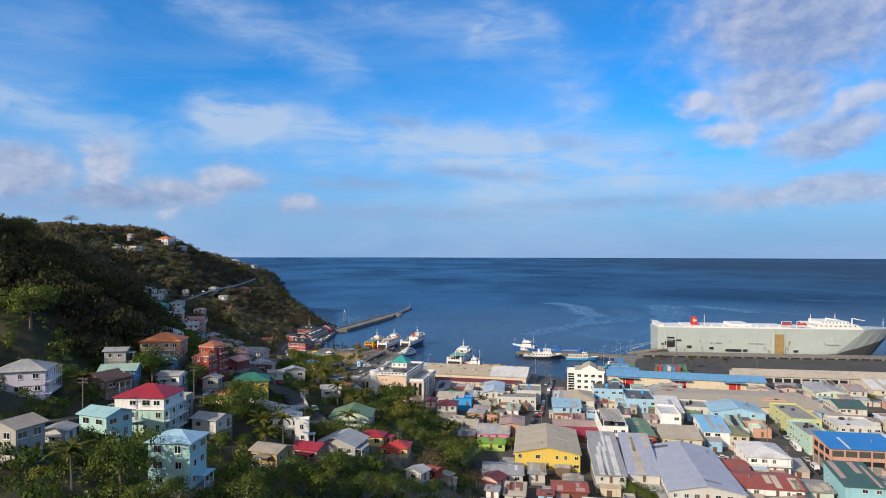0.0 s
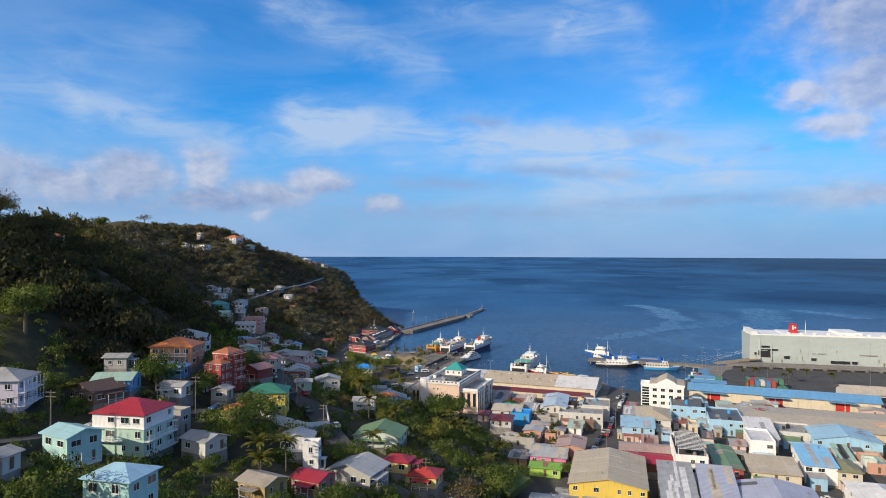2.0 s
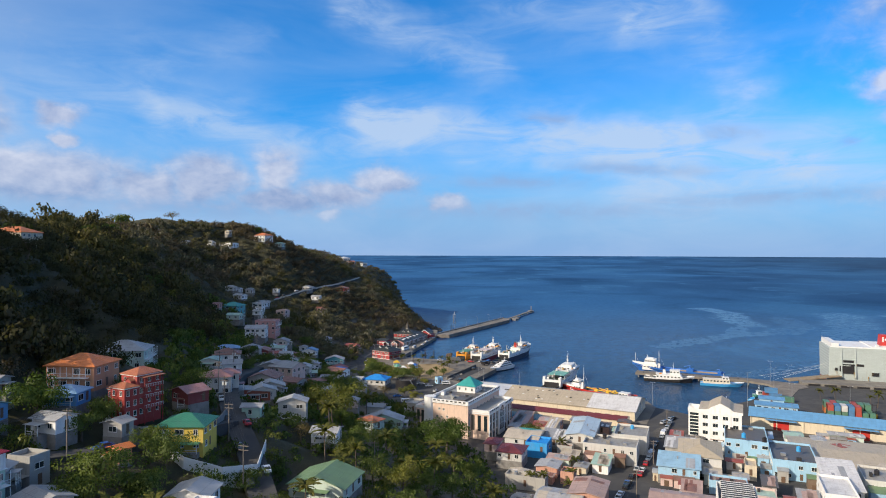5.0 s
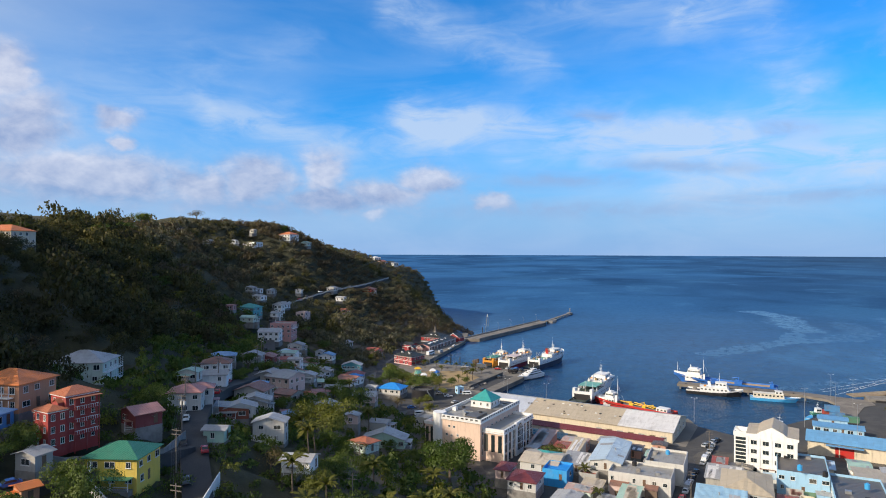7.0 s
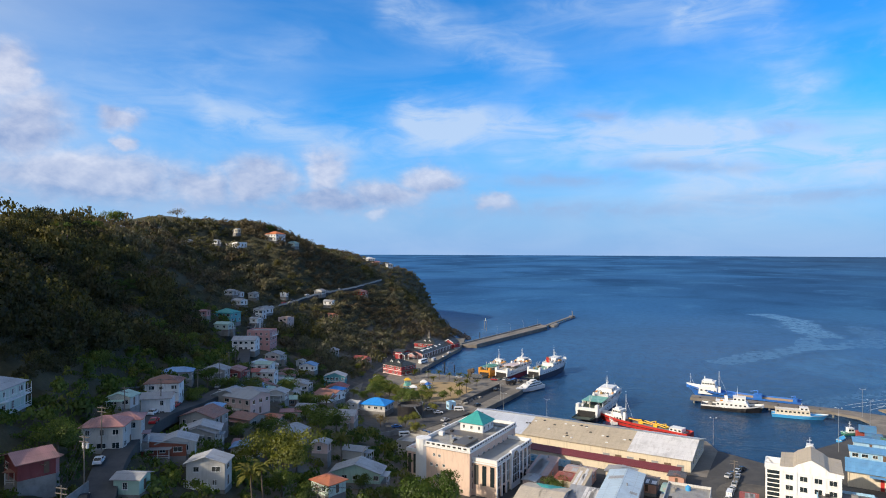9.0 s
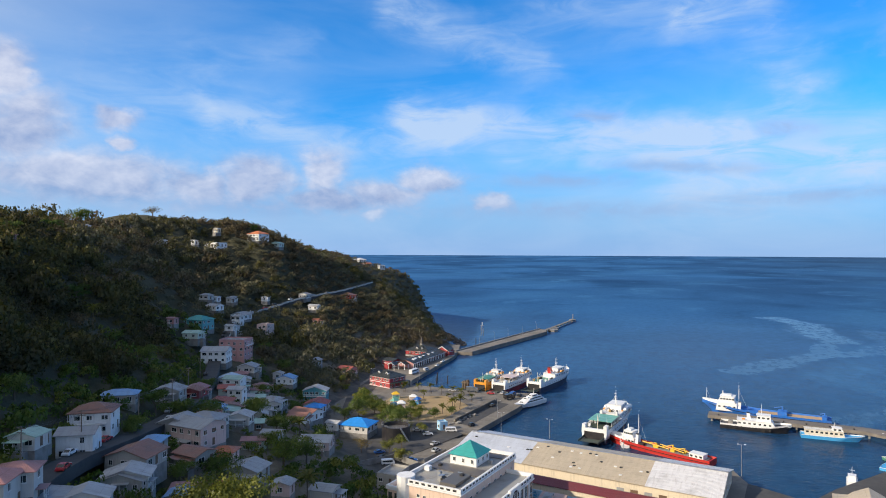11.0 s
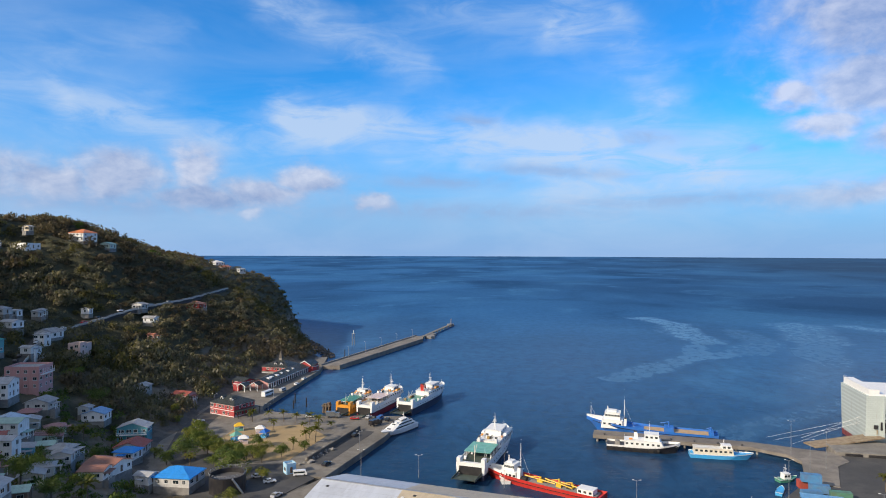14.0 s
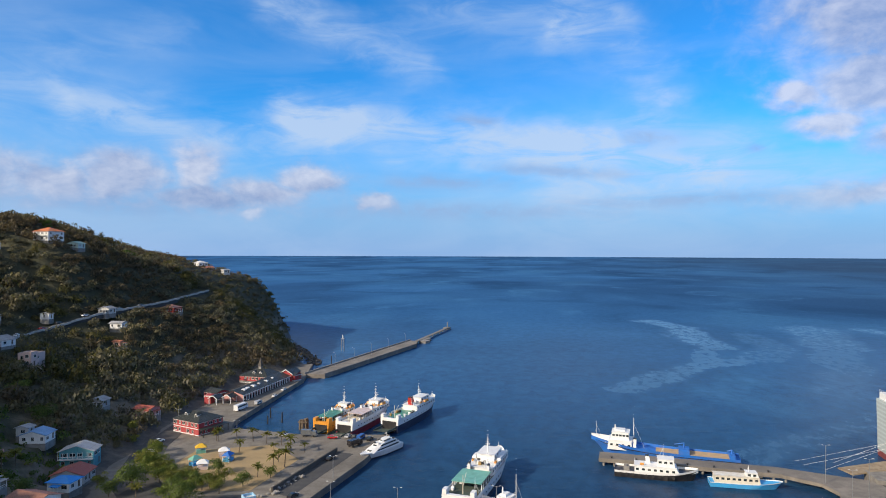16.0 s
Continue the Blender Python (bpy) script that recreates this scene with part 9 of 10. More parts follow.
KINDS = {}
for tree_kind, mat, leaves, leaf, lobes, label in (("broad", L_BROAD, 3200, 0.37, 14, "spreading broad-leaved tree on the slope"), ("round", L_ROUND, 3200, 0.36, 11, "dense dark rounded tree beside houses"),
                                                   ("yellow", L_YELLOW, 3000, 0.35, 13, "bright yellow-green leafy tree in sun"), ("dry", L_DRY, 1000, 0.36, 12, "sparse dry-season tree with bare twigs"),
                                                   ("old", L_WOODS, 4200, 0.30, 16, "tall dark old tree in the hillside woods")):
    for v in range(3):
        q = crown_arrays(v * 7 + len(tree_kind), leaves, 5.0, 6.2, leaf, lobes, hollow=0.5)
        q[:, :4, 2] += 1.4
        KINDS[tree_kind, v] = (quads_mesh("crown", q, mat), trunk_shape(8.0, 0.34, v, 3.4).mesh("trunk", M_BARK), label)
for v in range(3):
    q = palm_kind(v + 1)
    q[..., 2] += 7.6
    bend = Shape().beam((0.5, 0, -0.8), (0.25, 0.1, 2.6), 0.24, 7, 0.19).beam((0.25, 0.1, 2.6), (0.05, 0.05, 5.2), 0.19, 7, 0.16).beam((0.05, 0.05, 5.2), (0, 0, 7.7), 0.16, 7, 0.14)
    KINDS["palm", v] = (quads_mesh("crown", q, L_PALM), bend.mesh("trunk", M_BARK), "coconut palm with arching fronds")
PLANTED = []


def plant(tree_kind, x, y, h, r):
    v = (int(abs(x) * 3 + abs(y) * 5)) % 3
    crown, trunk, label = KINDS[tree_kind, v]
    z = float(ground_z(x, y))
    z += float(uneven([x], [y], np.array([z]))[0])
    for cx, cy, turn, w, d, pz in SITES:
        c, s = math.cos(turn), math.sin(turn)
        u, vv = (x - cx) * c + (y - cy) * s, (y - cy) * c - (x - cx) * s
        gap = max(-u, u - w, -vv, vv - d)
        z = min(z, pz + 0.2 + max(0.0, gap - 3.0) * 1.1)
    z = max(z, 2.4)
    t = thing("palm_tree" if tree_kind == "palm" else "tree", pose(x, y, z - 0.1, 0, 0, (x * 37 + y * 11) % 360), label, "palm" if tree_kind == "palm" else "tree", tree_kind + " trees")
    kz = h / (9.3 if tree_kind == "palm" else 8.4)
    kr = r / (3.7 if tree_kind == "palm" else 5.2)
    c = part("crown", crown, None, t)
    b = part("trunk", trunk, None, t)
    for o in (c, b):
        o.scale = (kr, kr, kz)
    PLANTED.append((x, y, r))


plant("round", -19.1, 296.8, 14, 8.5)
plant("broad", -60.0, 180.6, 10, 7)
plant("yellow", -16.3, 234.7, 10, 6)
plant("palm", -12.6, 253.0, 9, 4)
plant("palm", -38.8, 237.1, 10, 4)
plant("yellow", -58.0, 290.0, 15.5, 8.5)
plant("round", -119.9, 339.9, 9, 5)
plant("round", -79.5, 316.3, 9, 6)
plant("broad", -56.8, 113.7, 11, 6.5)
plant("palm", -61.8, 106.8, 9, 4)
plant("broad", -82.3, 215.6, 9, 4)
plant("broad", -58.1, 197.8, 10, 5)
plant("broad", -76.7, 438.4, 10, 6)
plant("palm", -60.6, 329.6, 11, 4)
plant("round", -21.1, 347.3, 11, 5.5)
plant("yellow", -34.8, 241.1, 9, 4.5)
plant("broad", -37.2, 123.1, 8, 5)
plant("broad", -33.1, 143.1, 8, 5)
plant("broad", -27.6, 162.3, 8, 4.5)
plant("broad", -27.7, 141.1, 8, 4.5)
plant("broad", -19.3, 153.0, 7, 4.5)
plant("broad", -13.2, 159.8, 7, 4)
plant("broad", 9.8, 243.5, 8, 5)
plant("palm", 3.6, 255.9, 8, 4)
plant("palm", -18.0, 243.8, 8, 4)
plant("palm", -10.4, 267.8, 8, 4)
plant("broad", -24.6, 235.0, 8, 4.5)
plant("palm", -29.9, 236.5, 9, 3.5)
plant("palm", -43.7, 175.3, 8, 3.5)
plant("palm", -45.7, 165.9, 8, 4)
plant("palm", 18.9, 326.0, 6, 3)
plant("palm", 23.6, 295.3, 5, 2.5)
plant("broad", -116.1, 181.0, 14, 8)
plant("broad", -102.2, 171.2, 8, 4)
plant("broad", -78.5, 203.5, 8, 4)
plant("broad", -50.3, 105.5, 6, 4)
plant("broad", 60.2, 204.2, 6, 4)
plant("broad", 63.7, 198.3, 6, 4)
plant("broad", 27.1, 254.9, 6, 3)
plant("broad", -7.5, 218.5, 7, 4)
plant("broad", -48.0, 113.1, 6, 4)
plant("broad", -54.1, 156.5, 5, 2.5)
plant("broad", -63.4, 219.4, 6, 3)
plant("round", 5.3, 229.8, 8, 5)
plant("palm", 1.3, 238.9, 7, 3.5)
plant("round", -11.5, 240.5, 8, 4.5)
plant("broad", -12.3, 221.4, 8, 4.5)
plant("palm", 24.6, 308.6, 5, 2.5)
plant("palm", -30.8, 229.1, 7, 4)
plant("palm", -30.3, 207.3, 7, 4)
plant("palm", -47.9, 169.9, 8, 4)
plant("broad", -53.9, 185.5, 9, 5)
plant("broad", -58.1, 174.2, 8, 4.5)
plant("broad", -77.6, 195.9, 8, 4.5)
plant("palm", -31.3, 265.8, 7, 4)
plant("round", -39.9, 349.7, 9, 5)
plant("broad", -6.4, 273.7, 7, 4)
plant("palm", -96.8, 170.2, 6, 3.5)
plant("broad", -77.9, 346.4, 10, 6)
plant("broad", -76.9, 358.5, 9, 5)
plant("round", -23.8, 325.4, 11, 6)
plant("palm", -49.6, 267.0, 10, 4)
plant("broad", -7.1, 250.7, 8, 4.5)
plant("palm", 11.1, 286.6, 6, 2.5)
plant("palm", 14.8, 287.4, 6, 2.5)
plant("palm", 23.3, 283.7, 5, 2.5)
plant("broad", -24.2, 209.2, 6, 4)
plant("broad", -36.4, 194.6, 8, 5)
plant("broad", -31.3, 197.4, 8, 5)
plant("broad", -63.6, 199.0, 7, 4)
plant("broad", -44.5, 207.6, 6, 4)
plant("palm", -18.3, 278.7, 8, 4)
plant("palm", -47.3, 259.5, 11, 4)
plant("broad", -38.2, 256.3, 7, 5)
plant("broad", -35.6, 268.0, 7, 4.5)
plant("broad", -64.1, 307.6, 9, 5.5)
plant("dry", -50.5, 247.0, 7, 5)
plant("broad", -106.3, 316.6, 7, 4)
plant("broad", -45.7, 313.9, 6, 3)
plant("broad", -35.3, 308.0, 6, 3.5)
plant("broad", 6.2, 346.9, 6, 4)
plant("broad", -79.3, 235.2, 6, 3.5)
plant("yellow", -67.6, 297.0, 11, 7)
plant("round", -26.4, 304.7, 11, 6.5)
plant("broad", -43.2, 275.8, 7, 4.5)
plant("broad", -50.0, 276.4, 7, 4)
plant("yellow", -64.5, 412.4, 6, 3)
plant("broad", -80.9, 241.6, 8, 5)
plant("broad", -116.3, 347.1, 9, 5)
plant("dry", 5.7, 353.2, 5, 3.5)
plant("yellow", -66.2, 289.5, 9, 5.5)
plant("yellow", -66.5, 404.9, 6, 3)
plant("yellow", -58.5, 396.1, 6, 3)
plant("broad", -113.1, 383.9, 9, 4.5)
plant("broad", -139.0, 388.1, 9, 5)
plant("broad", -105.0, 444.9, 6, 3.5)
plant("dry", -77.0, 401.8, 7, 4)
plant("palm", -96.8, 389.0, 7, 3.5)
plant("broad", -163.8, 385.3, 9, 5)
plant("broad", -180.9, 497.9, 8, 4.5)
plant("broad", -101.7, 381.2, 7, 4)
plant("broad", -124.6, 295.9, 7, 4)
plant("broad", -88.0, 355.5, 7, 4)
plant("broad", -84.0, 307.7, 6, 4)
plant("broad", -121.3, 400.7, 8, 4.5)
plant("palm", -139.2, 440.4, 6, 3)
plant("palm", -139.8, 447.1, 6, 3)
plant("broad", -160.3, 485.0, 8, 5)
plant("broad", -140.9, 431.7, 7, 4)
plant("broad", -104.1, 397.0, 6, 4)
plant("yellow", -113.8, 451.7, 5, 3)
plant("palm", -96.1, 445.7, 4.5, 3)
plant("broad", -122.5, 429.5, 6, 3.5)
plant("yellow", -137.4, 507.9, 5, 2.5)
plant("yellow", -129.6, 496.7, 5, 2.5)
plant("yellow", -110.5, 476.1, 5, 3)
plant("yellow", -98.3, 464.3, 5, 3.5)
plant("yellow", -85.9, 462.2, 5, 3.5)
plant("yellow", -76.6, 456.5, 6, 4)
plant("broad", -86.4, 445.4, 5, 3.5)
plant("palm", -99.2, 507.8, 5, 2.5)
plant("palm", -83.4, 495.2, 5, 2.5)
plant("palm", -63.4, 484.5, 5, 2.5)
plant("palm", -69.8, 496.1, 4, 2.5)
plant("palm", -64.7, 468.5, 5, 2.5)
plant("palm", -63.8, 496.8, 4, 2)
plant("palm", -57.8, 497.6, 4, 2)
plant("yellow", -69.6, 431.7, 5, 3)
plant("yellow", -63.5, 433.5, 5, 3)
plant("palm", 146.1, 449.2, 6, 2.5)
plant("palm", 167.6, 444.0, 5, 2.5)
plant("palm", 183.3, 449.9, 6, 2.5)
plant("palm", 218.4, 327.0, 6, 3)
plant("palm", -196.6, 390.7, 11, 3.5)
plant("round", -217.6, 401.7, 9, 5.5)
plant("palm", -217.1, 385.4, 8, 4.5)
plant("dry", -2.7, 200.4, 11, 7)
plant("dry", -340.8, 588.6, 10, 8)
plant("round", -286.9, 646.3, 8, 3.5)
plant("broad", -271.8, 414.1, 8, 6)
plant("round", -291.6, 453.9, 8, 6)
plant("round", -257.0, 689.6, 8, 5)
plant("dry", 8.1, 208.5, 8, 6)
plant("round", -234.9, 327.1, 10, 6)
plant("broad", -330.9, 511.8, 14, 7.5)
plant("dry", -351.0, 520.6, 9, 5)
plant("broad", -110.7, 352.4, 10, 6)
plant("round", -87.6, 193.9, 12, 7)
plant("broad", 5.0, 218.0, 12, 7)
plant("broad", -100.7, 451.0, 10, 6)
# tall old trees on the brow above the lane
for x, y, kind, h, r in ((-177, 262, "old", 13, 8.5), (-165, 246, "old", 12, 8.0), (-190, 274, "old", 11, 7.5), (-150, 232, "old", 13, 8.5), (-186, 250, "dry", 14, 7.0), (-204, 270, "old", 12, 8.0), (-138, 218, "old", 11, 7.5),
                         (-128, 205, "old", 10, 7.5), (-160, 262, "old", 11, 7.5), (-124, 232, "old", 10, 7.0)):
    plant(kind, x, y, h, r)

# the small park by the ferry quay
for x, y, kind, h, r in ((-110, 472, "yellow", 7, 3.4), (-105, 467, "broad", 7.5, 3.6), (-100, 463, "yellow", 7, 3.2), (-96, 459, "broad", 6.5, 3.2), (-91, 456, "yellow", 6, 3.0), (-113, 478, "broad", 6, 2.8), (-86, 452, "broad", 6.5, 3.2),
                         (-80, 450, "yellow", 6, 3.0), (-98, 507, "palm", 6, 2.8), (-91, 509, "palm", 5.5, 2.6), (-84, 509, "palm", 6, 2.8), (-77, 507, "palm", 5, 2.6), (-70, 505, "palm", 6, 2.8), (-64, 499, "palm", 6.5, 3.0), (-59, 480, "palm", 7, 3.2),
                         (-60, 468, "broad", 5, 2.6), (-66, 459, "broad", 6, 3.0), (-74, 462, "yellow", 5.5, 2.8), (-112, 484, "broad", 6.5, 3.4), (-108, 476, "yellow", 6.5, 3.2), (-103, 470, "broad", 7.0, 3.4), (-98, 468, "yellow", 6.0, 3.2), (-94, 462, "broad", 6.5, 3.4),
                         (-88, 459, "yellow", 6.0, 3.0), (-83, 456, "broad", 6.5, 3.4), (-78, 454, "broad", 6.0, 3.0), (-71, 452, "yellow", 6.0, 3.0), (-80, 470, "broad", 6.0, 3.2), (-62, 476, "palm", 6.5, 3.0), (-116, 490, "yellow", 6.0, 3.0), (150, 440, "palm", 9, 3.4), (168, 436, "palm", 9, 3.4), (190, 432, "palm", 8, 3.2)):
    plant(kind, x, y, h, r)


def slope_points(step, seed):
    """Scattered places on the slope, with the land's height and the distance to walls and roads."""
    rng = np.random.default_rng(seed)
    xs, ys = np.meshgrid(np.arange(-450, 24, step), np.arange(70, 960, step))
    xs = (xs + rng.uniform(-0.48, 0.48, xs.shape) * step).ravel()
    ys = (ys + rng.uniform(-0.48, 0.48, ys.shape) * step).ravel()
    zs = ground_z(xs, ys)
    ok = (zs > 3.4) & ~((xs < -250) & (ys < 200)) & (xs > -180 - 0.75 * ys) & (-xs < ys * 0.72 + 3) & ((ys > 98) | (xs > -60))
    xs, ys, zs = xs[ok], ys[ok], zs[ok]
    zs = zs + uneven(xs, ys, zs)
    clear = np.full(len(xs), 99.0)
    cut = np.full(len(xs), 999.0)
    for cx, cy, turn, w, d, pz in SITES:
        c, s = math.cos(turn), math.sin(turn)
        u, v = (xs - cx) * c + (ys - cy) * s, (ys - cy) * c - (xs - cx) * s
        gap = np.maximum(np.maximum(-u, u - w), np.maximum(-v, v - d))
        clear = np.minimum(clear, gap)
        cut = np.minimum(cut, pz + 0.2 + np.clip(gap - 3.0, 0, None) * 1.1)
    for px, py, pr in PLANTED:
        clear = np.minimum(clear, np.hypot(xs - px, ys - py) - pr * 0.45)
    zs = np.minimum(zs, cut)
    return rng, xs, ys, zs, clear, ((zs < 47) & (ys < 480) & (clear < 13)) | (ys < 190)


def grow(rng, xs, ys, zs, size, kinds, tall=(0.85, 1.35)):
    out = []
    for x, y, z, r in zip(xs, ys, zs, size):
        q = kinds[rng.integers(0, len(kinds))]
        a = rng.uniform(0, 6.28)
        rot = np.array([[math.cos(a), -math.sin(a), 0], [math.sin(a), math.cos(a), 0], [0, 0, 1]])
        q = q @ rot.T
        q[:, :4] = q[:, :4] * np.array([r, r, r * rng.uniform(*tall)]) + np.array([x, y, z - 0.2 * r])
        out.append(q)
    return np.concatenate(out)


def far_woods():
    """The wooded hillside: thousands of crowns, joined by the look of their leaves."""
    rng, xs, ys, zs, clear, lived = slope_points(5.0, 11)
    close = [crown_arrays(60 + i, 430, 1.0, 1.0, 0.13, 11, hollow=0.6) for i in range(8)]
    middle = [crown_arrays(70 + i, 200, 1.0, 1.0, 0.185, 9, hollow=0.65) for i in range(8)]
    light = [crown_arrays(80 + i, 190, 1.0, 1.0, 0.19, 9, hollow=0.65) for i in range(6)]
    size = rng.gamma(6.0, 0.72, len(xs)).clip(2.4, 8.2)
    # tall old trees on the steep slope above the lane
    old = (ys < 400) & (zs > 44) & (xs < -92)
    size = np.where(old, (size * 1.35).clip(3.5, 9.5), size)
    # wind-cut scrub on the headland, grass on its top
    size = np.where(ys > 585, size.clip(2.4, 5.0), size)
    size = np.where(ys > 745, (size * 0.62).clip(1.4, 3.2), size)
    size = np.where((xs > -128) & (ys > 235) & (ys < 430), size.clip(1.8, 3.2), size)
    # open ground before the long house on the brow
    k = np.clip(((xs + 213) * 62 + (ys - 310) * -50) / (62.0 ** 2 + 50.0 ** 2), -0.1, 1)
    size = np.where(np.hypot(xs + 213 - 62 * k, ys - 310 + 50 * k) < 15, size.clip(1.6, 2.8), size)
    ok = ~((ys > 735) & (zs > 58) & (rng.random(len(xs)) < 0.45)) & ~lived & (clear > np.minimum(size, 5.0) * 0.55 + 0.3) & ~((zs > 99) & (xs < -330) & (ys < 560))
    thin = np.array([noise.noise((x * 0.02, y * 0.02, 7.0)) for x, y in zip(xs, ys)])
    ok &= rng.random(len(xs)) < np.clip(1.0 + thin, 0.6, 1.0) * np.clip(6.4 / size, 0.6, 1.0)
    # nothing grows thickly on the flat top
    ok &= (zs < 104) & (xs > -352)
    # dry brown stands on the high seaward slope, dark green on the nearer slope; noise-picked olive stands put sunlit
    # patches into the leaf colour
    stand = np.array([noise.noise((x * 0.013, y * 0.013, 31.0)) + 0.6 * noise.noise((x * 0.05, y * 0.05, 12.0)) for x, y in zip(xs, ys)]) + rng.normal(0, 0.25, len(xs))
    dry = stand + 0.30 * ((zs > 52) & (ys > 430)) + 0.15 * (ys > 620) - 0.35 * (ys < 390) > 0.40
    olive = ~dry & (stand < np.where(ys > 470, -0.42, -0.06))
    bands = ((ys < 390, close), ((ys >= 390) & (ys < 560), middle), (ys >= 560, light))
    # beyond this line distance haze is put into the dry-season leaf colour
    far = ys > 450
    for kind, mat, label in ((~dry & ~olive & ~far, L_WOODS, "dense dark green woodland covering the hillside"), (~dry & ~olive & far, L_HAZED, "grey-green dry-season woodland on the seaward slope, paled for haze"), (olive, L_OLIVE, "olive green hillside woodland with a sunlit tone in its leaves"), (dry, L_BROWN, "brown dry-season trees among the hillside woods")):
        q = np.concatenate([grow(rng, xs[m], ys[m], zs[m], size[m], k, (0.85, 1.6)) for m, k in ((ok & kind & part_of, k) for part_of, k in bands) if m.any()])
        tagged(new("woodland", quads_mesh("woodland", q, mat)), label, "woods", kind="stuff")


def garden_growth():
    """Trees and bushes that fill the gaps between the houses on the slope."""
    rng, xs, ys, zs, clear, lived = slope_points(3.9, 12)
    size = rng.uniform(1.3, 3.4, len(xs)) + 1.3 * (rng.random(len(xs)) < 0.16)
    size = np.minimum(size, np.clip(clear / 0.72, 0.9, None))
    ok = lived & (clear > 0.75) & (rng.random(len(xs)) < np.where((zs < 24) & (ys > 300), 0.50, 0.84))
    pick = rng.random(len(xs)) + 0.35 * np.array([noise.noise((x * 0.03, y * 0.03, 2.0)) for x, y in zip(xs, ys)])
    for lo, hi, mat, label in ((-9, 0.44, L_BROAD, "mid-green garden trees and bushes between the houses"), (0.44, 0.58, L_YELLOW, "yellow-green sunlit bushes between the houses"),
                               (0.58, 9, L_ROUND, "dark green shrubs between the houses")):
        m = ok & (pick >= lo) & (pick < hi)
        kinds = [crown_arrays(int(90 + i + hi * 10), 150, 1.0, 1.05, 0.235, 6, hollow=0.6) for i in range(7)]
        fine = [crown_arrays(int(40 + i + hi * 10), 320, 1.0, 1.05, 0.15, 8, hollow=0.62) for i in range(7)]
        near = ys < 235
        q = np.concatenate([grow(rng, xs[g], ys[g], zs[g], size[g], k, (0.8, 1.5)) for g, k in ((m & near, fine), (m & ~near, kinds))])
        tagged(new("bushes", quads_mesh("bushes", q, mat)), label, "bushes", kind="stuff")


far_woods()
garden_growth()

# ---- vehicles ----
def car_meshes(kind):
    """Body, glass and wheel meshes of a car, van, bus or truck, standing on z = 0 and facing +x."""
    L, W, H = {"car": (4.3, 1.75, 1.45), "van": (4.9, 1.85, 2.0), "bus": (9.0, 2.4, 3.0), "truck": (7.0, 2.3, 2.9)}[kind]
    b, g = Shape(), Shape()
    y = W / 2

    def loft(prof, w0, w1):
        """Side profile of x, z points extruded across, narrower above."""
        zmax = max(z for _, z in prof)
        zmin = min(z for _, z in prof)

        def half(z):
            return w0 + (w1 - w0) * (z - zmin) / (zmax - zmin)
        for s in (1, -1):
            p = [(x, s * half(z), z) for x, z in prof]
            b.poly(p if s < 0 else p[::-1])
        for i in range(len(prof)):
            (xa, za), (xb, zb) = prof[i], prof[(i + 1) % len(prof)]
            b.poly([(xa, half(za), za), (xb, half(zb), zb), (xb, -half(zb), zb), (xa, -half(za), za)])

    if kind == "car":
        loft([(-2.15, 0.35), (2.1, 0.35), (2.15, 0.62), (1.95, 0.80), (0.95, 0.92), (0.35, 1.42), (-1.0, 1.45), (-1.7, 0.98), (-2.1, 0.92), (-2.18, 0.6)], y, y * 0.80)
        for s in (1, -1):
            g.poly([(0.85, s * y * 0.905, 0.95), (0.33, s * y * 0.83, 1.36), (-0.95, s * y * 0.83, 1.38), (-1.45, s * y * 0.9, 0.98)][::s])
        g.poly([(0.97, -y * 0.8, 0.95), (0.97, y * 0.8, 0.95), (0.40, y * 0.72, 1.40), (0.40, -y * 0.72, 1.40)])
        g.poly([(-1.72, -y * 0.8, 1.0), (-1.05, -y * 0.72, 1.42), (-1.05, y * 0.72, 1.42), (-1.72, y * 0.8, 1.0)])
    elif kind == "truck":
        loft([(1.2, 0.5), (3.4, 0.5), (3.4, 1.5), (3.0, 2.4), (1.2, 2.5)], y, y * 0.94)
        b.box(-3.4, -y, 0.9, 1.05, y, H)
        g.poly([(3.42, -y * 0.85, 1.5), (3.42, y * 0.85, 1.5), (3.05, y * 0.8, 2.3), (3.05, -y * 0.8, 2.3)])
    else:
        l = L / 2
        loft([(-l, 0.4), (l - 0.05, 0.4), (l, 1.0), (l - 0.55, H - 0.12), (l - 0.8, H), (-l, H)], y, y * 0.92)
        for s in (1, -1):
            g.box(-l + 0.3, s * y * 0.965 - 0.01, H * 0.56, l - 0.9, s * y * 0.965 + 0.01, H * 0.84)
        g.poly([(l - 0.02, -y * 0.85, H * 0.55), (l - 0.02, y * 0.85, H * 0.55), (l - 0.52, y * 0.8, H * 0.92), (l - 0.52, -y * 0.8, H * 0.92)])
    wheel = Shape().beam((0, -0.11, 0), (0, 0.11, 0), 0.34 if kind in ("car", "van") else 0.48, 12).mesh("wheel", M_DARK)
    lamp = Shape().box(L / 2 - 0.12, -W * 0.43, 0.64, L / 2 + 0.015, -W * 0.25, 0.80).box(L / 2 - 0.12, W * 0.25, 0.64, L / 2 + 0.015, W * 0.43, 0.80).mesh("headlights", M_FRAME)
    return L, W, b, g.mesh("window", M_GLASS), wheel, lamp


CAR_PARTS, CAR_BODIES = {k: car_meshes(k) for k in ("car", "van", "bus", "truck")}, {}
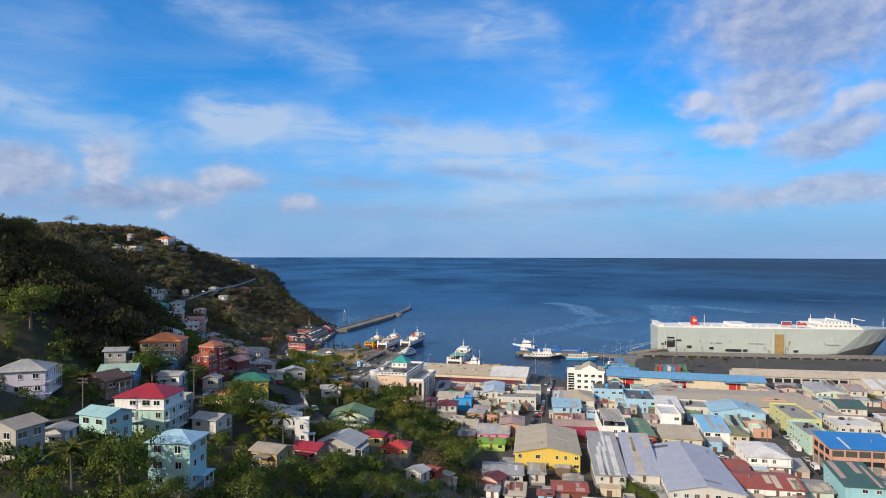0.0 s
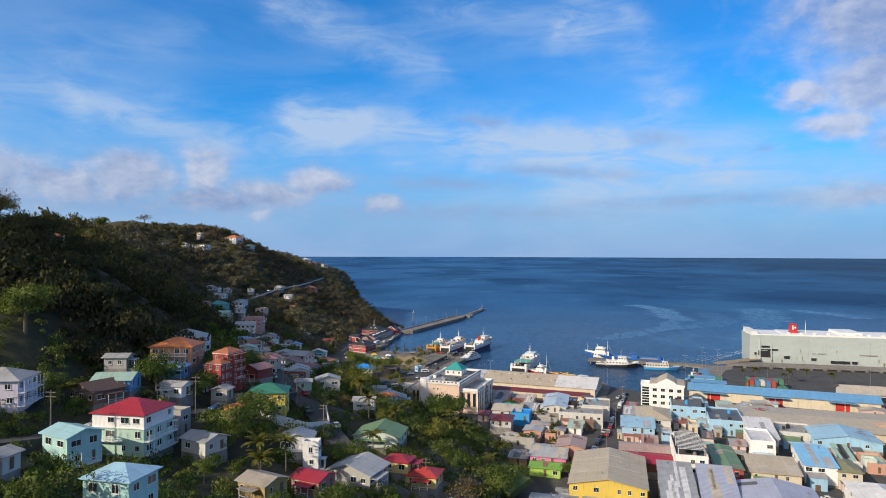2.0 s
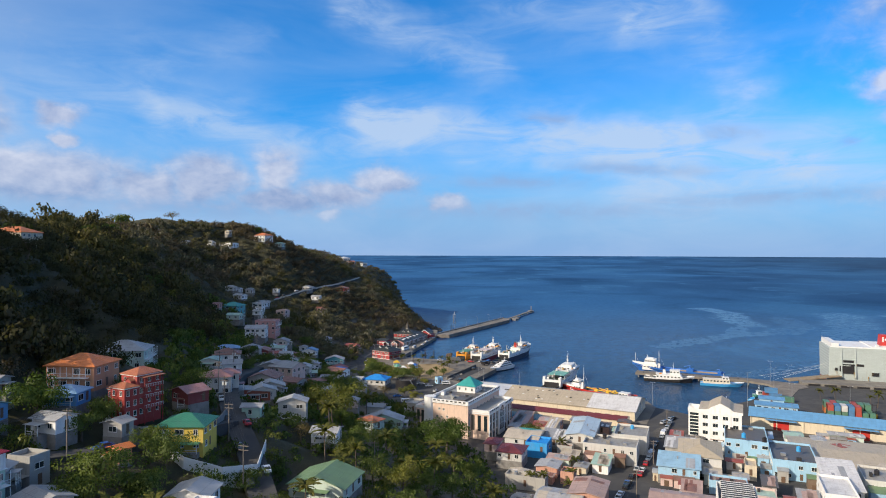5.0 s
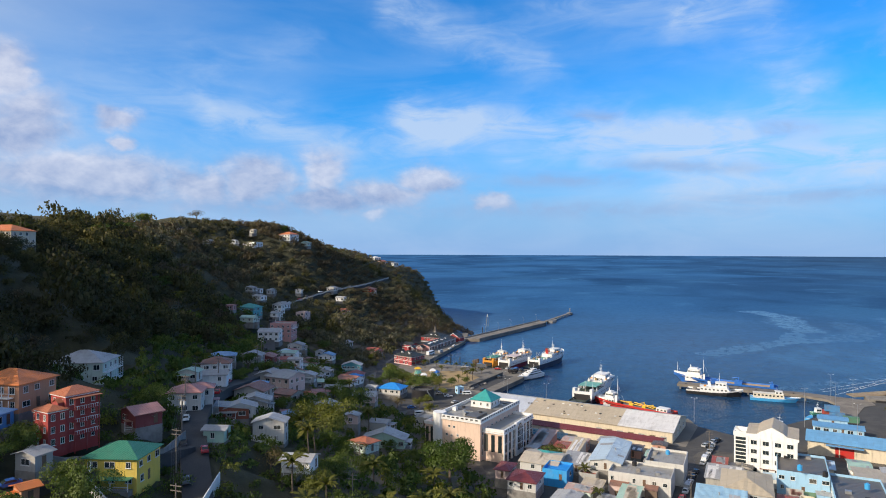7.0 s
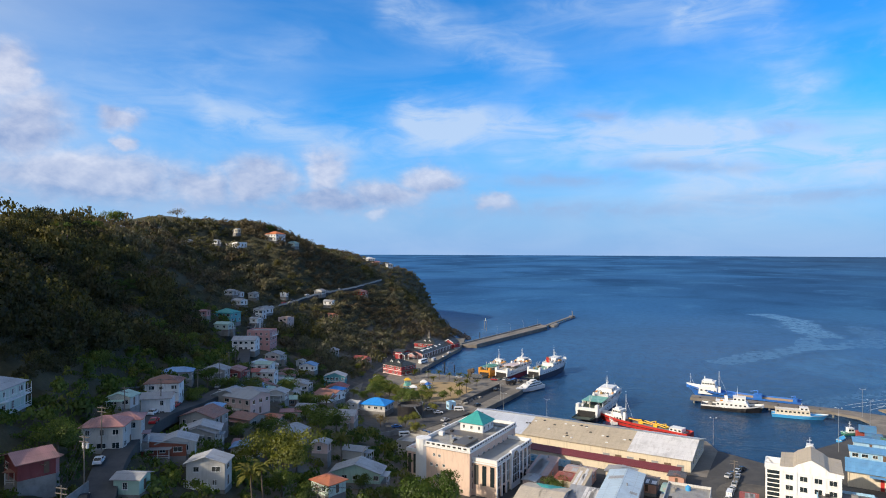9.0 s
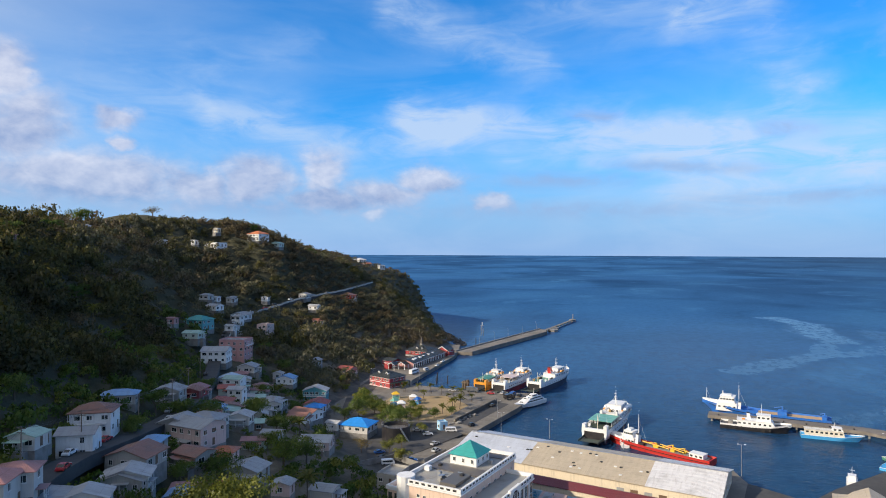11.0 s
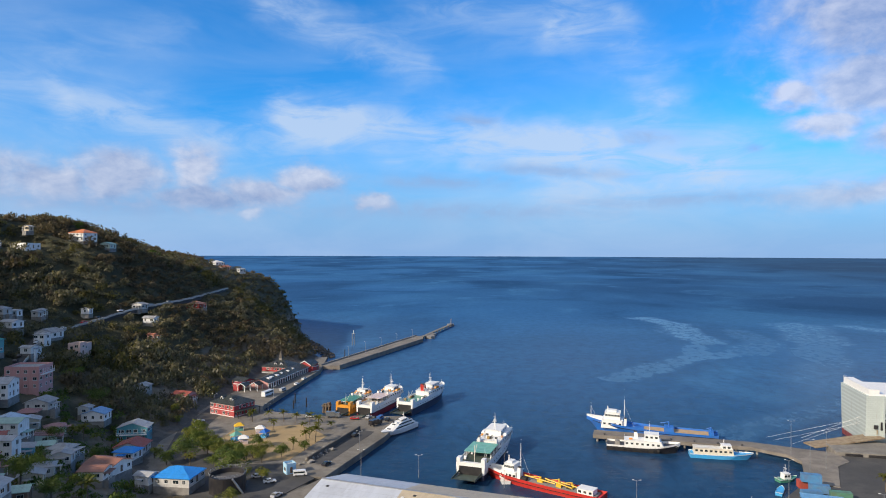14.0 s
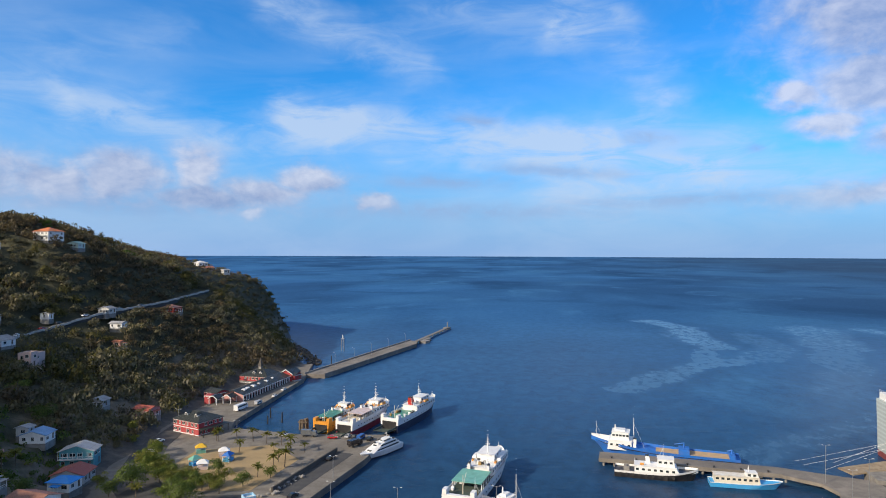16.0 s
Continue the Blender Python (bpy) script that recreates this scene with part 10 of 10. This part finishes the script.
CAR_PAINT = {"white": paint("car_white", (0.75, 0.76, 0.77), 0.25, 0.05), "silver": paint("car_silver", (0.42, 0.43, 0.45), 0.25, 0.05), "black": paint("car_black", (0.02, 0.02, 0.024), 0.2, 0.05),
             "red": paint("car_red", (0.42, 0.025, 0.03), 0.25, 0.05), "blue": paint("car_blue", (0.03, 0.10, 0.32), 0.25, 0.05), "grey": paint("car_grey", (0.13, 0.14, 0.15), 0.25, 0.05)}


def vehicle(kind, x, y, turn, colour, z=2.62):
    L, W, body, glass, wheel, lamp = CAR_PARTS[kind]
    if (kind, colour) not in CAR_BODIES:
        CAR_BODIES[kind, colour] = body.mesh("body", CAR_PAINT[colour])
    t = thing(kind, pose(x, y, z, 0, 0, turn), f"parked {colour} {kind} on the asphalt", kind, "parked vehicles")
    o = part("body", CAR_BODIES[kind, colour], None, t)
    part("window", glass, None, o)
    r = 0.34 if kind in ("car", "van") else 0.48
    for a in (-0.3, 0.3):
        for s in (-1, 1):
            part("wheel", wheel, None, t).location = (L * a, s * (W / 2 - 0.10), r)
    part("headlights", lamp, None, o)


rng = random.Random(21)
COLOURS = ("white", "white", "silver", "silver", "grey", "grey", "black", "black", "white", "silver", "red", "blue")
for x, y, turn, kind in ((-46, 520, 80, "car"), (-43, 519, 80, "car"), (-40, 518, 78, "van"), (-36, 517, 80, "car"), (-52, 517, 10, "car"), (-63, 519, 5, "truck"), (-40, 508, 60, "truck"), (-74, 518, 0, "car"),
                         (-45, 490, 75, "car"), (-112, 560, 80, "bus"), (-108, 572, 82, "van"), (-106, 590, 84, "car"), (-107, 606, 84, "car"), (-119, 497, 60, "car"), (-122, 503, 60, "car"), (-117, 489, 55, "car"),
                         (-113, 480, 55, "car"), (-110, 473, 50, "car"), (-46, 452, 70, "car"), (-60, 432, 30, "car"), (-66, 436, 20, "car"), (-53, 420, 70, "car"), (-50, 412, 75, "car"),
                         (-55, 398, 20, "car"), (-62, 392, 30, "van"), (-66, 398, 40, "car"), (-70, 403, 40, "car"), (-40, 392, -13, "car"), (-35, 391, -13, "car"), (-45, 386, -13, "van"), (-30, 385, -13, "car"), (-22, 382, -13, "car")):
    vehicle(kind, x, y, turn, rng.choice(COLOURS))
vehicle("van", -52, 440, 20, "white")
# cars along the town streets
for x0, y0, x1, y1, n in ((36, 276, 43, 302, 5), (46, 306, 56, 350, 8), (58, 356, 65, 384, 6), (28, 248, 33, 264, 3), (40, 292, 47, 318, 3), (128, 204, 137, 244, 6), (139, 250, 147, 280, 4), (150, 286, 160, 310, 3), (172, 316, 230, 306, 6), (60, 378, 68, 392, 4), (88, 225, 92, 250, 2), (150, 205, 166, 202, 3), (96, 246, 118, 242, 3), (140, 400, 175, 392, 4)):
    for i in range(n):
        k = (i + rng.uniform(0.2, 0.8)) / n
        turn = math.degrees(math.atan2(y1 - y0, x1 - x0))
        vehicle(rng.choice(("car", "car", "car", "van")), x0 + (x1 - x0) * k, y0 + (y1 - y0) * k, turn, rng.choice(COLOURS), 2.48 if y0 < 378 else 2.54)
# cars on the hill roads
for road, picks, side in ((STREET, (5, 6, 9, 12, 13, 17, 21, 24, 27, 31, 35, 38, 41, 45, 47, 52, 55, 58, 61), 2.2), (HILL_ROAD, (4, 8, 11, 13, 18, 20, 24, 26, 30, 33, 37, 42, 46), 1.3), (LANE, (9, 16), 1.2)):
    pts, zz = road
    for i in picks:
        if i + 1 < len(pts):
            d = pts[i + 1] - pts[i]
            d = d / np.linalg.norm(d)
            s = side if i % 2 else -side
            vehicle("car", float(pts[i][0] - d[1] * s), float(pts[i][1] + d[0] * s), math.degrees(math.atan2(d[1], d[0])), rng.choice(COLOURS), float(zz[i]) + 0.03)


# ---- containers and quay clutter ----
CONT = {c: plain_material("container_" + c, v, 0.6, 0, 0.35, 0.6, 7.0, 0.2, (0.16, 0.08, 0.05)) for c, v in
        (("red", (0.40, 0.07, 0.05)), ("blue", (0.07, 0.22, 0.42)), ("green", (0.08, 0.22, 0.15)), ("orange", (0.50, 0.17, 0.06)), ("white", (0.62, 0.62, 0.60)), ("yellow", (0.55, 0.40, 0.08)))}
CONT_MESH = {}


def container(x, y, z, turn, colour, length=6.06):
    key = (colour, length)
    if key not in CONT_MESH:
        s = Shape()
        n = int(length / 0.3)
        for side in (-1, 1):
            for i in range(n):
                xa, xb = -length / 2 + length * i / n, -length / 2 + length * (i + 1) / n
                ya = side * (1.22 - (0.05 if i % 2 else 0.0))
                q = [(xa, ya, 0.15), (xb, ya, 0.15), (xb, ya, 2.5), (xa, ya, 2.5)]
                s.poly(q if side < 0 else q[::-1])
        s.box(-length / 2, -1.2, 2.5, length / 2, 1.2, 2.59).box(-length / 2, -1.2, 0, length / 2, 1.2, 0.15)
        for e in (-1, 1):
            s.box(e * length / 2 - 0.06, -1.2, 0.15, e * length / 2 + 0.06, 1.2, 2.5)
        bars = Shape()
        for yy in (-0.8, -0.3, 0.3, 0.8):
            bars.box(length / 2 + 0.06, yy - 0.03, 0.2, length / 2 + 0.12, yy + 0.03, 2.45)
        CONT_MESH[key] = (s.mesh("shell", CONT[colour]), bars.mesh("lock_bars", M_STEEL))
    t = thing("shipping_container", pose(x, y, z, 0, 0, turn), f"{colour} corrugated steel shipping container on the quay", "container", "stacked containers")
    part("shell", CONT_MESH[key][0], None, t)
    part("lock_bars", CONT_MESH[key][1], None, t)


for i in range(7):
    for j in range(2):
        for k in range(2 if i < 5 else 1 + j):
            container(140 + i * 2.75 + 0.5 * j, 416 - i * 0.45 + j * 6.5, 2.52 + 2.6 * k, 80 + rng.uniform(-1, 1), rng.choice(("red", "red", "orange", "blue", "white", "green")) if i < 5 else "green")
for x, y, c in ((150, 426, "green"), (157, 425, "green"), (122, 450, "red"), (124, 446, "blue"), (128, 440, "green"), (119, 440, "blue")):
    container(x, y, 2.52, rng.uniform(-20, 10), c)
container(122.5, 448.5, 5.12, -12, "blue")


def blue_office(x, y, turn, w, d, label):
    t = house(x, y, 6.2, turn, w, d, 3.8, "shed", "bluequay", "skywall", 1, label, foot=2.4, name="site_office", category="office", pitch=0.08)
    return t


blue_office(107, 414, -12, 18, 6, "light blue quay office with a blue roof")
blue_office(112, 428, -12, 11, 5, "pale blue quay cabin")


def forklift(x, y, turn):
    t = thing("forklift", pose(x, y, 2.53, 0, 0, turn), "yellow container forklift on the quay", "forklift")
    part("body", Shape().prism([(-2.4, -1.2), (1.2, -1.2), (1.2, 1.2), (-2.4, 1.2)], 0.5, 1.8, [(-2.2, -1.1), (1.0, -1.1), (1.0, 1.1), (-2.2, 1.1)]), P_YELLOW, t)
    part("cab", Shape().box(-1.2, -0.8, 1.8, 0.6, 0.8, 3.3), M_GLASS, t)
    part("mast", Shape().box(1.3, -0.9, 0.2, 1.55, -0.65, 6.2).box(1.3, 0.65, 0.2, 1.55, 0.9, 6.2).box(1.3, -0.9, 5.6, 1.55, 0.9, 5.9), M_BLACK, t)
    part("fork", Shape().box(1.55, -0.8, 0.3, 3.2, -0.5, 0.42).box(1.55, 0.5, 0.3, 3.2, 0.8, 0.42), M_BLACK, t)
    for a in (-1.7, 0.9):
        for s in (-1, 1):
            part("wheel", Shape().beam((a, s * 1.0, 0.55), (a, s * 1.35, 0.55), 0.55, 10), M_DARK, t)


forklift(158, 414, 70)


def market_stall(x, y, turn, roof, wall, label):
    t = thing("market_stall", pose(x, y, 2.58, 0, 0, turn), label, "stall", "park stalls")
    for a in (-1.8, 1.8):
        for b in (-1.3, 1.3):
            part("post", Shape().box(a - 0.06, b - 0.06, 0, a + 0.06, b + 0.06, 2.3), M_FRAME, t)
    part("counter", Shape().box(-1.8, -1.3, 0, 1.8, 1.3, 1.1), wall, t)
    part("roof", Shape().prism([(-2.2, -1.7), (2.2, -1.7), (2.2, 1.7), (-2.2, 1.7)], 2.3, 3.6, [(-0.6, -0.1), (0.6, -0.1), (0.6, 0.1), (-0.6, 0.1)]), roof, t)


for x, y, r, w, l in ((-93, 478, P_DECKG, P_SKY, "park stall with a pale green roof"), (-87, 489, M_WHITE, P_PINKD, "park stall with a white roof"), (-83, 484, P_BLUE, P_SKY, "park stall painted light blue"),
                      (-98, 492, P_YELLOW, P_DECKG, "park stall with a yellow roof"), (-88, 474, M_WHITE, P_PINKD, "small white park kiosk")):
    market_stall(x, y, rng.uniform(0, 90), r, w, l)
house(-57, 440, 5.6, 40, 3.5, 3.5, 3.2, "flat", "white", "skywall", 1, "small white and blue gate booth on the quay", foot=2.5, name="booth", category="booth")


# loose boulders along the ramp
def boulder(x, y, r, seed):
    bm = bmesh.new()
    bmesh.ops.create_icosphere(bm, subdivisions=1, radius=r)
    g = random.Random(seed)
    for v in bm.verts:
        v.co *= g.uniform(0.7, 1.2)
        v.co.z *= 0.7
    me = bpy.data.meshes.new("boulder")
    bm.to_mesh(me), bm.free()
    me.materials.append(M_CONC)
    ob = new("boulder", me)
    ob.location = (x, y, 2.55 + r * 0.35)
    tagged(ob, "pale rough boulder dumped beside the quay road", "boulder", "boulders beside the road")


for i in range(34):
    k = rng.random()
    boulder(-55.5 + 5 * k + rng.uniform(-2.2, 2.2), 450 + 22 * k + rng.uniform(-1, 1), rng.uniform(0.5, 1.1), i)

# rip-rap at the foot of the headland
rip = Shape()
for i in range(420):
    k = rng.random()
    x, y = -118 - 84 * k ** 1.2 + rng.uniform(-4, 3), 700 + 140 * k + rng.uniform(-5, 5)
    r = rng.uniform(0.7, 2.2)
    pts = [(x + r * math.cos(a) * rng.uniform(0.7, 1.1), y + r * math.sin(a) * rng.uniform(0.7, 1.1)) for a in (0, 1.05, 2.1, 3.15, 4.2, 5.25)]
    rip.prism(pts, -1.5, rng.uniform(0.2, 1.6), [(x + (p - x) * 0.6, y + (q - y) * 0.6) for p, q in pts])
solid("shore_rocks", rip, M_ROCK, "dark rocks along the foot of the headland", "rocks", kind="stuff")


# ---- utility poles and wires ----
def utility_pole(x, y, h=9.5, transformer=False):
    z = float(ground_z(x, y))
    t = thing("utility_pole", pose(x, y, z - 0.3), "weathered timber utility pole with crossarms", "utility pole", "utility poles")
    part("pole", Shape().beam((0, 0, 0), (0, 0, h), 0.17, 7, 0.11), M_POLE, t)
    for i in range(2):
        part("crossarm", Shape().box(-1.2, -0.06, h - 0.5 - i * 0.9, 1.2, 0.06, h - 0.36 - i * 0.9), M_POLE, t)
    if transformer:
        for s in (-0.45, 0.45):
            part("transformer", Shape().beam((s, 0.3, h - 2.6), (s, 0.3, h - 1.7), 0.28, 8), M_FRAME, t)
    return Vector((x, y, z - 0.3 + h))


def wires(tops):
    cu = bpy.data.curves.new("power_lines", "CURVE")
    cu.dimensions, cu.bevel_depth, cu.bevel_resolution = "3D", 0.022, 0
    for a, b in zip(tops, tops[1:]):
        for o in (-1.1, -0.5, 0.5, 1.1):
            sp = cu.splines.new("POLY")
            sp.points.add(8)
            for i in range(9):
                k = i / 8
                p = a.lerp(b, k)
                sp.points[i].co = (p.x + o, p.y, p.z - 0.2 - (b - a).length * 0.035 * 4 * k * (1 - k), 1)
    cu.materials.append(M_BLACK)
    tagged(new("power_lines", cu), "sagging black power lines between poles", "power lines", kind="stuff")


wires([utility_pole(-44, 205), utility_pole(-58, 222), utility_pole(-68, 236, 10.5, True), utility_pole(-80, 252), utility_pole(-91, 270), utility_pole(-99, 292, 9.5, True), utility_pole(-110, 322), utility_pole(-122, 350), utility_pole(-138, 378), utility_pole(-156, 408)])
wires([utility_pole(-72, 186, 11), utility_pole(-84, 150, 11), utility_pole(-86, 118, 11)])
wires([utility_pole(-14, 200, 8), utility_pole(-28, 246, 8), utility_pole(-38, 272, 9), utility_pole(-34, 312, 8)])
wires([utility_pole(38, 262, 9), utility_pole(44, 288, 9), utility_pole(52, 322, 9), utility_pole(62, 372, 9)])
wires([utility_pole(124, 232, 9), utility_pole(132, 262, 9), utility_pole(142, 300, 9)])

# boundary walls round the yellow and the brick-red house
def garden_wall(pts, label, mat, h=1.6):
    s = Shape()
    for (xa, ya), (xb, yb) in zip(pts, pts[1:]):
        d = Vector((xb - xa, yb - ya, 0)).normalized()
        n = Vector((-d.y, d.x, 0)) * 0.1
        za, zb = float(ground_z(xa, ya)), float(ground_z(xb, yb))
        lo, hi = [(xa, ya, za), (xb, yb, zb)], None
        q = [Vector((xa, ya, za)) - n, Vector((xb, yb, zb)) - n, Vector((xb, yb, zb)) + n, Vector((xa, ya, za)) + n]
        top = [p + Vector((0, 0, h)) for p in q]
        bot = [p - Vector((0, 0, 2.5)) for p in q]
        s.poly(top)
        for i in range(4):
            j = (i + 1) % 4
            s.poly([bot[i], bot[j], top[j], top[i]])
    solid("garden_wall", s, mat, label, "wall", kind="structure")


garden_wall([(-66.5, 208), (-62, 203), (-56, 201), (-48.5, 204), (-44.5, 212), (-50, 226)], "white rendered garden wall round the yellow house", M_WHITE, 2.6)
garden_wall([(-74, 202), (-70, 205), (-63, 224), (-67, 236)], "grey garden wall before the brick-red house", M_CONC, 2.0)


# roof clutter in the town: water tanks, vents and dishes
def water_tank(x, y, z, mat, label):
    t = thing("water_tank", pose(x, y, z), label, "water tank", "roof water tanks")
    part("drum", Shape().beam((0, 0, 0), (0, 0, 1.5), 0.75, 12).beam((0, 0, 1.5), (0, 0, 1.75), 0.7, 12, 0.25), mat, t)
    part("lid", Shape().beam((0, 0, 1.75), (0, 0, 1.85), 0.28, 10), mat, t)


for x, y, z, m in ((84, 330, 11.95, P_SKY), (90, 326, 11.95, M_BLACK), (101, 326, 9.45, P_SKY), (66, 262, 12.95, M_BLACK), (120, 312, 7.45, M_BLACK), (35, 330, 8.45, M_BLACK), (46, 345, 8.45, P_SKY)):
    water_tank(x, y, z, m, "round plastic water tank on a flat roof")


def pergola():
    t = thing("roof_pergola", pose(61.4, 249.2, 12.92, 0, 0, -8), "dark slatted roof terrace frame on the white building", "pergola")
    for i in range(14):
        part("slat", Shape().box(0.8, 1.5 + i * 1.6, 2.2, 9.2, 1.68 + i * 1.6, 2.32), M_FRAME, t)
    for i in range(6):
        part("solar_panel", Shape().box(1.0, 1.8 + i * 3.6, 2.05, 9.0, 5.1 + i * 3.6, 2.12), M_BLACK, t)
    for a in (0.8, 9.0):
        for b in (1.5, 12, 22.4):
            part("post", Shape().box(a, b, 0, a + 0.2, b + 0.2, 2.2), M_FRAME, t)


pergola()
